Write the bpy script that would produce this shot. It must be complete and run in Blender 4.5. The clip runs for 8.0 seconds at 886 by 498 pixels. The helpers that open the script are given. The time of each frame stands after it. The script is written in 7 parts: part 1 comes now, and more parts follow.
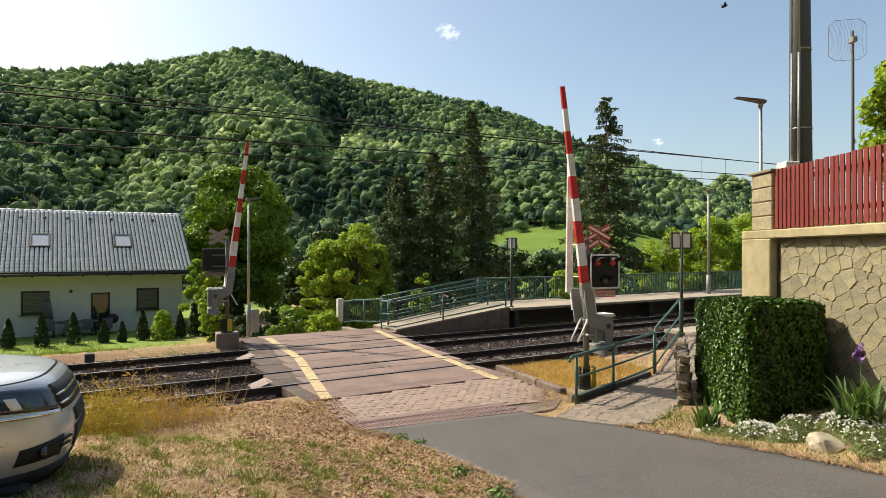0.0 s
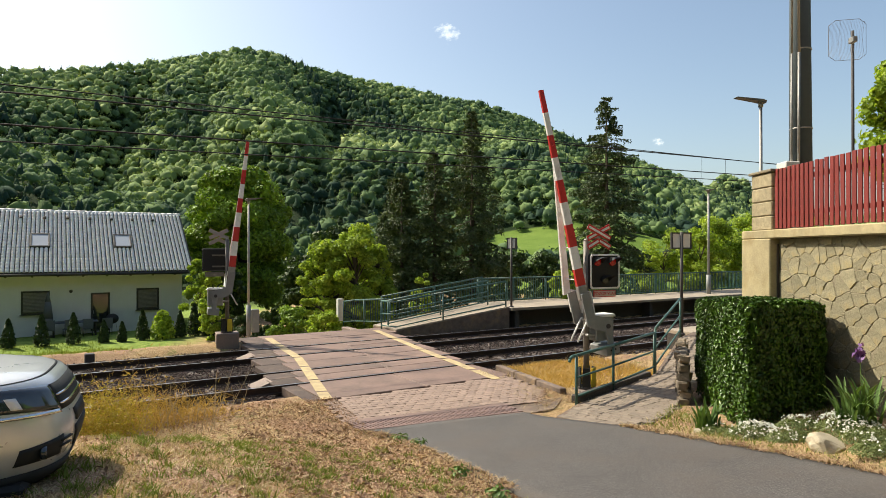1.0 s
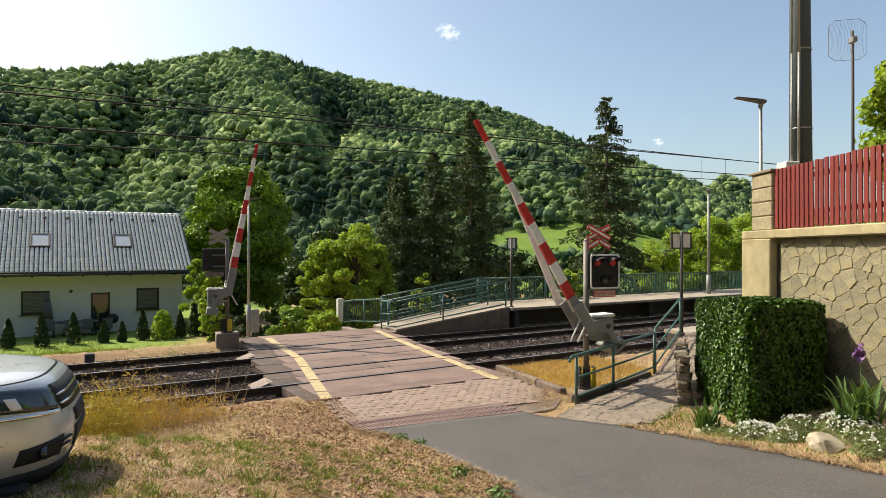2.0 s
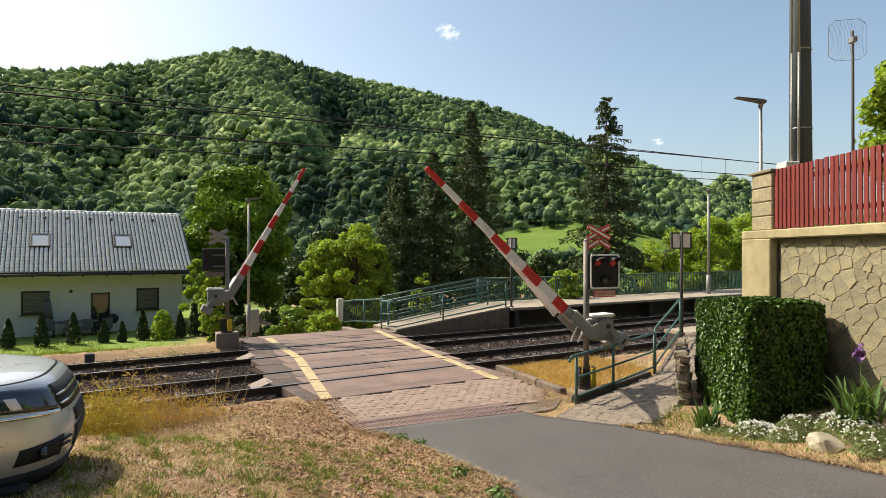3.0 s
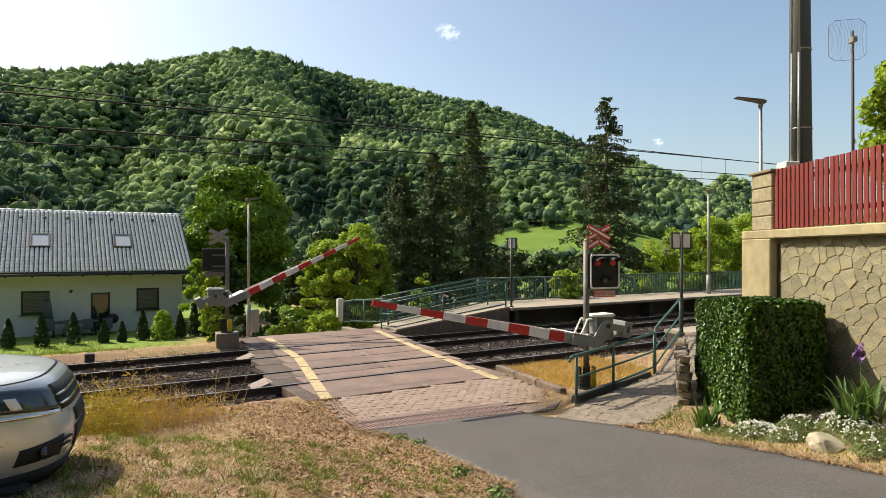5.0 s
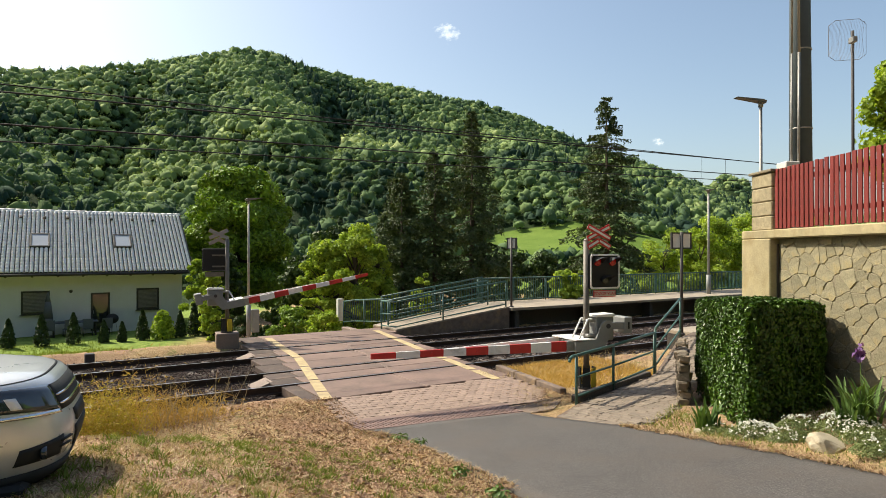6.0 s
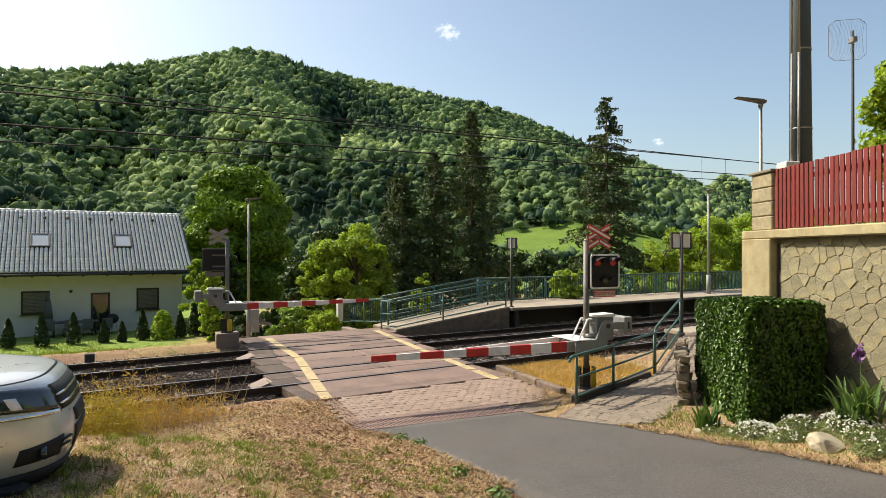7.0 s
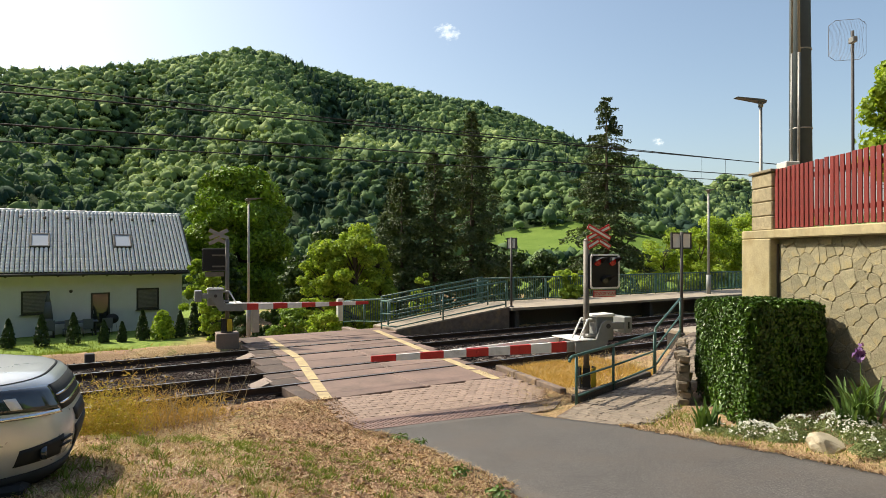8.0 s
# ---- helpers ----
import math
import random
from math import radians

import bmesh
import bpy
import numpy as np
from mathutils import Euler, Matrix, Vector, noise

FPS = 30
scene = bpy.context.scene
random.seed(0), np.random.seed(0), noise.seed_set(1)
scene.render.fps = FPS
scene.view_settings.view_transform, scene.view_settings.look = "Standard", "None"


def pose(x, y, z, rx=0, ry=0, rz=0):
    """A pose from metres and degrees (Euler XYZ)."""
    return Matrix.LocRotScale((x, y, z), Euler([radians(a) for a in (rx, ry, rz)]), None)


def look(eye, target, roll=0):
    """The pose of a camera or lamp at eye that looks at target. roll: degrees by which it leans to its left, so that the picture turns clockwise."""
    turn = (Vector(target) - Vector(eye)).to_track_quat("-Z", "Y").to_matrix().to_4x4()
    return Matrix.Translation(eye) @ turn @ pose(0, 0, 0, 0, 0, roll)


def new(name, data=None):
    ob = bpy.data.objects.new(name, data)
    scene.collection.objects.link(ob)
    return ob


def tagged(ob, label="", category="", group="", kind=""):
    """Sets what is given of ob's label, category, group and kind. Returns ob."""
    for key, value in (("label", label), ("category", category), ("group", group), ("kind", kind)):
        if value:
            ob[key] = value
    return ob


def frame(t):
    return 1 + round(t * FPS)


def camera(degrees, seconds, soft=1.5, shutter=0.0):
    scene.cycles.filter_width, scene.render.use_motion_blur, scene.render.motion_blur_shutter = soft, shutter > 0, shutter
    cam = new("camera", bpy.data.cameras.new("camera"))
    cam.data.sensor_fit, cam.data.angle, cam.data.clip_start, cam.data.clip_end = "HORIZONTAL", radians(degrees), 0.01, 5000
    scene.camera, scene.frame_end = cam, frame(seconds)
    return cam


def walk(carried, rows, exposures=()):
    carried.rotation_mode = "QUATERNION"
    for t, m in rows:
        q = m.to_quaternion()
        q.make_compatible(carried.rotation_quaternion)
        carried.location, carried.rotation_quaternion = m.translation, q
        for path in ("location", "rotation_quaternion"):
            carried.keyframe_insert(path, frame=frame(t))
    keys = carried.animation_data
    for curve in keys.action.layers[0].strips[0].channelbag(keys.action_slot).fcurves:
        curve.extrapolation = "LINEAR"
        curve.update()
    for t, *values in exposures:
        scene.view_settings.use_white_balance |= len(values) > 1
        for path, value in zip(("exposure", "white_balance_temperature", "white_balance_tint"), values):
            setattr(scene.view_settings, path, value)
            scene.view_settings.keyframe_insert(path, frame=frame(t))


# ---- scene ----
cam = camera(70.95, 8.0, soft=0.3)
EYE = pose(0, 0, 2.87, 90.26, 0, 0)
walk(cam, [(0.0, EYE), (8.0, EYE)], exposures=[(0.0, 0.60, 6950, 5.5), (8.0, 0.60, 6950, 5.5)])

# world and sun
SUN_TO = Vector((-0.615, 0.328, 0.717)).normalized()
world = bpy.data.worlds.new("sky")
scene.world = world
world.use_nodes = True
wn = world.node_tree.nodes
sky = wn.new("ShaderNodeTexSky")
sky.sky_type = "NISHITA"
sky.sun_disc = False
sky.sun_elevation = math.asin(SUN_TO.z)
sky.sun_rotation = math.atan2(SUN_TO.x, SUN_TO.y)
sky.air_density, sky.dust_density, sky.ozone_density = 1.0, 2.4, 1.2
wn["Background"].inputs[1].default_value = 0.125
world.node_tree.links.new(sky.outputs[0], wn["Background"].inputs[0])
lamp = bpy.data.lights.new("sun", "SUN")
lamp.energy, lamp.angle, lamp.color = 4.3, radians(0.55), (1.0, 0.93, 0.82)
sun = new("sun", lamp)
sun.matrix_world = look(SUN_TO * 60, (0, 0, 0))


# ---- materials ----
def ramp(nt, fac, stops):
    r = nt.nodes.new("ShaderNodeValToRGB")
    e = r.color_ramp.elements
    while len(e) < len(stops):
        e.new(0.5)
    for el, (p, c) in zip(e, stops):
        el.position, el.color = p, (*c, 1)
    nt.links.new(fac, r.inputs[0])
    return r.outputs[0]


def noise_node(nt, vec, scale, detail=4, rough=0.6):
    n = nt.nodes.new("ShaderNodeTexNoise")
    n.inputs["Scale"].default_value = scale
    n.inputs["Detail"].default_value = detail
    n.inputs["Roughness"].default_value = rough
    nt.links.new(vec, n.inputs["Vector"])
    return n.outputs["Fac"]


def mixed(nt, fac, a, b, blend="MIX"):
    m = nt.nodes.new("ShaderNodeMix")
    m.data_type, m.blend_type = "RGBA", blend
    for sock, v in ((m.inputs[0], fac), (m.inputs[6], a), (m.inputs[7], b)):
        if hasattr(v, "links") or hasattr(v, "is_linked"):
            nt.links.new(v, sock)
        elif isinstance(v, (int, float)):
            sock.default_value = v
        else:
            sock.default_value = (*v, 1)
    return m.outputs[2]


def maths(nt, op, a, b=0.0, c=None):
    m = nt.nodes.new("ShaderNodeMath")
    m.operation = op
    for sock, v in zip(m.inputs, (a, b) if c is None else (a, b, c)):
        if isinstance(v, (int, float)):
            sock.default_value = v
        else:
            nt.links.new(v, sock)
    return m.outputs[0]


def start(name):
    m = bpy.data.materials.new(name)
    m.use_nodes = True
    nt = m.node_tree
    co = nt.nodes.new("ShaderNodeTexCoord")
    return m, nt, nt.nodes["Principled BSDF"], co


def bump(nt, bs, height, strength, dist):
    b = nt.nodes.new("ShaderNodeBump")
    b.inputs["Strength"].default_value = strength
    b.inputs["Distance"].default_value = dist
    nt.links.new(height, b.inputs["Height"])
    nt.links.new(b.outputs[0], bs.inputs["Normal"])


def plain(name, c, rough=0.6, metal=0.0, var=0.18, scale=6.0, relief=0.15, dirt=None, coat=0.0, isl=0.0, obj=0.0):
    """Painted, cast or sawn surface: broad stains, fine grain and a little relief."""
    m, nt, bs, co = start(name)
    vec = co.outputs["Object"]
    n1 = noise_node(nt, vec, scale)
    n2 = noise_node(nt, vec, scale * 9, 3)
    dark = tuple(x * (1 - var) for x in c)
    lite = tuple(min(1, x * (1 + var)) for x in c)
    col = ramp(nt, n1, [(0.3, dark), (0.7, lite)])
    col = mixed(nt, 0.25, col, ramp(nt, n2, [(0.3, dark), (0.7, lite)]))
    if dirt:
        col = mixed(nt, ramp(nt, noise_node(nt, vec, scale * 0.6, 6, 0.7), [(0.52, (0, 0, 0)), (0.75, (1, 1, 1))]), col, dirt)
    for amount, src in ((isl, "geo"), (obj, "obj")):
        if amount:
            o = nt.nodes.new("ShaderNodeNewGeometry").outputs["Random Per Island"] if src == "geo" else nt.nodes.new("ShaderNodeObjectInfo").outputs["Random"]
            v = maths(nt, "MULTIPLY_ADD", o, 2 * amount, 1 - amount)
            h = nt.nodes.new("ShaderNodeHueSaturation")
            nt.links.new(v, h.inputs["Value"])
            nt.links.new(col, h.inputs["Color"])
            col = h.outputs[0]
    nt.links.new(col, bs.inputs["Base Color"])
    bs.inputs["Metallic"].default_value = metal
    bs.inputs["Coat Weight"].default_value = coat
    rr = maths(nt, "MULTIPLY_ADD", n1, 0.25, rough - 0.12)
    nt.links.new(rr, bs.inputs["Roughness"])
    if relief:
        bump(nt, bs, n2, relief, 0.01)
    return m


def leafy(name, dark, lite, rough=0.55, trans=0.25, var_scale=0.6, spec=0.3):
    """Leaves: each one its own shade, with some light passing through."""
    m, nt, bs, co = start(name)
    geo = nt.nodes.new("ShaderNodeNewGeometry")
    r = geo.outputs["Random Per Island"]
    n = noise_node(nt, geo.outputs["Position"], var_scale, 2)
    n2 = noise_node(nt, geo.outputs["Position"], var_scale * 4.5, 2)
    f = maths(nt, "ADD", maths(nt, "MULTIPLY", r, 0.35), maths(nt, "ADD", maths(nt, "MULTIPLY", n, 0.5), maths(nt, "MULTIPLY", n2, 0.35)))
    col = ramp(nt, f, [(0.25, dark), (0.95, lite)])
    nt.links.new(col, bs.inputs["Base Color"])
    bs.inputs["Roughness"].default_value = rough
    bs.inputs["Specular IOR Level"].default_value = spec
    tr = nt.nodes.new("ShaderNodeBsdfTranslucent")
    nt.links.new(mixed(nt, 1.0, col, (1.0, 1.0, 0.45), "MULTIPLY"), tr.inputs[0])
    mx = nt.nodes.new("ShaderNodeMixShader")
    mx.inputs[0].default_value = trans
    nt.links.new(bs.outputs[0], mx.inputs[1])
    nt.links.new(tr.outputs[0], mx.inputs[2])
    nt.links.new(mx.outputs[0], nt.nodes["Material Output"].inputs[0])
    return m


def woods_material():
    """Crowns of a mixed wood: each tree has its own green, from dark conifers to pale young leaves, darker within 320
    m.
    """
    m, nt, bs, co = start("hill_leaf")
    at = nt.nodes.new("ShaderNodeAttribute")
    at.attribute_name = "crown_tone"
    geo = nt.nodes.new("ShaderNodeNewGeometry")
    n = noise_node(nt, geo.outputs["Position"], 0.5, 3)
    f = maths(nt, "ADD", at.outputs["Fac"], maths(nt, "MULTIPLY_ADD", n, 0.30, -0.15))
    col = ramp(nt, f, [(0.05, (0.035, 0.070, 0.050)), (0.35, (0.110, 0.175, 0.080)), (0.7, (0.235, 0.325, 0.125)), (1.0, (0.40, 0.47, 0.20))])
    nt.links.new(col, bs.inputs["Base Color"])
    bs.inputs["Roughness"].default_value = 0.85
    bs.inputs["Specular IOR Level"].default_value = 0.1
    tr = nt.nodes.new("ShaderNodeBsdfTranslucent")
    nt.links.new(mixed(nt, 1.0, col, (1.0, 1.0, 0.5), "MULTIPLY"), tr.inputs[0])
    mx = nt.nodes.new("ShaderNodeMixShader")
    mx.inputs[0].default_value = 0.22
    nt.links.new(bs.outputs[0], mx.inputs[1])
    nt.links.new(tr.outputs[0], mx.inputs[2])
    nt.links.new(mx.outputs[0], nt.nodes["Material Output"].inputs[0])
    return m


def ground_material():
    """Dry grass, bare soil and lawn, and woodland floor and meadow farther out."""
    m, nt, bs, co = start("ground")
    pos = nt.nodes.new("ShaderNodeNewGeometry").outputs["Position"]
    xyz = nt.nodes.new("ShaderNodeSeparateXYZ")
    nt.links.new(pos, xyz.inputs[0])
    x, y = xyz.outputs[0], xyz.outputs[1]
    fine = noise_node(nt, pos, 38, 5, 0.75)
    mid = noise_node(nt, pos, 3.2, 5, 0.65)
    broad = noise_node(nt, pos, 0.55, 4)
    straw = ramp(nt, fine, [(0.32, (0.09, 0.052, 0.028)), (0.5, (0.40, 0.27, 0.14)), (0.66, (0.72, 0.55, 0.33))])
    green = ramp(nt, fine, [(0.28, (0.045, 0.06, 0.015)), (0.55, (0.15, 0.18, 0.045)), (0.75, (0.30, 0.30, 0.09))])
    soil = ramp(nt, fine, [(0.32, (0.06, 0.03, 0.02)), (0.52, (0.40, 0.25, 0.16)), (0.68, (0.70, 0.50, 0.35))])
    near = mixed(nt, ramp(nt, mid, [(0.54, (0, 0, 0)), (0.66, (0.8, 0.8, 0.8))]), straw, green)
    near = mixed(nt, ramp(nt, broad, [(0.46, (0, 0, 0)), (0.60, (1, 1, 1))]), near, soil)
    # lawn behind the tracks
    n = maths(nt, "ADD", maths(nt, "MULTIPLY", x, -0.531), maths(nt, "MULTIPLY", y, 0.847))
    lawn = ramp(nt, mid, [(0.3, (0.10, 0.16, 0.03)), (0.6, (0.24, 0.32, 0.07)), (0.8, (0.34, 0.34, 0.12))])
    back = maths(nt, "ADD", n, maths(nt, "MULTIPLY", mid, 2.0))
    lf = nt.nodes.new("ShaderNodeMapRange")
    lf.inputs[1].default_value, lf.inputs[2].default_value = 21.0, 22.2
    nt.links.new(back, lf.inputs[0])
    along = maths(nt, "ADD", maths(nt, "MULTIPLY", x, 0.847), maths(nt, "MULTIPLY", y, 0.531))
    dry = nt.nodes.new("ShaderNodeMapRange")
    dry.inputs[1].default_value, dry.inputs[2].default_value = 0.0, 2.5
    dry.inputs[3].default_value, dry.inputs[4].default_value = 1, 0
    nt.links.new(maths(nt, "ADD", along, maths(nt, "MULTIPLY", maths(nt, "SUBTRACT", 24.0, n), 0.5)), dry.inputs[0])
    near = mixed(nt, maths(nt, "MULTIPLY", lf.outputs[0], dry.outputs[0]), near, lawn)
    # distance
    far = nt.nodes.new("ShaderNodeMapRange")
    far.inputs[1].default_value, far.inputs[2].default_value = 60, 90
    nt.links.new(maths(nt, "SQRT", maths(nt, "ADD", maths(nt, "MULTIPLY", x, x), maths(nt, "MULTIPLY", y, y))), far.inputs[0])
    big = noise_node(nt, pos, 0.02, 4)
    wood = ramp(nt, big, [(0.35, (0.012, 0.026, 0.008)), (0.7, (0.026, 0.046, 0.013))])
    meadow = ramp(nt, noise_node(nt, pos, 0.06, 5), [(0.3, (0.09, 0.155, 0.025)), (0.7, (0.17, 0.245, 0.05))])
    isfield = ramp(nt, maths(nt, "DIVIDE", x, maths(nt, "MAXIMUM", y, 1.0)), [(0.06, (0, 0, 0)), (0.09, (1, 1, 1))])
    rng = nt.nodes.new("ShaderNodeMapRange")
    rng.inputs[1].default_value, rng.inputs[2].default_value = 214, 216
    rng.inputs[3].default_value, rng.inputs[4].default_value = 1, 0
    nt.links.new(y, rng.inputs[0])
    isfield = mixed(nt, 1.0, isfield, rng.outputs[0], "MULTIPLY")
    isfield = mixed(nt, 1.0, isfield, maths(nt, "GREATER_THAN", y, 0.0), "MULTIPLY")
    distant = mixed(nt, isfield, wood, meadow)
    col = mixed(nt, far.outputs[0], near, distant)
    nt.links.new(col, bs.inputs["Base Color"])
    bs.inputs["Roughness"].default_value = 0.95
    bs.inputs["Specular IOR Level"].default_value = 0.1
    bump(nt, bs, fine, 0.9, 0.03)
    return m


def grit(name, stops, scale, relief, dist=0.01, rough=0.9, stain=None):
    """Asphalt, ballast or concrete: grit at two scales and stains."""
    m, nt, bs, co = start(name)
    pos = nt.nodes.new("ShaderNodeNewGeometry").outputs["Position"]
    f = noise_node(nt, pos, scale, 4, 0.7)
    b = noise_node(nt, pos, scale * 0.02, 5, 0.6)
    col = ramp(nt, f, stops)
    col = mixed(nt, 0.55, col, mixed(nt, 1.0, col, ramp(nt, b, [(0.3, (0.55, 0.55, 0.55)), (0.7, (1.0, 1.0, 1.0))]), "MULTIPLY"))
    if stain:
        col = mixed(nt, ramp(nt, noise_node(nt, pos, 0.9, 6, 0.7), [(0.45, (0, 0, 0)), (0.7, (0.8, 0.8, 0.8))]), col, stain)
    nt.links.new(col, bs.inputs["Base Color"])
    bs.inputs["Roughness"].default_value = rough
    bump(nt, bs, f, relief, dist)
    return m


def glass(name, tint, rough=0.05):
    m, nt, bs, co = start(name)
    bs.inputs["Base Color"].default_value = (*tint, 1)
    bs.inputs["Roughness"].default_value = rough
    bs.inputs["Specular IOR Level"].default_value = 0.8
    return m


def glow(name, c, power):
    m, nt, bs, co = start(name)
    bs.inputs["Base Color"].default_value = (c[0] * 0.5, c[1] * 0.5, c[2] * 0.5, 1)
    bs.inputs["Emission Color"].default_value = (*c, 1)
    bs.inputs["Emission Strength"].default_value = power
    bs.inputs["Roughness"].default_value = 0.25
    return m


def cloud_material():
    """A soft wisp that thins out to clear sky."""
    m, nt, bs, co = start("cloud")
    vec = co.outputs["Object"]
    ln = nt.nodes.new("ShaderNodeVectorMath")
    ln.operation = "LENGTH"
    nt.links.new(vec, ln.inputs[0])
    n = noise_node(nt, vec, 2.2, 6, 0.62)
    d = maths(nt, "SUBTRACT", maths(nt, "MULTIPLY_ADD", n, 2.6, -0.55), maths(nt, "MULTIPLY", ln.outputs["Value"], 1.15))
    cl = nt.nodes.new("ShaderNodeMapRange")
    cl.interpolation_type = "SMOOTHSTEP"
    cl.inputs[1].default_value, cl.inputs[2].default_value = 0.0, 0.75
    cl.inputs[4].default_value = 0.85
    nt.links.new(d, cl.inputs[0])
    em = nt.nodes.new("ShaderNodeEmission")
    em.inputs[0].default_value = (0.80, 0.88, 0.97, 1)
    em.inputs[1].default_value = 0.9
    tr = nt.nodes.new("ShaderNodeBsdfTransparent")
    mx = nt.nodes.new("ShaderNodeMixShader")
    nt.links.new(cl.outputs[0], mx.inputs[0])
    nt.links.new(tr.outputs[0], mx.inputs[1])
    nt.links.new(em.outputs[0], mx.inputs[2])
    nt.links.new(mx.outputs[0], nt.nodes["Material Output"].inputs[0])
    return m


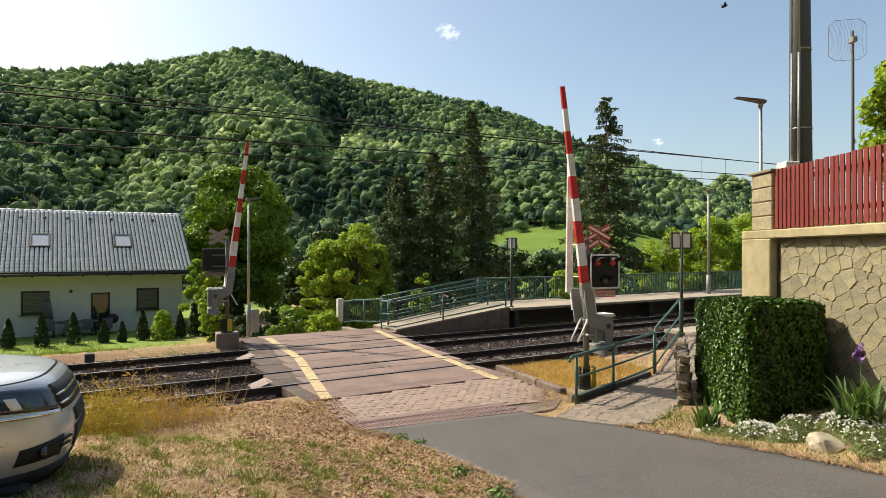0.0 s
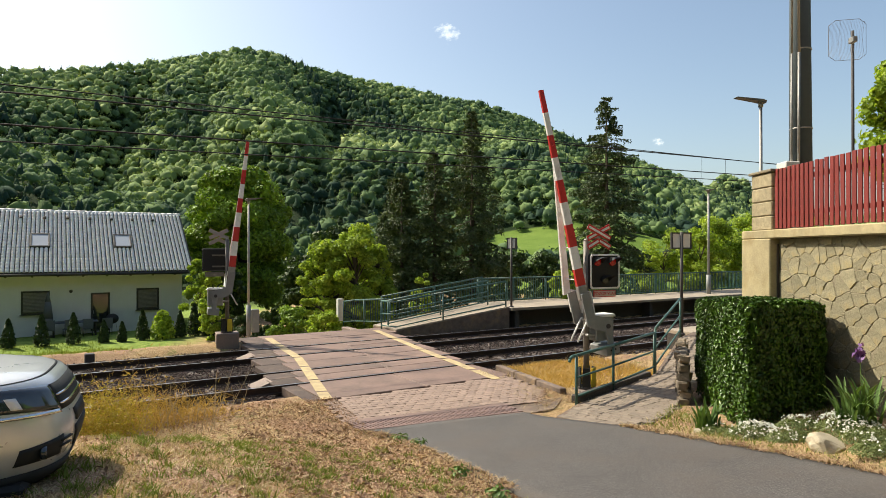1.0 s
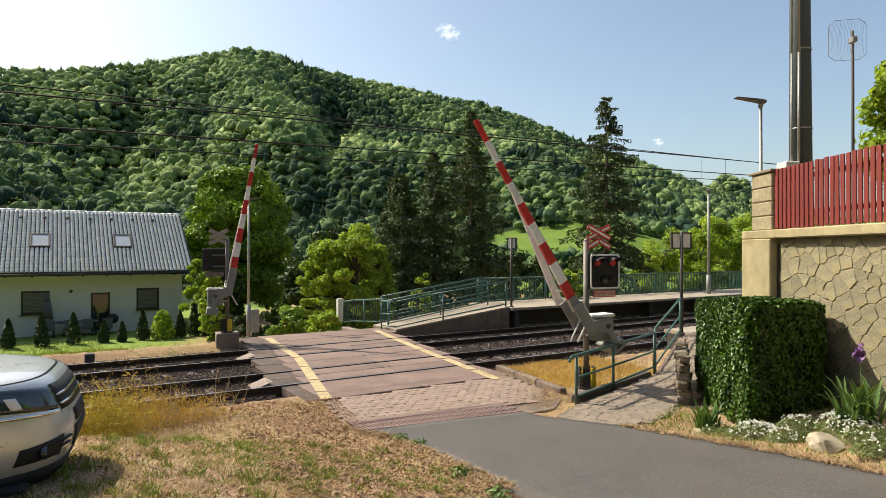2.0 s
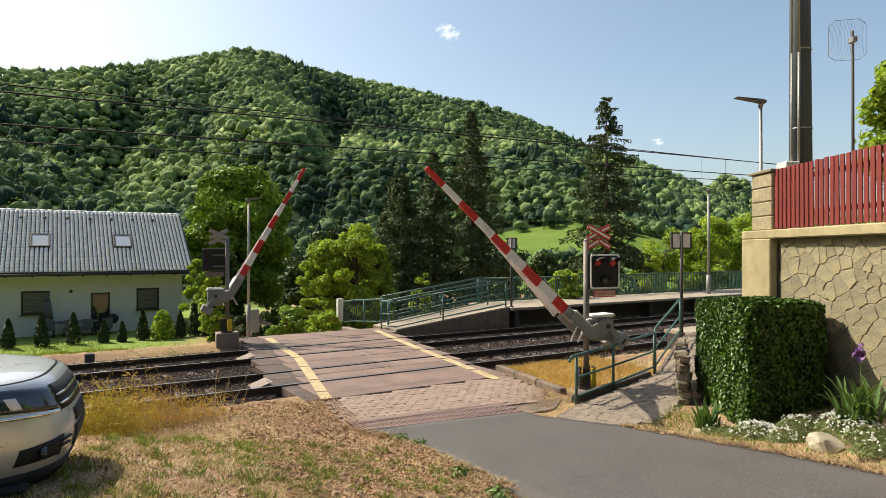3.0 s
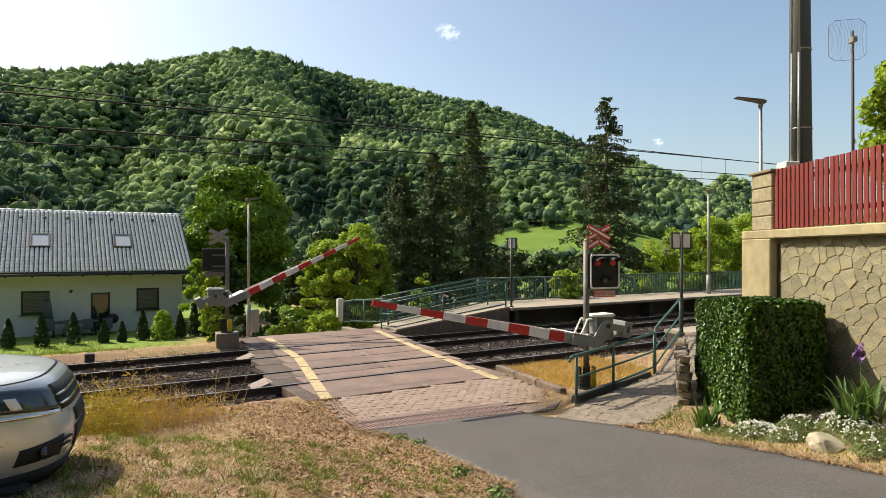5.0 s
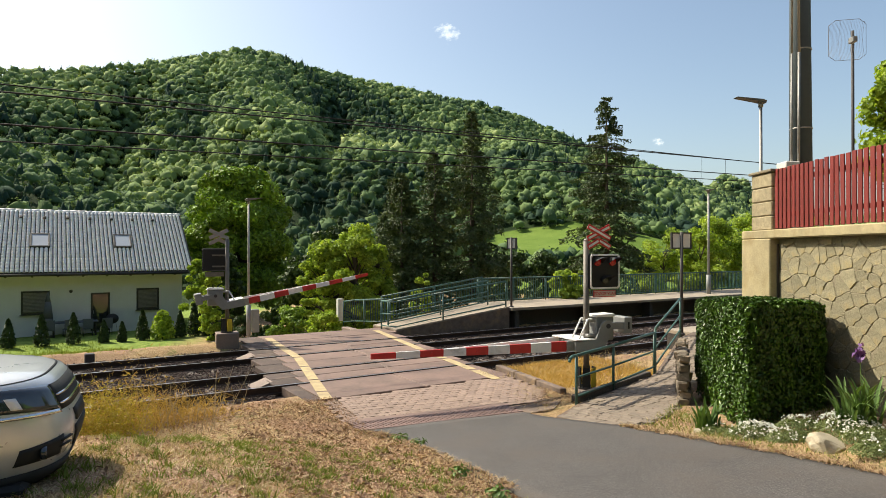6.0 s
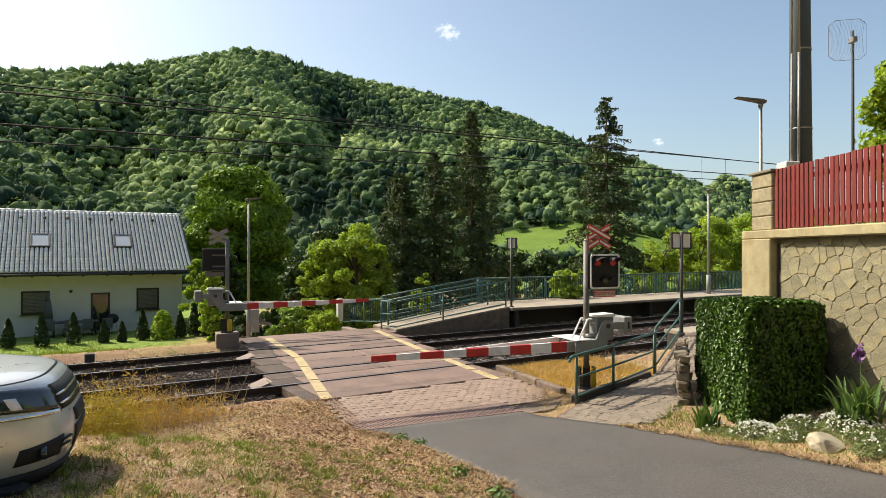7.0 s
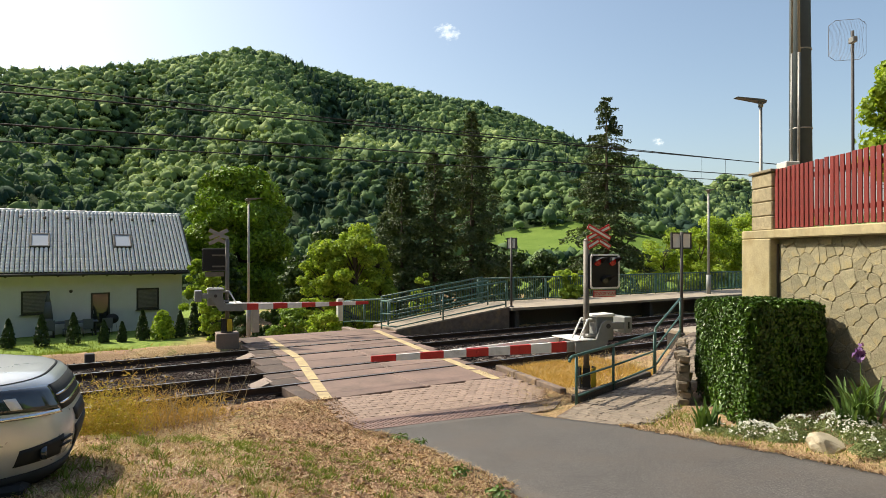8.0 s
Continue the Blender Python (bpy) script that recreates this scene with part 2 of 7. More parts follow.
M = dict(
    ground=ground_material(),
    asphalt=grit("asphalt", [(0.3, (0.034, 0.031, 0.030)), (0.52, (0.095, 0.086, 0.081)), (0.70, (0.235, 0.215, 0.20))], 60, 1.0, 0.01, 0.8, (0.095, 0.078, 0.067)),
    concrete=grit("concrete", [(0.3, (0.19, 0.145, 0.12)), (0.6, (0.31, 0.24, 0.205)), (0.8, (0.42, 0.34, 0.29))], 45, 0.4, 0.004, 0.8, (0.22, 0.16, 0.125)),
    slab_dark=plain("tarred_slab", (0.075, 0.05, 0.04), 0.8, var=0.35, scale=2.5, relief=0.5, dirt=(0.17, 0.12, 0.09), obj=0.15),
    slab=plain("deck_slab", (0.195, 0.128, 0.103), 0.72, var=0.28, scale=1.3, relief=0.35, dirt=(0.10, 0.07, 0.055), obj=0.14),
    dark_galv=plain("weathered_steel", (0.17, 0.155, 0.135), 0.6, 0.3, var=0.25, scale=9, relief=0.1),
    edging=plain("edging_stone", (0.20, 0.16, 0.115), 0.95, var=0.45, scale=7, relief=1.0, obj=0.4),
    # near-black colour for the shade inside the hedge
    twig_shade=plain("shaded_twigs", (0.012, 0.016, 0.008), 0.95, var=0.4),
    path_paver=plain("path_paver", (0.235, 0.187, 0.143), 0.85, var=0.28, scale=7, relief=0.4, dirt=(0.2, 0.165, 0.125), obj=0.14),
    kerb=plain("kerb_stone", (0.17, 0.125, 0.098), 0.9, var=0.4, scale=5, relief=0.7, dirt=(0.30, 0.20, 0.11)),
    paver=plain("paver", (0.27, 0.192, 0.152), 0.85, var=0.3, scale=7, relief=0.4, dirt=(0.2, 0.16, 0.12), obj=0.12),
    joint=plain("joint", (0.115, 0.082, 0.064), 0.95),
    ballast=plain("ballast", (0.066, 0.043, 0.037), 0.9, var=0.35, scale=12, relief=0.5, isl=0.45),
    ballast_bed=grit("ballast_bed", [(0.3, (0.022, 0.016, 0.013)), (0.55, (0.075, 0.053, 0.043)), (0.75, (0.17, 0.13, 0.11))], 16, 1.0, 0.06, 0.95),
    sleeper=plain("sleeper", (0.14, 0.115, 0.10), 0.9, var=0.3, relief=0.4, dirt=(0.08, 0.06, 0.05)),
    rail=plain("rail_rust", (0.034, 0.020, 0.015), 0.75, 0.2, var=0.35, relief=0.3),
    rail_top=plain("rail_top", (0.42, 0.41, 0.42), 0.32, 1.0, var=0.2, relief=0.05),
    yellow=plain("yellow_paint", (0.46, 0.355, 0.19), 0.8, var=0.28, scale=4, relief=0.3, dirt=(0.30, 0.22, 0.16)),
    iron=plain("cast_iron", (0.22, 0.145, 0.125), 0.65, 0.3, var=0.3, relief=0.4),
    white=plain("white_paint", (0.8, 0.79, 0.77), 0.45, var=0.07, relief=0.05, dirt=(0.5, 0.49, 0.46)),
    red=plain("red_paint", (0.52, 0.028, 0.026), 0.45, var=0.12, relief=0.05),
    galv=plain("galvanised_steel", (0.33, 0.32, 0.30), 0.5, 0.5, var=0.18, scale=14, relief=0.08),
    grey=plain("grey_enamel", (0.24, 0.245, 0.24), 0.5, var=0.12, relief=0.06, dirt=(0.3, 0.3, 0.28)),
    black=plain("black_plastic", (0.009, 0.010, 0.011), 0.7, var=0.3, relief=0.05),
    teal=plain("teal_paint", (0.045, 0.12, 0.105), 0.5, var=0.2, relief=0.1, dirt=(0.12, 0.12, 0.10)),
    plaster=plain("white_render", (0.61, 0.605, 0.635), 0.9, var=0.06, scale=1.2, relief=0.15),
    # near-white base colour holds the sun's sheen on the grey tiles
    tile=plain("roof_tile", (0.88, 0.85, 0.86), 0.56, 0.0, var=0.12, scale=3, relief=0.04, isl=0.08),
    dark_frame=plain("dark_frame", (0.022, 0.020, 0.020), 0.5, var=0.2),
    pane=glass("window_glass", (0.02, 0.025, 0.028)),
    sky_pane=glass("roof_glass", (0.42, 0.45, 0.50)),
    stone=plain("rubble_stone", (0.25, 0.22, 0.138), 0.92, var=0.38, scale=3, relief=1.0, dirt=(0.30, 0.22, 0.085), obj=0.16),
    mortar=plain("mortar", (0.215, 0.182, 0.122), 0.95, var=0.4, scale=4, relief=0.6, dirt=(0.24, 0.2, 0.14)),
    cap=plain("cast_cap", (0.36, 0.30, 0.172), 0.9, var=0.28, scale=2.6, relief=0.5, dirt=(0.26, 0.19, 0.075)),
    block=plain("split_block", (0.33, 0.275, 0.17), 0.9, var=0.32, scale=9, relief=1.0, obj=0.08),
    picket=plain("red_stain", (0.19, 0.022, 0.017), 0.6, var=0.2, scale=3, relief=0.25, obj=0.1),
    pole=plain("spun_concrete", (0.070, 0.090, 0.098), 0.85, var=0.16, scale=1.6, relief=0.15),
    bark=plain("bark", (0.075, 0.058, 0.043), 0.95, var=0.4, scale=6, relief=0.8),
    car=plain("silver_paint", (0.62, 0.63, 0.63), 0.30, 0.45, var=0.03, relief=0.0, coat=0.8),
    chrome=plain("chrome", (0.75, 0.76, 0.78), 0.12, 1.0, var=0.03, relief=0.0),
    rubber=plain("rubber", (0.02, 0.02, 0.02), 0.85, var=0.3, relief=0.3),
    wire=plain("copper_wire", (0.012, 0.012, 0.012), 0.8),
    red_lens=glow("red_lens", (0.6, 0.008, 0.014), 0.03),
    saltire_back=plain("saltire_back", (0.30, 0.29, 0.27), 0.6),
    dead_lens=glass("dark_lens", (0.03, 0.03, 0.03), 0.15),
    sign=plain("sign_white", (0.78, 0.76, 0.71), 0.6, var=0.06, relief=0.02),
    leaf=leafy("leaf", (0.020, 0.060, 0.008), (0.40, 0.60, 0.07), trans=0.22),
    # leaf with sunlight put into its colour; leaf_dark below is the darker copy
    leaf_sunlit=leafy("sunlit_leaf", (0.085, 0.17, 0.018), (0.58, 0.72, 0.12), trans=0.46),
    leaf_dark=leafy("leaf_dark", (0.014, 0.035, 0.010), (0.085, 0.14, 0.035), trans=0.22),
    thuja=leafy("thuja_scale", (0.012, 0.03, 0.01), (0.055, 0.085, 0.025), trans=0.15),
    needle=leafy("needle", (0.022, 0.046, 0.018), (0.135, 0.185, 0.072), trans=0.2),
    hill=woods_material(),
    hedge=leafy("hedge_leaf", (0.005, 0.020, 0.003), (0.092, 0.19, 0.012), rough=0.34, trans=0.04, var_scale=1.5, spec=0.35),
    blade=leafy("iris_blade", (0.06, 0.13, 0.03), (0.20, 0.30, 0.09), rough=0.5, trans=0.25, var_scale=2),
    straw=leafy("dry_grass", (0.22, 0.15, 0.075), (0.76, 0.60, 0.36), rough=0.9, trans=0.2, var_scale=0.8, spec=0.1),
    turf=leafy("green_grass", (0.075, 0.115, 0.018), (0.30, 0.34, 0.07), rough=0.8, trans=0.2, var_scale=0.8, spec=0.1),
    petal=leafy("white_petal", (0.60, 0.60, 0.55), (0.8, 0.8, 0.76), trans=0.2),
    violet=leafy("violet_petal", (0.13, 0.05, 0.20), (0.34, 0.20, 0.42), trans=0.2),
    fabric=plain("woven_grey", (0.10, 0.105, 0.12), 0.9, var=0.15, scale=5, relief=0.2),
    dark_wall=grit("dark_concrete", [(0.3, (0.05, 0.043, 0.038)), (0.6, (0.10, 0.088, 0.078)), (0.8, (0.17, 0.15, 0.135))], 30, 0.4, 0.01, 0.95),
    deck=grit("platform_deck", [(0.3, (0.30, 0.25, 0.19)), (0.6, (0.42, 0.35, 0.27)), (0.8, (0.52, 0.45, 0.36))], 40, 0.2, 0.004, 0.9),
    dark_post=plain("dark_post", (0.05, 0.045, 0.045), 0.6, var=0.2),
    white_stone=plain("pale_concrete", (0.62, 0.60, 0.56), 0.9, var=0.1, relief=0.2),
    stripe_yellow=plain("stripe_yellow", (0.62, 0.45, 0.03), 0.5, var=0.1, relief=0.05),
    lamp_glass=plain("lamp_glass", (0.03, 0.038, 0.048), 0.12, 0.3, var=0.25, scale=9, relief=0.0, coat=1.0),
    litter=leafy("leaf_litter", (0.11, 0.054, 0.032), (0.58, 0.385, 0.255), rough=0.9, trans=0.1, var_scale=1.5, spec=0.1),
    gold=leafy("golden_grass", (0.33, 0.19, 0.055), (0.74, 0.52, 0.18), rough=0.9, trans=0.28, var_scale=1.5, spec=0.1),
    mustard=leafy("yellow_weed", (0.22, 0.17, 0.02), (0.62, 0.50, 0.07), trans=0.25, var_scale=1.5),
    pale_straw=leafy("pale_straw", (0.36, 0.27, 0.17), (0.72, 0.60, 0.40), rough=0.9, trans=0.1, var_scale=2.0, spec=0.1),
    stalk=plain("dead_stalk", (0.40, 0.31, 0.18), 0.9),
    lawn=leafy("lawn_blade", (0.11, 0.16, 0.025), (0.34, 0.40, 0.08), rough=0.8, trans=0.25, var_scale=0.5, spec=0.1),
    cushion=leafy("cushion_leaf", (0.09, 0.13, 0.04), (0.28, 0.32, 0.13), trans=0.2, var_scale=3),
    violet_dark=leafy("dark_violet_petal", (0.07, 0.02, 0.12), (0.20, 0.08, 0.28), trans=0.2),
    pale_stone=plain("pale_stone", (0.46, 0.40, 0.29), 0.9, var=0.25, scale=5, relief=0.7, dirt=(0.28, 0.22, 0.13)),
    sign_pink=plain("faded_plate", (0.58, 0.42, 0.38), 0.6, var=0.06, relief=0.02),
    cloud=cloud_material(),
)
M["tile"].node_tree.nodes["Principled BSDF"].inputs["Specular IOR Level"].default_value = 1.0


# ---- mesh helpers ----
def part(name, bm, material, parent=None, label=""):
    me = bpy.data.meshes.new(name)
    bm.to_mesh(me)
    bm.free()
    for mm in material if isinstance(material, (list, tuple)) else (material,):
        me.materials.append(mm)
    ob = new(name, me)
    ob.parent = parent
    if label:
        ob["label"] = label
    return ob


def thing(name, m, label, category, group="", kind=""):
    ob = new(name)
    ob.matrix_world = m
    return tagged(ob, label, category, group, kind)


def box(bm, size, at, turn=None, bevel=0.0, mat=0):
    r = bmesh.ops.create_cube(bm, size=1)
    vs = r["verts"]
    bmesh.ops.scale(bm, vec=size, verts=vs)
    if bevel:
        es = list({e for v in vs for e in v.link_edges})
        vs = list({v for f in bmesh.ops.bevel(bm, geom=es, offset=bevel, segments=1, affect="EDGES")["faces"] for v in f.verts} | {v for v in vs if v.is_valid})
    m = Matrix.Translation(at) @ (turn.to_4x4() if turn else Matrix())
    bmesh.ops.transform(bm, matrix=m, verts=vs)
    if mat:
        for f in {f for v in vs for f in v.link_faces}:
            f.material_index = mat
    return vs


def rod(bm, p, q, r0, r1=None, seg=8, caps=True):
    p, q = Vector(p), Vector(q)
    d = q - p
    r = bmesh.ops.create_cone(bm, cap_ends=caps, segments=seg, radius1=r0, radius2=r0 if r1 is None else r1, depth=d.length)
    m = Matrix.Translation((p + q) / 2) @ d.to_track_quat("Z", "Y").to_matrix().to_4x4()
    bmesh.ops.transform(bm, matrix=m, verts=r["verts"])
    for f in {f for v in r["verts"] for f in v.link_faces}:
        f.smooth = len(f.verts) == 4 and seg > 6
    return r["verts"]


def prism(bm, outline, y0, y1, bevel=0.0):
    """An outline in x, z swept along y."""
    a = [bm.verts.new((x, y0, z)) for x, z in outline]
    b = [bm.verts.new((x, y1, z)) for x, z in outline]
    n = len(a)
    fs = [bm.faces.new(a), bm.faces.new(b[::-1])] + [bm.faces.new((a[i], b[i], b[(i + 1) % n], a[(i + 1) % n])) for i in range(n)]
    bmesh.ops.recalc_face_normals(bm, faces=fs)
    if bevel:
        bmesh.ops.bevel(bm, geom=list({e for f in fs for e in f.edges}), offset=bevel, segments=2, affect="EDGES")
    return a + b


def quads(name, verts, faces, material, parent=None, smooth=False):
    """A mesh from arrays of corners and of faces with equal numbers of corners."""
    verts, faces = np.asarray(verts, dtype=np.float32).reshape(-1, 3), np.asarray(faces, dtype=np.int32)
    me = bpy.data.meshes.new(name)
    k = faces.shape[1]
    me.vertices.add(len(verts))
    me.vertices.foreach_set("co", verts.ravel())
    me.loops.add(faces.size)
    me.loops.foreach_set("vertex_index", faces.ravel())
    me.polygons.add(len(faces))
    me.polygons.foreach_set("loop_start", np.arange(0, faces.size, k, dtype=np.int32))
    me.update(calc_edges=True)
    me.validate()
    if smooth:
        me.polygons.foreach_set("use_smooth", [True] * len(me.polygons))
    me.materials.append(material)
    ob = new(name, me)
    ob.parent = parent
    return ob


# rail frame: s along the tracks, n across them; road frame: w across, v along
RA, WA = radians(32.1), radians(22.4)


def rail_xy(s, n):
    return (s * math.cos(RA) - n * math.sin(RA), s * math.sin(RA) + n * math.cos(RA))


def road_xy(w, v):
    return (w * math.cos(WA) - v * math.sin(WA), w * math.sin(WA) + v * math.cos(WA))


RAIL_TURN, ROAD_TURN = Matrix.Rotation(RA, 3, "Z"), Matrix.Rotation(WA, 3, "Z")


def step(a, b, x):
    t = np.clip((np.asarray(x, dtype=float) - a) / (b - a), 0, 1)
    return t * t * (3 - 2 * t)


# hill crest: bearing in degrees to the right of north, rise in degrees
# past 75 degrees either side: unseen hills, raised to cut sky light
CREST = np.array([(-180, 27), (-120, 25), (-90, 20), (-60, 13), (-45, 12.2), (-35.5, 12.6), (-30.7, 13.3), (-25.9, 14.3), (-22.4, 15.2), (-17.8, 16.4), (-15.9, 16.3), (-11.5, 15.1), (-4.4, 13.9), (3.4, 12.6), (8.6, 10.7), (13.6, 8.4), (18.4, 6.7), (23, 4.5), (26.4, 2.6), (33, 1.6), (45, 3), (75, 14), (100, 22), (180, 27)])


def waves(x, y, k, seed):
    return np.sin(x * k + seed) * np.cos(y * k * 1.13 + seed * 1.7) + 0.5 * np.sin(x * k * 2.1 + y * k * 1.7 + seed * 2.3)


def ground_z(x, y, plain_road=False):
    x, y = np.asarray(x, dtype=float), np.asarray(y, dtype=float)
    r = np.hypot(x, y)
    az = np.degrees(np.arctan2(x, y))
    w = x * math.cos(WA) + y * math.sin(WA)
    v = -x * math.sin(WA) + y * math.cos(WA)
    n = -x * math.sin(RA) + y * math.cos(RA)
    s = x * math.cos(RA) + y * math.sin(RA)
    u = 9.5 - v
    z = 0.11 * np.where(u > 0, np.sqrt(u * u + 0.2) - 0.447, 0)
    z = np.where(v < -6, z * 0 + 0.11 * 15.5, z)
    if plain_road:
        return z
    # bank beside the road
    z = z + 0.62 * step(2.4, -1.6, w - 0.25 * np.maximum(u, 0)) * step(11.3, 7.4, n) * step(12.5, 8.5, v)
    z = z - 0.34 * step(12.0, 12.7, n) * step(20.3, 19.7, n)
    z = z - 0.10 * step(9.92, 10.1, v) * step(2.48, 2.62, w) * step(6.95, 6.8, w) * step(0.05, -0.1, w - v + 4.1) * step(12.4, 11.9, n)
    # hump where the car stands
    z = z + 0.16 * step(4.2, 1.2, np.hypot(x + 4.6, y - 4.2))
    # raised flower bed
    z = z + 0.10 * step(4.55, 4.9, x - 0.02 * y) * step(12.5, 11.8, y) * step(12, 8, v) * step(3.5, 6, r)
    # fall to the garden and the valley behind the line
    z = z - 1.55 * step(20.0, 31.0, n) * step(60, 4, s) - 0.1 * step(20, 22, n)
    z = z - 2.5 * step(40, 90, r)
    rise = np.interp(az, CREST[:, 0], CREST[:, 1])
    front = 130.0
    crest_r = 640 + 60 * np.sin(np.radians(az * 3))
    t = (r - front) / (crest_r - front)
    top = crest_r * np.tan(np.radians(rise)) + 11.5
    tc = np.clip(t, 0, 1.0)
    shape = tc * (0.42 + 0.58 * tc)
    hill = top * shape
    hill = hill + (waves(x, y, 0.012, 1.0) * 13 + waves(x, y, 0.03, 2.0) * 5 - 16 * np.abs(np.sin(np.radians(az) * 8 + r * 0.004 + 0.6)) + 12) * np.sin(np.pi * tc) ** 1.5 * np.minimum(1, top / 90)
    # wooded ravines that run down the slope
    for a0, a1, depth, wide in ((-32.2, -26.0, 0.25, 1.7), (-11.6, -9.4, 0.24, 1.5), (-21.5, -20.5, 0.10, 1.2), (4.0, 2.0, 0.14, 1.6)):
        line = a0 + (a1 - a0) * np.clip((r - 180) / 330, 0, 1)
        hill = hill * (1 - depth * np.exp(-((az - line) / wide) ** 2) * step(150, 230, r) * step(590, 470, r))
    hill = np.where(t > 1, top * (1 - 0.5 * np.clip((r - crest_r) / 900, 0, 1)), hill)
    hill = np.where(r > front, hill, 0)
    # a farther ridge
    far = 196 * step(1300, 2100, r) * step(2900, 2150, r) * step(20, 24.4, az) * step(31, 24.9, az)
    hill = hill + far
    rough = 0.012 * waves(x, y, 5.1, 0.3) + 0.02 * waves(x, y, 1.7, 4.0)
    flat = step(12.9, 12.2, n) + step(19.8, 20.6, n)
    return z + hill + rough * np.clip(flat, 0, 1)


def gz(x, y):
    return float(ground_z(x, y))


# ---- ground ----
def build_ground():
    az = np.radians(np.concatenate([np.arange(-180, -46, 4.0), np.arange(-46, 46, 0.32), np.arange(46, 180, 4.0)]))
    rr = np.concatenate([[0.01, 0.9, 1.5, 2.1], np.geomspace(2.6, 60, 190), np.geomspace(62, 760, 110), np.geomspace(790, 4200, 30)])
    A, R = np.meshgrid(az, rr)
    X, Y = np.sin(A) * R + 0.3, np.cos(A) * R - 0.5
    Z = ground_z(X, Y)
    verts = np.stack([X, Y, Z], -1).reshape(-1, 3)
    na, nr = len(az), len(rr)
    i, j = np.meshgrid(np.arange(nr - 1), np.arange(na), indexing="ij")
    k = (j + 1) % na
    faces = np.stack([i * na + j, (i + 1) * na + j, (i + 1) * na + k, i * na + k], -1).reshape(-1, 4)[:, ::-1]
    ob = quads("ground", verts, faces, M["ground"], smooth=True)
    return tagged(ob, "dry grassy ground rising to wooded hills", "ground", kind="structure")


build_ground()


def resample(pts, n):
    pts = np.array(pts, dtype=float)
    d = np.concatenate([[0], np.cumsum(np.linalg.norm(np.diff(pts, axis=0), axis=1))])
    t = np.linspace(0, d[-1], n)
    return np.stack([np.interp(t, d, pts[:, k]) for k in range(pts.shape[1])], -1)


def strip(name, left, right, rows, cols, dz, material, label, category, kind="structure", camber=0.0, smooth_bed=False):
    """A paved strip between two edges that lies on the ground, with a thickness."""
    a, b = resample(left, rows), resample(right, rows)
    t = np.linspace(0, 1, cols)
    P = a[:, None, :] * (1 - t)[None, :, None] + b[:, None, :] * t[None, :, None]
    Z = ground_z(P[..., 0], P[..., 1], smooth_bed) + dz + camber * np.sin(np.pi * t)[None, :]
    top = np.concatenate([P, Z[..., None]], -1).reshape(-1, 3)
    i, j = np.meshgrid(np.arange(rows - 1), np.arange(cols - 1), indexing="ij")
    f = np.stack([i * cols + j, i * cols + j + 1, (i + 1) * cols + j + 1, (i + 1) * cols + j], -1).reshape(-1, 4)
    low = top.copy()
    low[:, 2] -= 0.25
    n = len(top)
    rim = [(k, k + 1) for k in range(cols - 1)] + [(k * cols + cols - 1, (k + 1) * cols + cols - 1) for k in range(rows - 1)] + [((rows - 1) * cols + k + 1, (rows - 1) * cols + k) for k in range(cols - 1)] + [((k + 1) * cols, k * cols) for k in range(rows - 1)]
    side = np.array([(p, p + n, q + n, q) for p, q in rim])
    ob = quads(name, np.concatenate([top, low]), np.concatenate([f, side]), material)
    return tagged(ob, label, category, kind=kind)


# asphalt road that climbs past the camera
strip("road", [(-1.235, 9.80), (-0.75, 9.45), (0.05, 7.9), (0.63, 6.6), (2.5, 3.0), (5.2, -2.0), (9.0, -9.0)],
      [(1.43, 10.95), (2.85, 9.52), (3.3, 8.75), (4.1, 7.35), (4.6, 6.3), (6.6, 2.5), (9.2, -2.0), (13.0, -9.0)], 110, 16, 0.05, M["asphalt"],
      "grey asphalt lane with worn edges", "road", camber=0.015, smooth_bed=True)

# ---- level crossing: concrete slabs between the rails ----
RAILS = (13.09, 14.58, 16.80, 18.30)


def s_at(w, n):
    """Place along the track where the line of the road at w meets n."""
    x0, y0 = road_xy(w, 0)
    dx, dy = -math.sin(WA), math.cos(WA)
    k = (n - (-x0 * math.sin(RA) + y0 * math.cos(RA))) / (-dx * math.sin(RA) + dy * math.cos(RA))
    x, y = x0 + dx * k, y0 + dy * k
    return x * math.cos(RA) + y * math.sin(RA)


def slab(bm, corners, top, thick, bevel=0.012):
    a = [bm.verts.new((x, y, top)) for x, y in corners]
    b = [bm.verts.new((x, y, top - thick)) for x, y in corners]
    n = len(a)
    fs = [bm.faces.new(a), bm.faces.new(b[::-1])] + [bm.faces.new((a[i], b[i], b[(i + 1) % n], a[(i + 1) % n])) for i in range(n)]
    bmesh.ops.recalc_face_normals(bm, faces=fs)
    if bevel:
        bmesh.ops.bevel(bm, geom=[e for e in fs[0].edges], offset=bevel, segments=1, affect="EDGES")


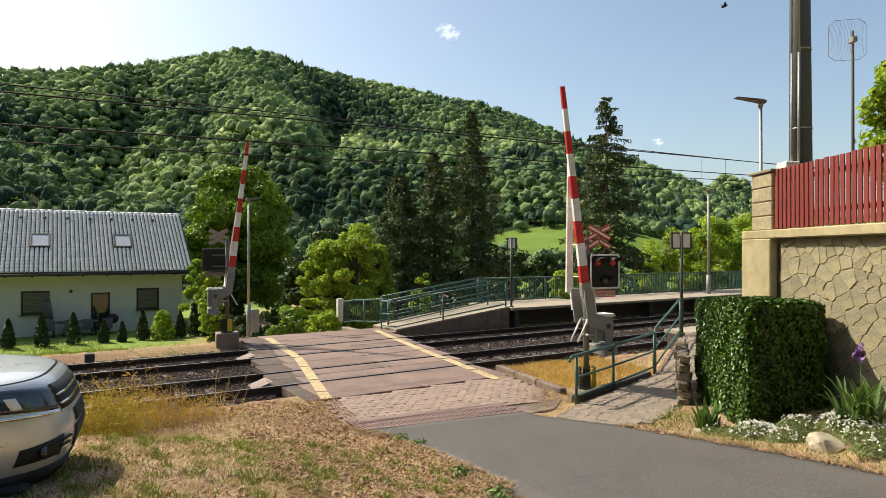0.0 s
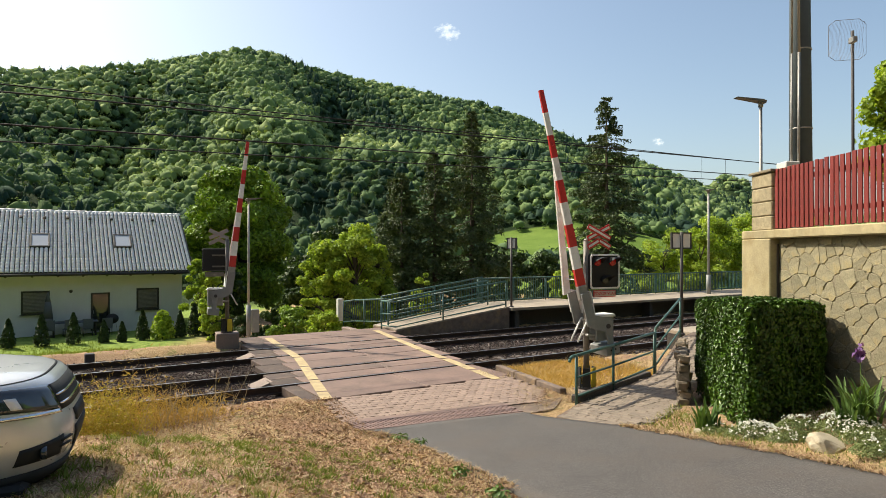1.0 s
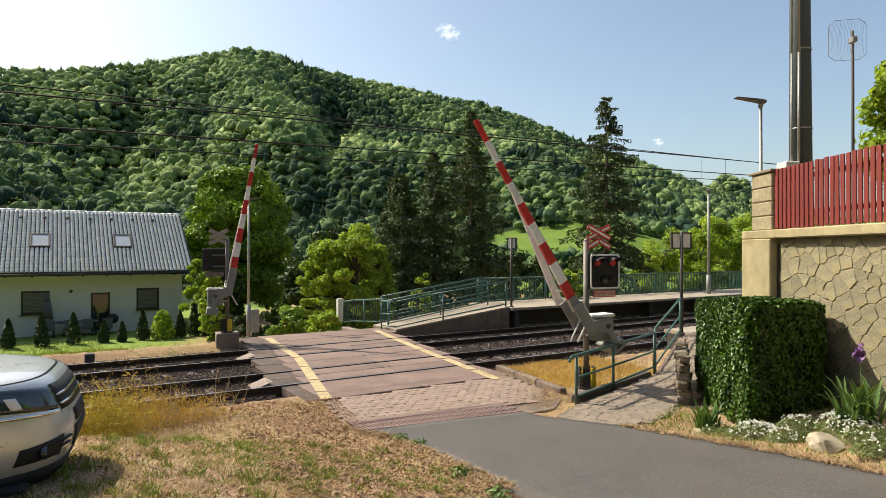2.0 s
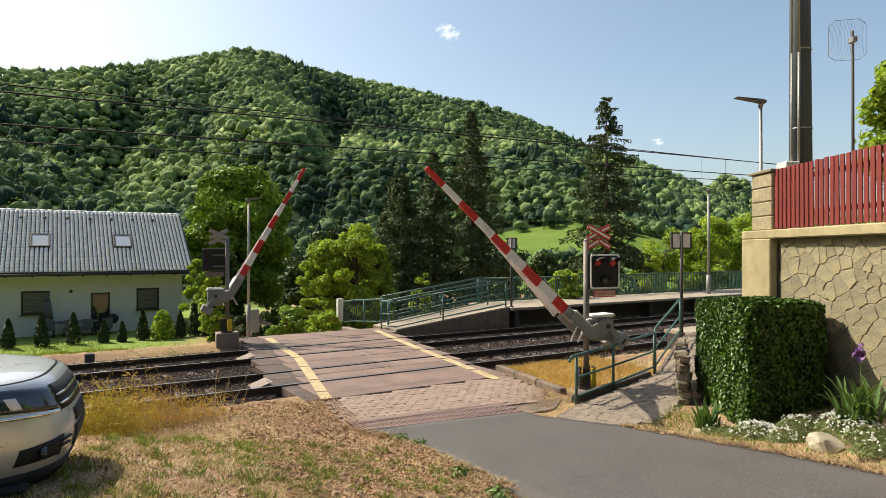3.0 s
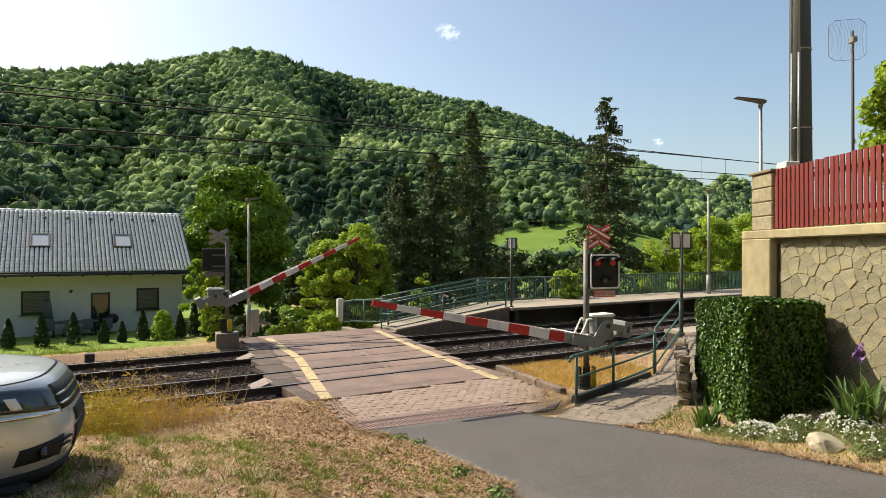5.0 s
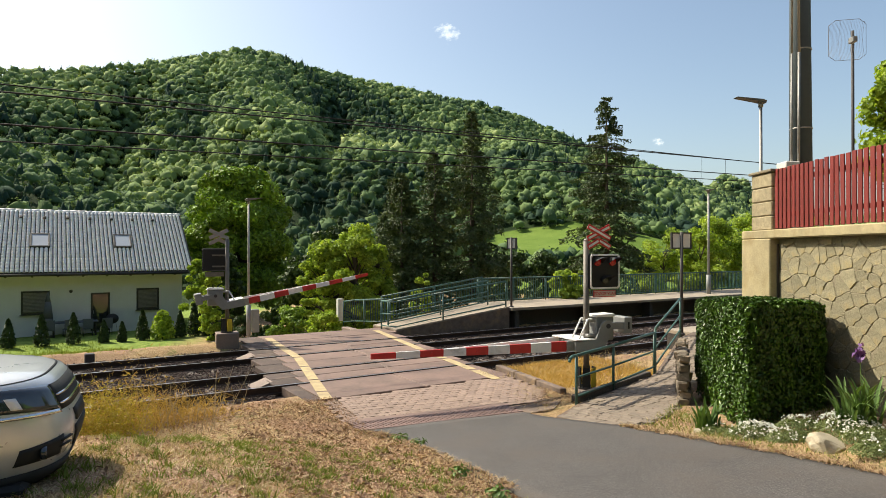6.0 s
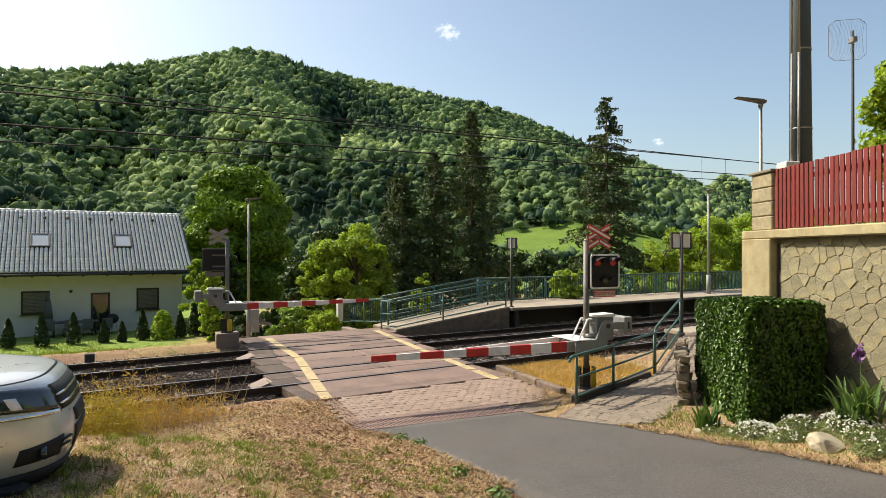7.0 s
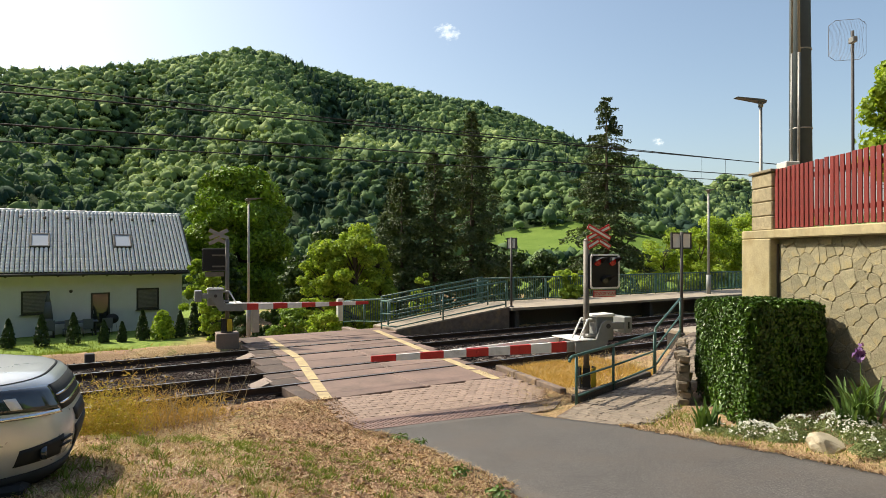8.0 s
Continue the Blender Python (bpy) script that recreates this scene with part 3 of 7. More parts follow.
def build_crossing():
    root = thing("crossing_deck", Matrix(), "pinkish grey concrete slab deck between the rails", "level crossing", kind="structure")
    rows = [(11.42, 12.99, 1.9), (13.17, 13.83, 1.9), (13.85, 14.49, 2.0), (14.67, 15.68, 2.4), (15.70, 16.71, 2.4), (16.89, 17.54, 2.0), (17.56, 18.21, 2.0), (18.39, 19.6, 2.4), (19.63, 21.1, 2.6)]
    for n0, n1, length in rows:
        lo = min(s_at(1.75, n0), s_at(1.75, n1)) if n0 > 12.4 else s_at(2.0, 12.2)
        hi = max(s_at(6.72, n0), s_at(6.72, n1))
        cut = s_at(2.32, (n0 + n1) / 2)
        bm = bmesh.new()
        slab(bm, [rail_xy(lo, n0), rail_xy(cut - 0.012, n0), rail_xy(cut - 0.012, n1), rail_xy(lo, n1)], 0.006, 0.18)
        part("edge_slab", bm, M["slab_dark"], root, "dark tarred edge slab")
        lo = cut
        count = max(1, round((hi - lo) / length))
        for i in range(count):
            s0, s1 = lo + (hi - lo) * i / count + 0.013, lo + (hi - lo) * (i + 1) / count - 0.013
            bm = bmesh.new()
            slab(bm, [rail_xy(s0, n0), rail_xy(s1, n0), rail_xy(s1, n1), rail_xy(s0, n1)], 0.012 + 0.005 * random.uniform(-1, 1), 0.18)
            part("concrete_slab", bm, M["slab"], root)
    # ramped end pieces that guide dragging parts up onto the deck
    for n in (13.85, 17.55):
        bm = bmesh.new()
        s0 = s_at(1.75, n) - 0.05
        c, d = rail_xy(s0, n), rail_xy(s0 - 0.42, n)
        for vs in [prism(bm, [(0, -0.12), (-0.4, -0.12), (0, 0.02)], -0.28, 0.28)]:
            bmesh.ops.transform(bm, matrix=Matrix.Translation((c[0], c[1], 0)) @ Matrix.Rotation(RA, 4, "Z"), verts=vs)
        part("ramp_piece", bm, M["concrete"], root, "grey concrete ramp piece")
    # approach beyond the second track
    strip("far_approach", [road_xy(1.6, 20.6), road_xy(1.5, 24), road_xy(0.5, 34)], [road_xy(7.0, 21.4), road_xy(6.2, 24), road_xy(5.0, 34)], 20, 6, 0.0, M["concrete"], "worn concrete approach beyond the tracks", "road")
    # worn yellow edge lines
    for v0, v1, w0, w1 in ((12.02, 12.62, 2.40, 2.43), (12.72, 13.85, 2.44, 2.50), (13.95, 15.55, 2.505, 2.59), (15.65, 17.0, 2.60, 2.66), (17.1, 19.0, 2.65, 2.52), (19.1, 21.2, 2.51, 2.38),
                           (12.45, 13.55, 6.32, 6.30), (13.7, 15.3, 6.29, 6.26), (15.4, 17.0, 6.25, 6.22), (17.1, 19.5, 6.22, 6.22), (19.6, 21.9, 6.22, 6.25)):
        bm = bmesh.new()
        slab(bm, [road_xy(w0, v0), road_xy(w0 + 0.23, v0), road_xy(w1 + 0.23, v1), road_xy(w1, v1)], 0.0225, 0.004, 0)
        part("line_mark", bm, M["yellow"], root, "worn yellow edge line")


build_crossing()


def build_rails():
    prof = [(-0.075, -0.17), (0.075, -0.17), (0.075, -0.155), (0.012, -0.135), (0.009, -0.05), (0.036, -0.04), (0.036, -0.004), (0.03, 0.0), (-0.03, 0.0), (-0.036, -0.004), (-0.036, -0.04), (-0.009, -0.05), (-0.012, -0.135), (-0.075, -0.155)]
    m = Matrix.Rotation(RA, 4, "Z")
    for a, b in ((0, 1), (2, 3)):
        mid = (RAILS[a] + RAILS[b]) / 2
        root = thing("railway_track", m, "rusty steel railway track on concrete sleepers", "railway track", "tracks", kind="structure")
        for k in (a, b):
            bm = bmesh.new()
            verts = []
            for s in (-60, 200):
                verts.append([bm.verts.new((s, RAILS[k] + y, z + 0.022)) for y, z in prof])
            n = len(prof)
            for i in range(n):
                f = bm.faces.new((verts[0][i], verts[1][i], verts[1][(i + 1) % n], verts[0][(i + 1) % n]))
                f.material_index = 1 if i in (7,) else 0
            bmesh.ops.recalc_face_normals(bm, faces=bm.faces)
            part("rail", bm, [M["rail"], M["rail_top"]], root, "rusted rail with polished head")
        base = None
        for i in range(150):
            s = -30 + i * 0.61
            x, y = rail_xy(s, mid)
            w = x * math.cos(WA) + y * math.sin(WA)
            if 1.0 < w < 7.4:
                continue
            if base is None:
                bm = bmesh.new()
                box(bm, (0.26, 2.6, 0.16), (0, 0, 0), bevel=0.03)
                base = part("sleeper", bm, M["sleeper"], root)
                base.location = (s, mid, -0.235)
            else:
                o = new("sleeper", base.data)
                o.parent = root
                o.location = (s, mid, -0.235)


build_rails()


def build_ballast():
    """Bed under both tracks and loose stones on it."""
    for side, (s0, s1) in enumerate(((-60, None), (None, 200))):
        bm = bmesh.new()
        n0, n1 = 12.25, 19.75
        lo = s0 if s0 is not None else s_at(7.0, 13)
        hi = s1 if s1 is not None else s_at(1.7, 19)
        a = [(lo, n0, -0.3), (lo, n0 + 0.5, -0.19), (lo, n1 - 0.5, -0.19), (lo, n1, -0.4)]
        rows = []
        for s in (lo, hi):
            rows.append([bm.verts.new((*rail_xy(s, n), z)) for _, n, z in a])
        for i in range(3):
            bm.faces.new((rows[0][i], rows[1][i], rows[1][i + 1], rows[0][i + 1]))
        bmesh.ops.recalc_face_normals(bm, faces=bm.faces)
        tagged(part("ballast_bed", bm, M["ballast_bed"]), "dark crushed stone ballast bed under the tracks", "ballast", kind="structure")
    rng = np.random.default_rng(5)
    N = 40000
    s = np.concatenate([rng.uniform(-9, 6.6, N // 2), rng.uniform(8.5, 30, N // 2)])
    n = rng.uniform(12.5, 19.5, N)
    x, y = s * math.cos(RA) - n * math.sin(RA), s * math.sin(RA) + n * math.cos(RA)
    w = x * math.cos(WA) + y * math.sin(WA)
    keep = (w < 1.7) | (w > 7.0)
    for r in RAILS:
        keep &= np.abs(n - r) > 0.09
    x, y = x[keep], y[keep]
    k = len(x)
    base = np.array([(1, 0, 0), (-1, 0, 0), (0, 1, 0), (0, -1, 0), (0, 0, 1), (0, 0, -1)], dtype=float)
    tri = np.array([(0, 2, 4), (2, 1, 4), (1, 3, 4), (3, 0, 4), (2, 0, 5), (1, 2, 5), (3, 1, 5), (0, 3, 5)])
    size = rng.uniform(0.018, 0.038, (k, 1, 1))
    vs = base[None] * rng.uniform(0.6, 1.3, (k, 6, 1)) * size
    ang = rng.uniform(0, 6.28, k)
    c, sn = np.cos(ang), np.sin(ang)
    rx = vs[..., 0] * c[:, None] - vs[..., 1] * sn[:, None]
    ry = vs[..., 0] * sn[:, None] + vs[..., 1] * c[:, None]
    z = -0.168 + rng.uniform(0, 0.06, k)
    out = np.stack([rx + x[:, None], ry + y[:, None], vs[..., 2] * 0.8 + z[:, None]], -1)
    f = tri[None] + (np.arange(k) * 6)[:, None, None]
    ob = quads("ballast_stones", out, f.reshape(-1, 3), M["ballast"])
    tagged(ob, "loose brown crushed ballast stones between the rails", "ballast", kind="stuff")


build_ballast()


# ---- foliage ----
def leaf_cards(points, normals, size, rng, fold=0.35, ratio=0.62):
    """Folded leaves (two faces each) at points, turned about their normals."""
    k = len(points)
    nrm = normals + rng.normal(0, 0.55, (k, 3))
    nrm /= np.linalg.norm(nrm, axis=1, keepdims=True) + 1e-9
    ref = rng.normal(0, 1, (k, 3))
    t = np.cross(nrm, ref)
    t /= np.linalg.norm(t, axis=1, keepdims=True) + 1e-9
    b = np.cross(nrm, t)
    sz = (size * rng.uniform(0.6, 1.35, (k, 1))) if np.isscalar(size) else size[:, None] * rng.uniform(0.6, 1.35, (k, 1))
    tip, tail = points + t * sz, points - t * sz
    up = nrm * sz * fold
    l, r = points + b * sz * ratio + up, points - b * sz * ratio + up
    verts = np.stack([tail, r, tip, l], 1)
    base = (np.arange(k) * 4)[:, None]
    f = np.concatenate([base + np.array([[0, 1, 2]]), base + np.array([[0, 2, 3]])], 1).reshape(-1, 3)
    return verts.reshape(-1, 3), f


def ball_points(rng, k, centre, radii, inner=0.62):
    d = rng.normal(0, 1, (k, 3))
    d /= np.linalg.norm(d, axis=1, keepdims=True)
    q = rng.uniform(inner, 1.0, (k, 1)) ** 0.6
    return np.asarray(centre) + d * q * np.asarray(radii), d


def broad_tree(x, y, height, spread, seed, label, material="leaf", leaves=9000, size=0.17, low=0.12, name="tree", blobs=26, base=None):
    rng = np.random.default_rng(seed)
    z0 = gz(x, y) - 0.1 if base is None else base
    root = thing(name, Matrix.Translation((x, y, z0)), label, "tree" if name == "tree" else "bush")
    bm = bmesh.new()
    tr = max(0.06, height * 0.022) if name == "tree" else max(0.025, height * 0.009)
    rod(bm, (0, 0, -0.2), (0.05, 0, height * 0.35), tr * 1.35, tr, 10)
    rod(bm, (0.05, 0, height * 0.35), (0.0, 0.1, height * 0.75), tr, tr * 0.35, 8)
    cs = []
    blobs = int(blobs * 1.8)
    for i in range(blobs):
        a = rng.uniform(0, 6.283)
        h = rng.uniform(low, 0.95)
        wide = math.sin(math.pi * min(1, max(0.0, (h - low * 0.3)) / (1.02 - low * 0.3)) ** 0.85) ** 0.6
        rad = spread * wide * rng.uniform(0.3, 0.92)
        c = (math.cos(a) * rad, math.sin(a) * rad, h * height)
        br = spread * rng.uniform(0.17, 0.34)
        cs.append((c, br))
        rod(bm, (0.03, 0.03, height * min(0.7, h * 0.7)), (c[0] * 0.9, c[1] * 0.9, c[2]), tr * 0.4, tr * 0.1, 5)
    part("trunk", bm, M["bark"], root)
    P, D = [], []
    for c, br in cs:
        p, d = ball_points(rng, leaves // blobs, c, (br, br, br * 0.72), 0.55 if leaves > 50000 else 0.2)
        P.append(p), D.append(d)
    v, f = leaf_cards(np.concatenate(P), np.concatenate(D) + np.array([0, 0, 0.3]), size, rng)
    quads("crown", v, f, M[material], root)
    return root


def spruce(x, y, height, spread, seed, label, base=None, start=0.08, dens=1.0):
    rng = np.random.default_rng(seed)
    z0 = gz(x, y) - 0.1 if base is None else base
    root = thing("spruce_tree", Matrix.Translation((x, y, z0)), label, "tree", "spruces beyond the platform")
    bm = bmesh.new()
    rod(bm, (0, 0, -0.2), (0, 0, height * 0.97), height * 0.017, 0.015, 9)
    P, D, S = [], [], []
    h = start * height
    while h < height * 0.985:
        q = 1 - h / height
        reach = spread * (q ** 0.72) * rng.uniform(0.8, 1.1) + 0.12
        for b in range(int(rng.integers(5, 8))):
            a = rng.uniform(0, 6.283)
            ln = reach * rng.uniform(0.55, 1.12)
            droop = 0.10 + 0.35 * q
            e = np.array([math.cos(a), math.sin(a), 0])
            rod(bm, (0, 0, h), tuple(e * ln * 0.9 + np.array([0, 0, h - droop * ln * 0.7])), 0.03 * q + 0.012, 0.006, 4, False)
            k = int((26 + 80 * ln / 2.5) * dens)
            t = rng.uniform(0.12, 1, k) ** 0.75
            side = np.cross(e, [0, 0, 1])
            lat = rng.normal(0, 1, (k, 1)) * (0.30 * ln * (1.1 - t))[:, None] * 0.7
            pos = e * (t * ln)[:, None] + side * lat + np.array([0, 0, h]) - np.array([0, 0, 1]) * (droop * ln * t ** 1.4)[:, None]
            hang = rng.uniform(0, 0.34, k) * (0.4 + q) * (rng.random(k) < 0.6)
            pos[:, 2] += 0.18 * ln * np.clip(t - 0.75, 0, 1) - hang
            P.append(pos)
            D.append(np.tile(np.array([0, 0, 0.6]) + e * 0.5, (k, 1)))
            S.append(np.full(k, 0.07 + 0.055 * min(1, q * 1.5)))
        h += max(0.16, 0.034 * height * (0.45 + 0.7 * q))
    part("trunk", bm, M["bark"], root)
    v, f = leaf_cards(np.concatenate(P), np.concatenate(D), np.concatenate(S), rng, 0.2, 0.42)
    quads("crown", v, f, M["needle"], root)
    return root


def hill_woods():
    """Woods that cover the hills: lobed crowns with leaf clumps on them, and pointed conifers among them."""
    rng = np.random.default_rng(11)
    cell = 5.5
    gx, gy = np.meshgrid(np.arange(-470, 470, cell), np.arange(80, 745, cell))
    x = gx.ravel() + rng.uniform(-0.42, 0.42, gx.size) * cell
    y = gy.ravel() + rng.uniform(-0.42, 0.42, gx.size) * cell
    r, az = np.hypot(x, y), np.degrees(np.arctan2(x, y))
    ok = (r > 122) & (r < 655 + 60 * np.sin(np.radians(az * 3))) & (az > -37.5) & (az < 36.5)
    far_az, far_r = np.radians(rng.uniform(20, 37, 700)), rng.uniform(1400, 2180, 700)
    x, y = np.concatenate([x[ok], np.sin(far_az) * far_r]), np.concatenate([y[ok], np.cos(far_az) * far_r])
    field = (x > 0.07 * y) & (x < 0.47 * y) & (y < 212) & (y > 150) & (waves(x, y, 0.035, 6.0) < 0.95)
    x, y = x[~field], y[~field]
    r = np.hypot(x, y)
    z = ground_z(x, y)
    k = len(x)
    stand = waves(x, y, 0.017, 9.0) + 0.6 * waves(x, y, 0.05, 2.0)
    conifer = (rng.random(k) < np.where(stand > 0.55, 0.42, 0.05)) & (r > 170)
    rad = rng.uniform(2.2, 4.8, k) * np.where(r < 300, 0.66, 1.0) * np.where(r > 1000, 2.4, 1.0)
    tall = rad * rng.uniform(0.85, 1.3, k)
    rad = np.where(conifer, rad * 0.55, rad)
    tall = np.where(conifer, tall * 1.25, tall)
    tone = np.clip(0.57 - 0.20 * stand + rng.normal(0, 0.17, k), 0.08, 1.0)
    # crowns within 320 m get a lower, capped tone
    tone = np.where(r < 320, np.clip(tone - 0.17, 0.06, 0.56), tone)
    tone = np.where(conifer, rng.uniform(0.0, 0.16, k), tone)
    bm = bmesh.new()
    bmesh.ops.create_icosphere(bm, subdivisions=2, radius=1)
    bm.verts.ensure_lookup_table()
    base = np.array([v.co[:] for v in bm.verts])
    tri = np.array([[v.index for v in f.verts] for f in bm.faces])
    tri = tri[base[tri][:, :, 2].mean(1) > -0.15]
    bm.free()
    lobes = rng.normal(0, 1, (k, 9, 3))
    lobes[..., 2] = np.abs(lobes[..., 2]) * 0.8
    lobes /= np.linalg.norm(lobes, axis=2, keepdims=True)
    near = np.einsum("vc,klc->kvl", base, lobes).max(2)
    lump = 0.60 + 0.46 * step(0.70, 1.0, near) + rng.normal(0, 0.11, (k, len(base)))
    P = base[None] * lump[..., None] * rad[:, None, None]
    cone = np.where(conifer[:, None], 1 - 0.72 * np.clip(base[None, :, 2], 0, 1), 1.0)
    P[..., :2] *= cone[..., None]
    P[..., 2] *= (tall / rad)[:, None]
    P += np.stack([x, y, z + tall * 0.5 + 0.6], -1)[:, None, :]
    f = (tri[None] + (np.arange(k) * len(base))[:, None, None]).reshape(-1, 3)

    def crown_tone(ob, values):
        at = ob.data.attributes.new("crown_tone", "FLOAT", "POINT")
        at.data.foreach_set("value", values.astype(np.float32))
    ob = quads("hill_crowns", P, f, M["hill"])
    crown_tone(ob, np.repeat(tone, len(base)))
    tagged(ob, "dense green deciduous crowns covering the hillsides", "woods", kind="stuff")
    # leaf clumps scattered over the lobes
    L = 56
    pick = rng.integers(0, len(base), (k, L))
    d = base[pick]
    d[..., 2] = np.abs(d[..., 2])
    centre = np.stack([x, y, z + tall * 0.5 + 0.6], -1)[:, None, :]
    pos = np.take_along_axis(P, pick[..., None], 1)
    pos = centre + (pos - centre) * rng.uniform(0.98, 1.16, (k, L, 1)) + rng.normal(0, 0.10, (k, L, 3)) * rad[:, None, None]
    v, f = leaf_cards(pos.reshape(-1, 3), d.reshape(-1, 3) * 0.9, np.repeat(rad * 0.15, L), rng, 0.3, 0.75)
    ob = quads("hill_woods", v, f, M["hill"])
    crown_tone(ob, np.repeat(np.clip(tone[:, None] + rng.normal(0.02, 0.08, (k, L)), 0, 1).ravel(), 4))
    tagged(ob, "leaf clumps on the hillside woods", "woods", kind="stuff")


hill_woods()


# ---- house across the tracks ----
def build_house():
    Z0 = -1.75
    cx, cy = -15.62, 37.2
    m = Matrix.Translation((cx, cy, Z0)) @ Matrix.Rotation(RA, 4, "Z")
    root = thing("house", m, "white rendered cottage with a grey tiled roof", "house")
    L, D, H = 16.0, 8.4, 3.89
    t = 0.3
    openings = [(-2.45, -1.25, 1.26, 2.52), (-4.75, -3.8, 0.2, 2.33), (-7.98, -6.68, 1.26, 2.52), (-13.0, -11.6, 1.26, 2.52)]
    bm = bmesh.new()
    xs = sorted({-L, 0.0, *[o[0] for o in openings], *[o[1] for o in openings]})
    for a, b in zip(xs, xs[1:]):
        op = [o for o in openings if o[0] == a]
        if op:
            if op[0][2] > -1:
                box(bm, (b - a, t, op[0][2] + 0.5), ((a + b) / 2, t / 2, (op[0][2] - 0.5) / 2))
            box(bm, (b - a, t, H - op[0][3]), ((a + b) / 2, t / 2, (H + op[0][3]) / 2))
        else:
            box(bm, (b - a, t, H + 0.5), ((a + b) / 2, t / 2, (H - 0.5) / 2))
    box(bm, (L, t, H + 0.5), (-L / 2, D - t / 2, (H - 0.5) / 2))
    for x in (-t / 2, -L + t / 2):
        box(bm, (t, D - 2 * t, H + 0.5), (x, D / 2, (H - 0.5) / 2))
    part("wall", bm, M["plaster"], root, "white rendered wall")
    rise = 3.03
    for x in (-t, -L):
        bm = bmesh.new()
        a = [bm.verts.new((x, 0.05, H)), bm.verts.new((x, D - 0.05, H)), bm.verts.new((x, D / 2, H + rise - 0.15))]
        b = [bm.verts.new((v.co.x + t, v.co.y, v.co.z)) for v in a]
        for q in (a, b[::-1]):
            bm.faces.new(q)
        for i in range(3):
            bm.faces.new((a[i], b[i], b[(i + 1) % 3], a[(i + 1) % 3]))
        bmesh.ops.recalc_face_normals(bm, faces=bm.faces)
        part("gable", bm, M["plaster"], root)
    # windows and door
    for x0, x1, z0, z1 in openings:
        is_door = z0 < 0.5
        bm = bmesh.new()
        w = 0.09
        for sz, at in (((x1 - x0, 0.1, w), ((x0 + x1) / 2, 0, z1 - w / 2)), ((x1 - x0, 0.1, w), ((x0 + x1) / 2, 0, z0 + w / 2)), ((w, 0.1, z1 - z0 - 2 * w), (x0 + w / 2, 0, (z0 + z1) / 2)), ((w, 0.1, z1 - z0 - 2 * w), (x1 - w / 2, 0, (z0 + z1) / 2))):
            box(bm, sz, (at[0], 0.06, at[2]))
        win = part("door" if is_door else "window", bm, M["dark_frame"], root, "dark brown frame")
        bm = bmesh.new()
        box(bm, (x1 - x0 - 2 * w, 0.02, z1 - z0 - 2 * w), ((x0 + x1) / 2, 0.07, (z0 + z1) / 2))
        part("pane", bm, M["pane"], win)
        if not is_door:
            bm = bmesh.new()
            row = None
            for i in range(29):
                z = z0 + 0.12 + i * (z1 - z0 - 0.22) / 28
                new_row = [bm.verts.new((x, 0.052 - 0.012 * (i % 2), z)) for x in (x0 + 0.1, x1 - 0.1)]
                if row:
                    bm.faces.new((row[0], row[1], new_row[1], new_row[0]))
                row = new_row
            part("blind", bm, M["dark_galv"], win, "grey slatted blind behind the pane")
            bm = bmesh.new()
            box(bm, (x1 - x0 + 0.1, 0.16, 0.03), ((x0 + x1) / 2, -0.06, z0 - 0.015))
            part("window_sill", bm, M["dark_frame"], win)
        else:
            bm = bmesh.new()
            rod(bm, (x0 + 0.15, -0.02, 1.15), (x0 + 0.15, -0.02, 1.35), 0.015)
            part("door_handle", bm, M["galv"], win)
    # roof: curved tiles in rows
    over, verge = 0.75, 0.55
    half = D / 2
    slope = math.atan2(rise, half)
    length = (half + over) / math.cos(slope)
    roof = new("roof")
    roof.parent = root
    pitch, course = 0.213, 0.31
    nx, ny = int((L + 2 * verge) / pitch), int(length / course)
    u = np.linspace(0, 1, 9)
    verts, faces = [], []
    prof = np.array([-0.045, -0.004, 0.010, 0.016, 0.018, 0.016, 0.010, -0.004, -0.045])
    for side in (1, -1):
        V, F = [], []
        for j in range(ny):
            s0, s1 = j * course, (j + 1) * course + 0.05
            for i in range(nx):
                # open gaps bare the near-black deck, shade between ribs put into the shape
                x = -L - verge + (i + 0.11 + 0.78 * u) * pitch
                o = len(V) * 9
                for s, lift in ((s0, 0.03), (s0, 0.050), (s1, 0.038)):
                    h = prof + lift
                    yy = -over + s * math.cos(slope)
                    zz = H - over * math.tan(slope) + 0.17 + s * math.sin(slope)
                    V.append(np.stack([x, np.full(9, yy) - math.sin(slope) * h, zz + math.cos(slope) * h], -1))
                for r in range(2):
                    for q in range(8):
                        F.append((o + r * 9 + q, o + r * 9 + q + 1, o + (r + 1) * 9 + q + 1, o + (r + 1) * 9 + q))
        V = np.concatenate(V)
        if side < 0:
            V[:, 1] = D - V[:, 1]
        ob = quads("roof_tiles", V, np.array(F), M["tile"], roof, smooth=False)
    bm = bmesh.new()
    for side in (1, -1):
        y0, y1 = (-over, half) if side > 0 else (D + over, half)
        z0, z1 = H - over * math.tan(slope), H + rise
        a = [bm.verts.new((x, y, z + dz)) for dz in (0.0, 0.14) for x, y, z in ((-L - verge, y0, z0), (verge, y0, z0), (verge, y1, z1), (-L - verge, y1, z1))]
        for q in ((0, 1, 2, 3), (4, 5, 6, 7), (0, 1, 5, 4), (1, 2, 6, 5), (2, 3, 7, 6), (3, 0, 4, 7)):
            bm.faces.new([a[i] for i in q])
    bmesh.ops.recalc_face_normals(bm, faces=bm.faces)
    part("roof_deck", bm, M["dark_frame"], roof)
    bm = bmesh.new()
    for i in range(44):
        x = -L - verge + i * (L + 2 * verge) / 44
        rod(bm, (x, half, H + rise + 0.10), (x + 0.41, half, H + rise + 0.11), 0.12, 0.11, 10)
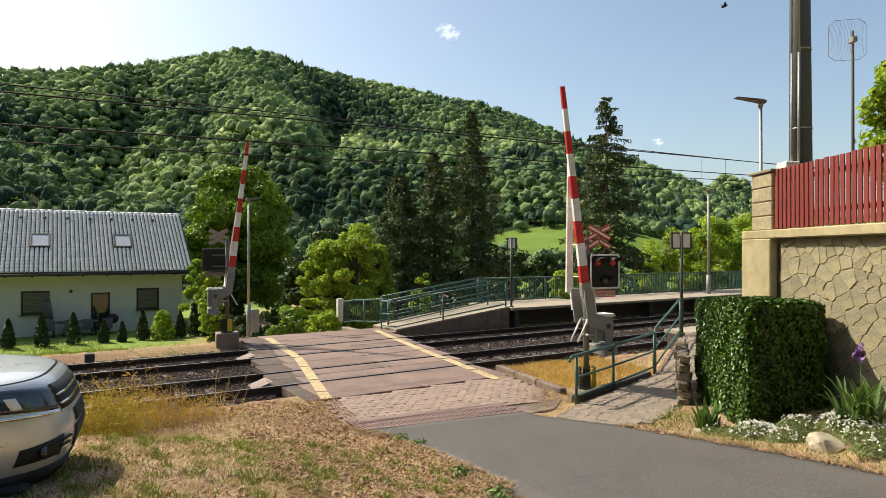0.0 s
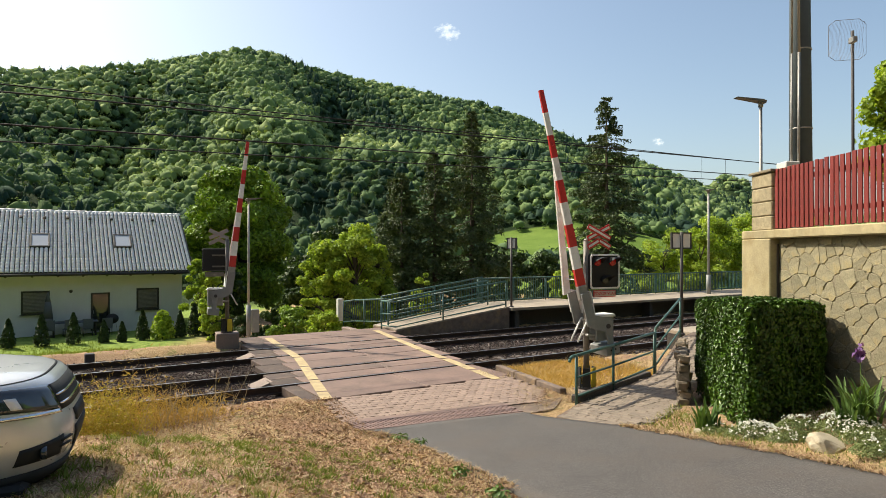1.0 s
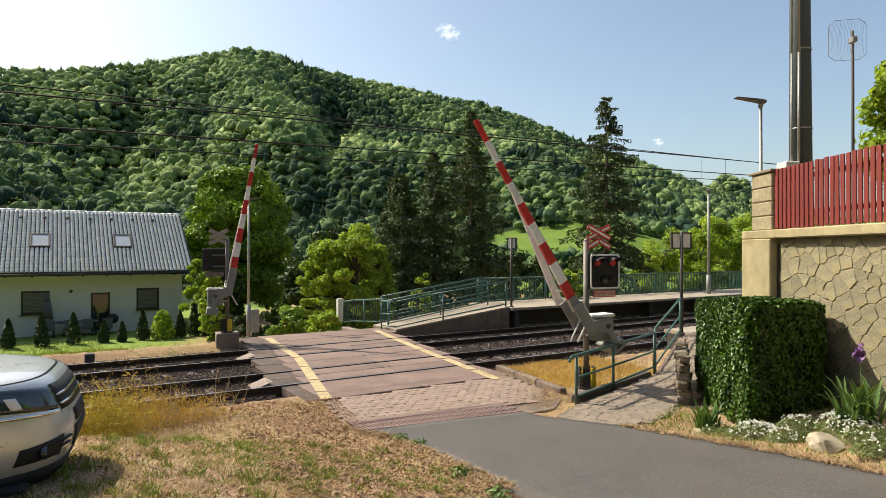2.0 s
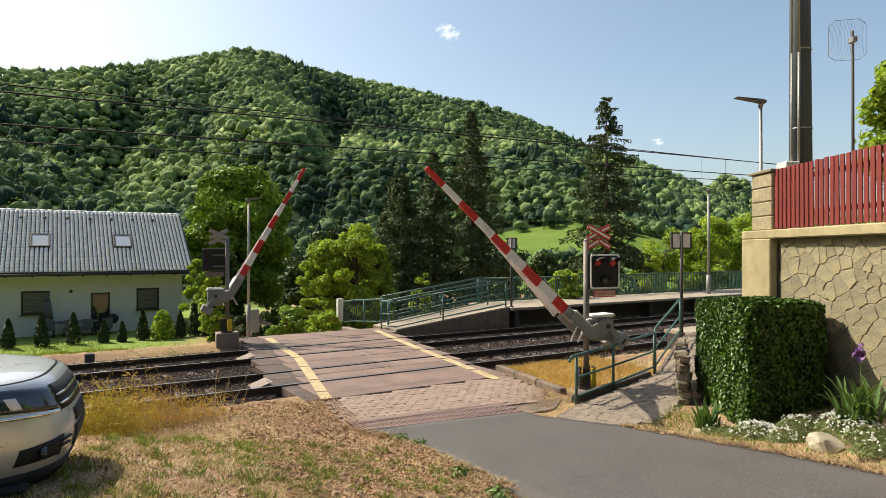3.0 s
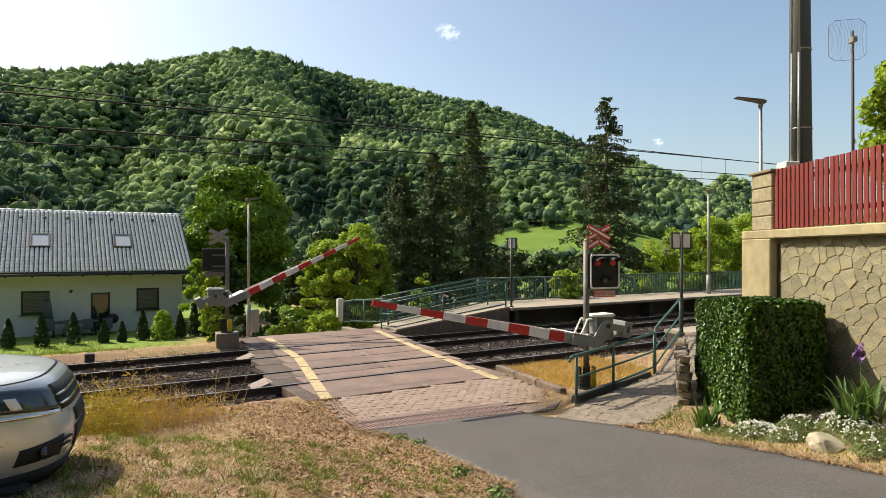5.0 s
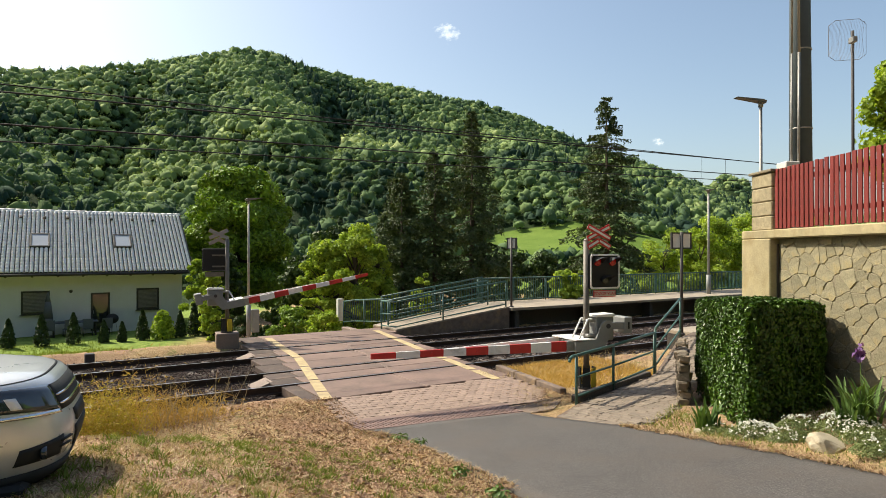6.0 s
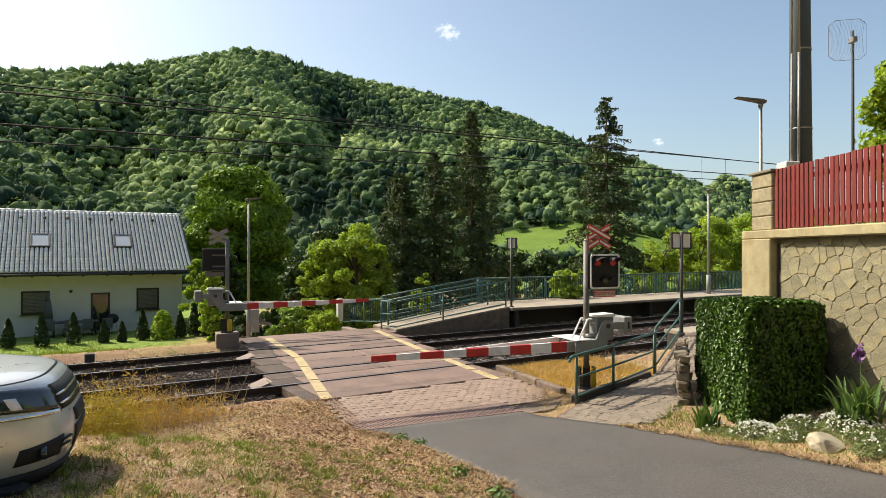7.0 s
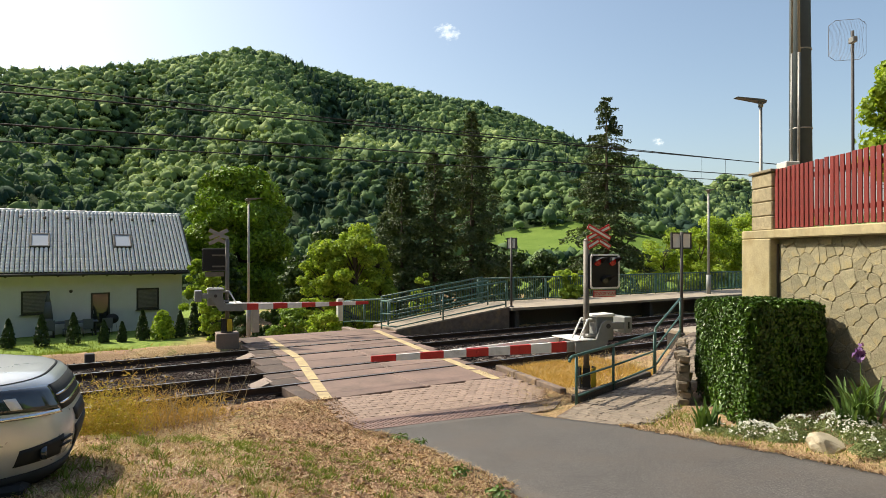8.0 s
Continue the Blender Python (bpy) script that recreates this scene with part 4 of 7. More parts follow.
    part("ridge_tiles", bm, M["tile"], roof)
    bm = bmesh.new()
    gz0 = H - over * math.tan(slope) + 0.03
    rod(bm, (-L - verge, -over - 0.07, gz0 + 0.02), (verge, -over - 0.07, gz0 + 0.02), 0.07, 0.07, 10)
    part("gutter", bm, M["dark_frame"], roof)
    for i in range(14):
        bm = bmesh.new()
        box(bm, (0.1, over, 0.14), (-0.5 - i * 1.16, -over / 2, gz0 + 0.16), Matrix.Rotation(slope, 3, "X"))
        part("rafter_end", bm, M["bark"], roof)
    for x in (-3.05, -7.15):
        c = 0.47 * length
        m2 = Matrix.Translation((x, -over + c * math.cos(slope), H - over * math.tan(slope) + 0.17 + c * math.sin(slope))) @ Matrix.Rotation(slope, 4, "X")
        bm = bmesh.new()
        for sz, at in (((0.95, 0.1, 0.16), (0, -0.6, 0.06)), ((0.95, 0.1, 0.16), (0, 0.6, 0.06)), ((0.1, 1.1, 0.16), (-0.43, 0, 0.06)), ((0.1, 1.1, 0.16), (0.43, 0, 0.06))):
            box(bm, sz, at, bevel=0.015)
        fr = part("skylight", bm, M["dark_frame"], roof, "dark framed roof window")
        fr.matrix_local = m2
        bm = bmesh.new()
        box(bm, (0.78, 1.12, 0.03), (0, 0, 0.09))
        pn = part("pane", bm, M["sky_pane"], fr)
    for i in range(8):
        bm = bmesh.new()
        c = length - 1.0
        box(bm, (0.16, 0.2, 0.12), (-1.2 - i * 1.15, -over + c * math.cos(slope), H - over * math.tan(slope) + 0.3 + c * math.sin(slope)), Matrix.Rotation(slope, 3, "X"), 0.03)
        part("vent_tile", bm, M["dark_frame"], roof)
    bm = bmesh.new()
    rod(bm, (-5.7, -0.04, 2.45), (-5.7, 0.02, 2.45), 0.09, 0.09, 14)
    part("wall_vent", bm, M["dark_frame"], root)


build_house()


# ---- retaining wall with picket fence ----
W0, W1 = Vector((6.28, 12.75)), Vector((6.36, 9.0))


def wall_frame():
    d = (W0 - W1).normalized()
    return Matrix.Translation((W1.x, W1.y, 0)) @ Matrix.Rotation(math.atan2(d.y, d.x), 4, "Z")


def build_wall():
    # x along the wall, away from the road's climb; +y is the open side
    m = wall_frame()
    root = thing("retaining_wall", m, "rubble stone retaining wall with a plastered end pier and cast cap", "stone wall", kind="structure")
    L = (W0 - W1).length
    top = 3.12
    bm = bmesh.new()
    box(bm, (L + 3.5, 0.45, top + 1.2), ((L - 3.5) / 2 - 0.3, -0.29, (top - 1.2) / 2), bevel=0.01)
    part("wall_core", bm, M["mortar"], root)
    bm = bmesh.new()
    box(bm, (1.05, 0.62, top + 0.8), (L - 0.45, -0.19, (top - 0.8) / 2), bevel=0.02)
    part("pier", bm, M["cap"], root, "ochre plastered end pier")
    bm = bmesh.new()
    box(bm, (L + 4.0, 0.66, 0.17), ((L - 4.0) / 2 + 0.1, -0.22, top + 0.085), bevel=0.02)
    part("coping", bm, M["cap"], root, "weathered cast coping")
    # rubble: cells between scattered centres, each a flat-faced stone
    rng = random.Random(4)
    pts = []
    x_lo, x_hi, z_lo, z_hi = -2.6, L - 1.0, -0.1, top - 0.02
    tries = 0
    while len(pts) < 295 and tries < 9000:
        tries += 1
        p = (rng.uniform(x_lo, x_hi), rng.uniform(z_lo, z_hi))
        if all(((p[0] - q[0]) / 1.25) ** 2 + (p[1] - q[1]) ** 2 > rng.uniform(0.09, 0.21) ** 2 for q in pts):
            pts.append(p)
    for k, p in enumerate(pts):
        cell = [(x_lo, z_lo), (x_hi, z_lo), (x_hi, z_hi), (x_lo, z_hi)]
        for q in pts:
            dx, dz = q[0] - p[0], q[1] - p[1]
            if q is p or abs(dx) > 1.2 or abs(dz) > 1.0:
                continue
            # weighted so that stones lie flat
            ax, az = dx / 1.8, dz
            lim = (ax * dx + az * dz) / 2 - rng.uniform(0.0, 0.007) * math.hypot(ax, az)
            cut = []
            for a, b in zip(cell, cell[1:] + cell[:1]):
                da = ax * (a[0] - p[0]) + az * (a[1] - p[1]) - lim
                db = ax * (b[0] - p[0]) + az * (b[1] - p[1]) - lim
                if da <= 0:
                    cut.append(a)
                if da * db < 0:
                    t = da / (da - db)
                    cut.append((a[0] + (b[0] - a[0]) * t, a[1] + (b[1] - a[1]) * t))
            cell = cut
            if len(cell) < 3:
                break
        if len(cell) < 3:
            continue
        bm = bmesh.new()
        out, tilt, lean = rng.uniform(-0.003, 0.012), rng.uniform(-0.025, 0.025), rng.uniform(-0.025, 0.025)
        n = len(cell)
        ragged = []
        for (ax, az), (bx, bz) in zip(cell, cell[1:] + cell[:1]):
            ragged.append((ax, az))
            for t in (0.33, 0.67):
                g = min(0.018, 0.12 * math.hypot(bx - ax, bz - az))
                ragged.append((ax + (bx - ax) * t + rng.uniform(-g, g), az + (bz - az) * t + rng.uniform(-g, g)))
        n = len(ragged)
        rel = [(a - p[0], b - p[1]) for a, b in ragged]
        base = [bm.verts.new((a, -0.08, b)) for a, b in rel]
        mid = [bm.verts.new((a, -0.008 + rng.uniform(-0.004, 0.004), b)) for a, b in rel]
        inn = [bm.verts.new((a * rng.uniform(0.91, 0.97), out + a * tilt + b * lean + rng.uniform(-0.003, 0.003), b * rng.uniform(0.90, 0.97))) for a, b in rel]
        mc = bm.verts.new((rng.uniform(-0.03, 0.03), out + rng.uniform(0.0, 0.007), rng.uniform(-0.02, 0.02)))
        for i in range(n):
            j = (i + 1) % n
            bm.faces.new((base[i], base[j], mid[j], mid[i]))
            bm.faces.new((mid[i], mid[j], inn[j], inn[i]))
            bm.faces.new((inn[i], inn[j], mc))
        bmesh.ops.recalc_face_normals(bm, faces=bm.faces)
        st = part("stone", bm, M["stone"], root)
        st.location = (p[0], -0.060, p[1])
    bm = bmesh.new()
    box(bm, (0.035, 0.03, top - 0.1), (L - 0.995, -0.035, (top - 0.1) / 2))
    part("joint_strip", bm, M["bark"], root, "dark brown joint beside the pier")
    # block pier of the fence
    pier = thing("fence_pier", m @ Matrix.Translation((L - 0.50, -0.19, top + 0.17)), "split-face concrete block fence pier", "fence pier")
    for i in range(4):
        bm = bmesh.new()
        box(bm, (0.74, 0.42, 0.268), (0, 0, 0.136 + i * 0.278), bevel=0.018)
        part("block", bm, M["block"], pier)
    bm = bmesh.new()
    box(bm, (0.84, 0.5, 0.055), (0, 0, 1.14), bevel=0.012)
    part("cap_slab", bm, M["mortar"], pier)
    fence = thing("picket_fence", m @ Matrix.Translation((0, -0.04, top + 0.17)), "red-stained wooden picket fence on the wall", "fence")
    for z in (0.28, 0.92):
        bm = bmesh.new()
        box(bm, (L + 2.6, 0.045, 0.08), ((L - 2.6) / 2 - 0.45, -0.05, z))
        part("fence_rail", bm, M["picket"], fence)
    base = None
    for i in range(46):
        x = L - 0.95 - i * 0.135
        bm = bmesh.new()
        if base is None:
            box(bm, (0.098, 0.022, 1.13), (0, 0, 0.585), bevel=0.004)
            base = part("picket", bm, M["picket"], fence)
            base.location = (x, 0, 0)
        else:
            o = new("picket", base.data)
            o.parent = fence
            o.location = (x, 0, 0.008 * rng.uniform(-1, 1) + 0.0)
            o.rotation_euler = (0, radians(rng.uniform(-0.5, 0.5)), 0)


build_wall()


def build_hedge():
    # corners in plan, from the road side round to the wall, with the heights of their tops
    corner = np.array([(4.46, 9.04), (6.2, 10.05), (6.2, 12.35), (4.95, 12.2)])
    crown_z = np.array([2.13, 2.03, 1.95, 1.93])
    z0 = 0.10
    root = thing("hedge", Matrix.Translation((4.46, 9.04, z0)), "clipped dark green box-shaped privet hedge", "hedge")

    def placed(q):
        """From the unit cube into the hedge, in its own space."""
        u, v, h = q[:, 0], q[:, 1], q[:, 2]
        wt = np.stack([(1 - u) * (1 - v), u * (1 - v), u * v, (1 - u) * v], -1)
        xy = wt @ corner - corner[0]
        return np.concatenate([xy, (h * (wt @ crown_z - z0))[:, None]], -1)
    rng = np.random.default_rng(21)
    P, D = [], []
    edge = np.roll(corner, -1, axis=0) - corner
    out = np.stack([edge[:, 1], -edge[:, 0]], -1) / np.linalg.norm(edge, axis=1)[:, None]
    for axis, val, face in ((1, 0, 0), (0, 1, 1), (1, 1, 2), (0, 0, 3), (2, 1, None)):
        k = (11000, 4000, 4000, 13000, 9000)[4 if face is None else face]
        p = rng.uniform(0, 1, (k, 3))
        sign = 1 if val else -1
        p[:, axis] = val - sign * np.abs(rng.normal(0, 0.028, k)) + sign * 0.018
        d = np.zeros((k, 3))
        if face is None:
            d[:, 2] = 1
        else:
            d[:, :2] = out[face]
        P.append(p), D.append(d)
    P, D = np.concatenate(P), np.concatenate(D)
    thin = np.clip((0.24 - P[:, 2]) * 3.2, 0, 0.75)
    keep = rng.random(len(P)) > thin
    P, D = P[keep], D[keep]
    # rounded shoulders and an uneven clip
    q = np.abs(P - 0.5) * 2
    over = np.sort(np.clip(q - 0.88, 0, 1), axis=1)[:, 1:2]
    P = 0.5 + (P - 0.5) * (1 - 0.32 * over)
    W = placed(P)
    W += D * (0.022 * waves(W[:, 0] + W[:, 1] * 0.6, W[:, 2] + W[:, 1] * 0.3, 6.0, 1.0))[:, None]
    v, f = leaf_cards(W, D + np.array([0, 0, 0.25]), 0.034, rng, 0.45, 0.55)
    quads("foliage", v, f, M["hedge"], root)
    # solid core whose near-black colour stands for the shade behind the leaves
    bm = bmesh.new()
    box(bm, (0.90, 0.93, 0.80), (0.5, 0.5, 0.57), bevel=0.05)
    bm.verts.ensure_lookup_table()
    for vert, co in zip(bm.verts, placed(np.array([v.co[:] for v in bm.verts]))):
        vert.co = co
    part("inner_growth", bm, M["twig_shade"], root, "solid near-black core for the shade among inner twigs")
    bm = bmesh.new()
    r = random.Random(3)
    for i in range(34):
        p = placed(np.array([[r.uniform(0.08, 0.92), r.uniform(0.06, 0.94), 0.0]]))[0]
        rod(bm, (p[0], p[1], -0.05), (p[0] + r.uniform(-0.1, 0.1), p[1] + r.uniform(-0.1, 0.1), 0.7), 0.014, 0.008, 5)
    part("stems", bm, M["bark"], root)


build_hedge()


# ---- trees and shrubs beyond the line ----
broad_tree(-14.45, 44.0, 10.9, 3.95, 3, "large dense green broadleaf tree with sunlit top", "leaf", 64000, 0.13, 0.08, blobs=64)
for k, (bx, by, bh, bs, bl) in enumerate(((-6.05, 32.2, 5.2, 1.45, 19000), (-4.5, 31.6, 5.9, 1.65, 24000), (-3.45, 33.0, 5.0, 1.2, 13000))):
    broad_tree(bx, by, bh, bs, 4 + 91 * k, "bright green open-branched young tree behind the crossing", "leaf_sunlit", bl, 0.078, 0.04, blobs=44)
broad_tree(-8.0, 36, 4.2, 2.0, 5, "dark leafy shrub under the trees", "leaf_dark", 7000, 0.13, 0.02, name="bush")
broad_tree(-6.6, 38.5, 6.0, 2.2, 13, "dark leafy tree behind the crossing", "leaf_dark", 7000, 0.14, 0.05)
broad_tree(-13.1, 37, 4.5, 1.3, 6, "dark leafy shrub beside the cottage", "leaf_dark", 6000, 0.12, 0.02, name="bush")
broad_tree(-11.75, 31.8, 3.6, 0.75, 14, "yellow-green upright conifer shrub beside the cottage", "leaf_sunlit", 4500, 0.08, 0.02, name="bush")
broad_tree(-13.6, 34.7, 4.3, 0.95, 53, "yellow-green upright shrub at the cottage corner", "leaf_sunlit", 6000, 0.085, 0.02, name="bush", blobs=22)
broad_tree(-6.9, 28.6, 1.7, 1.2, 15, "low green bramble by the road", "leaf", 4500, 0.07, 0.02, name="bush", blobs=18)
broad_tree(-8.1, 29.2, 1.6, 1.0, 51, "low dark shrub behind the far barrier", "leaf_dark", 4500, 0.08, 0.02, name="bush", blobs=18)
broad_tree(-9.3, 29.0, 1.5, 0.9, 52, "low dark shrub behind the far barrier", "leaf_dark", 4500, 0.08, 0.02, name="bush", blobs=18)
broad_tree(-5.3, 27.6, 1.3, 0.9, 16, "low bright green bramble beside the railing", "leaf_sunlit", 4000, 0.07, 0.02, name="bush", blobs=16)
broad_tree(-0.9, 26.9, 2.5, 0.6, 17, "young green maple sapling behind the ramp", "leaf_sunlit", 1500, 0.08, 0.25, name="bush", blobs=10)
for k, (bx, by, bh, bs) in enumerate(((4.6, 44, 4.2, 1.9), (7.4, 46, 4.0, 1.8), (2.4, 47, 3.4, 1.6), (10.4, 49, 3.6, 1.8))):
    broad_tree(bx, by, bh, bs, 18 + 31 * k, "grey-green willow shrub beyond the platform", "leaf_dark", 6000, 0.12, 0.02, name="bush")
for k, (bx, by, bh, bs) in enumerate(((16.3, 46, 5.6, 2.4), (20.0, 46.5, 6.4, 2.6), (23.2, 47, 6.6, 2.7), (13.9, 42.5, 3.6, 1.5), (6.0, 30.0, 2.3, 0.9), (27.5, 48.5, 7.0, 2.9), (18.2, 44.0, 5.2, 2.0), (8.0, 33.5, 2.6, 1.1), (21.6, 44.6, 5.4, 2.1))):
    broad_tree(bx, by, bh, bs, 30 + k, "bright green bush behind the platform fence", "leaf_sunlit", 7500, 0.10, 0.02, name="bush", blobs=28)
spruce(-2.4, 36, 9.2, 2.9, 7, "tall dark green spruce", dens=1.2)
spruce(-0.5, 37, 10.6, 2.7, 8, "tall dark green spruce with thin crown")
spruce(1.75, 37.5, 13.1, 3.3, 9, "tallest dark green spruce with browned needles", dens=1.2)
spruce(10.0, 38, 13.5, 3.9, 10, "tall dark green spruce with a ragged top", dens=1.3)
spruce(-3.4, 41, 9.4, 2.2, 11, "dark spruce behind the others")
broad_tree(10.6, 13.9, 4.35, 1.25, 41, "sunlit garden tree behind the fence", "leaf_sunlit", 6500, 0.075, 0.25, base=3.1)


def thuja(x, y, h, seed, bright=False):
    rng = np.random.default_rng(seed)
    z0 = gz(x, y)
    root = thing("shrub", Matrix.Translation((x, y, z0)), "bright leafy shrub before the cottage" if bright else "small dark green conical thuja before the cottage", "shrub", "" if bright else "thuja row")
    k = 700
    t = rng.uniform(0.02, 1, k)
    a = rng.uniform(0, 6.283, k)
    rad = (0.30 if not bright else 0.5) * h / 1.2 * np.where(t < 0.25, 0.75 + t, 1.0) * (1 - t) ** (0.7 if not bright else 0.35) * rng.uniform(0.6, 1.1, k)
    p = np.stack([np.cos(a) * rad, np.sin(a) * rad, t * h], -1)
    d = np.stack([np.cos(a), np.sin(a), np.full(k, 0.4)], -1)
    v, f = leaf_cards(p, d, 0.075 if not bright else 0.11, rng)
    quads("foliage", v, f, M["leaf_sunlit" if bright else "thuja"], root)
    bm = bmesh.new()
    rod(bm, (0, 0, -0.1), (0, 0, h * 0.6), 0.03, 0.01, 6)
    part("stem", bm, M["bark"], root)


THUJAS = [(-21.0, 28.4, 1.0), (-20.2, 28.9, 1.35), (-19.1, 29.6, 1.5), (-18.0, 30.3, 1.5), (-16.9, 31.0, 1.1), (-16.2, 31.4, 1.0), (-15.4, 31.9, 1.5), (-13.9, 32.9, 1.4), (-13.3, 33.3, 1.75), (-12.75, 33.6, 1.2), (-12.0, 34.0, 1.3), (-21.9, 27.8, 0.9)]
for k, (tx, ty, th) in enumerate(THUJAS):
    thuja(tx, ty, th, 60 + k)
thuja(-14.55, 32.3, 1.45, 80, True)


def build_patio():
    z0 = gz(-19.6, 33.2)
    para = thing("parasol", Matrix.Translation((-20.9, 32.9, z0)), "closed grey garden parasol beside the cottage", "parasol")
    bm = bmesh.new()
    rod(bm, (0, 0, 0), (0, 0, 2.4), 0.025, 0.025)
    part("pole", bm, M["dark_frame"], para)
    bm = bmesh.new()
    for k, (za, zb, ra, rb) in enumerate(((0.75, 1.0, 0.26, 0.24), (1.0, 1.9, 0.24, 0.14), (1.9, 2.38, 0.14, 0.02))):
        rod(bm, (0, 0, za), (0, 0, zb), ra, rb, 11)
    part("canopy", bm, M["fabric"], para, "folded grey cloth")
    bm = bmesh.new()
    rod(bm, (0, 0, 0), (0, 0, 0.08), 0.3, 0.28, 16)
    part("base", bm, M["dark_frame"], para)
    tab = thing("garden_table", Matrix.Translation((-19.9, 33.6, z0)) @ Matrix.Rotation(RA, 4, "Z"), "dark garden table by the cottage wall", "table")
    bm = bmesh.new()
    box(bm, (2.2, 0.95, 0.05), (0, 0, 0.75), bevel=0.01)
    part("tabletop", bm, M["fabric"], tab)
    for sx in (-0.98, 0.98):
        for sy in (-0.4, 0.4):
            bm = bmesh.new()
            box(bm, (0.07, 0.07, 0.73), (sx, sy, 0.36))
            part("leg", bm, M["dark_frame"], tab)
    for k in range(4):
        ch = thing("garden_chair", Matrix.Translation((-20.6 + 0.75 * k, 32.55 + 0.45 * k, z0)) @ Matrix.Rotation(RA + 0.2 * (k % 2), 4, "Z"), "dark woven garden chair by the table", "chair", "patio chairs")
        bm = bmesh.new()
        box(bm, (0.5, 0.5, 0.06), (0, 0, 0.43), bevel=0.01)
        part("seat", bm, M["fabric"], ch)
        bm = bmesh.new()
        box(bm, (0.5, 0.05, 0.5), (0, -0.24, 0.7), bevel=0.01)
        part("backrest", bm, M["fabric"], ch)
        for sx in (-0.22, 0.22):
            for sy in (-0.22, 0.22):
                bm = bmesh.new()
                rod(bm, (sx, sy, 0), (sx, sy, 0.42), 0.02)
                part("leg", bm, M["dark_frame"], ch)
    ball = thing("kettle_barbecue", Matrix.Translation((-18.25, 34.3, z0)), "dark kettle barbecue by the cottage door", "barbecue")
    bm = bmesh.new()
    bmesh.ops.create_uvsphere(bm, u_segments=16, v_segments=10, radius=0.33, matrix=Matrix.Translation((0, 0, 0.85)) @ Matrix.Diagonal((1, 1, 0.85, 1)))
    part("bowl", bm, M["black"], ball)
    for k in range(3):
        bm = bmesh.new()
        rod(bm, (math.cos(k * 2.09) * 0.2, math.sin(k * 2.09) * 0.2, 0.65), (math.cos(k * 2.09) * 0.33, math.sin(k * 2.09) * 0.33, 0), 0.015)
        part("leg", bm, M["galv"], ball)


build_patio()


# ---- railings and platforms ----
def railing(name, pts, height, bars, posts, material, label, balusters=0.0, group="", radius=0.03):
    """Posts at the points named in posts (distance along), bars at shares of the height, optional balusters."""
    root = thing(name, Matrix(), label, "railing", group)
    pts = [Vector(p) for p in pts]
    d = [0.0]
    for a, b in zip(pts, pts[1:]):
        d.append(d[-1] + (b - a).length)

    def at(q):
        for i in range(len(pts) - 1):
            if q <= d[i + 1] + 1e-6:
                return pts[i].lerp(pts[i + 1], (q - d[i]) / (d[i + 1] - d[i]))
        return pts[-1]
    for q in posts if posts else np.linspace(0, d[-1], max(2, int(d[-1] / 1.9) + 1)):
        bm = bmesh.new()
        p = at(q)
        rod(bm, (p.x, p.y, p.z - 0.06), (p.x, p.y, p.z + height), radius, radius, 8)
        part("post", bm, material, root)
    for b in bars:
        bm = bmesh.new()
        for a, c in zip(pts, pts[1:]):
            up = Vector((0, 0, b * height))
            rod(bm, a + up, c + up, radius * (1.1 if b > 0.95 else 0.8), None, 8)
        part("bar", bm, material, root)
    if balusters:
        lo, hi = min(bars) * height, max(bars) * height
        bm = bmesh.new()
        box(bm, (0.03, 0.03, hi - lo), (0, 0, (lo + hi) / 2))
        first = part("baluster", bm, material, root)
        first.location = at(balusters)
        q, count = 2 * balusters, 1
        while q < d[-1] and count < 298:
            o = new("baluster", first.data)
            o.parent, o.location = root, at(q)
            q += balusters
            count += 1
    return root


def rp(s, n, z):
    return (*rail_xy(s, n), z)


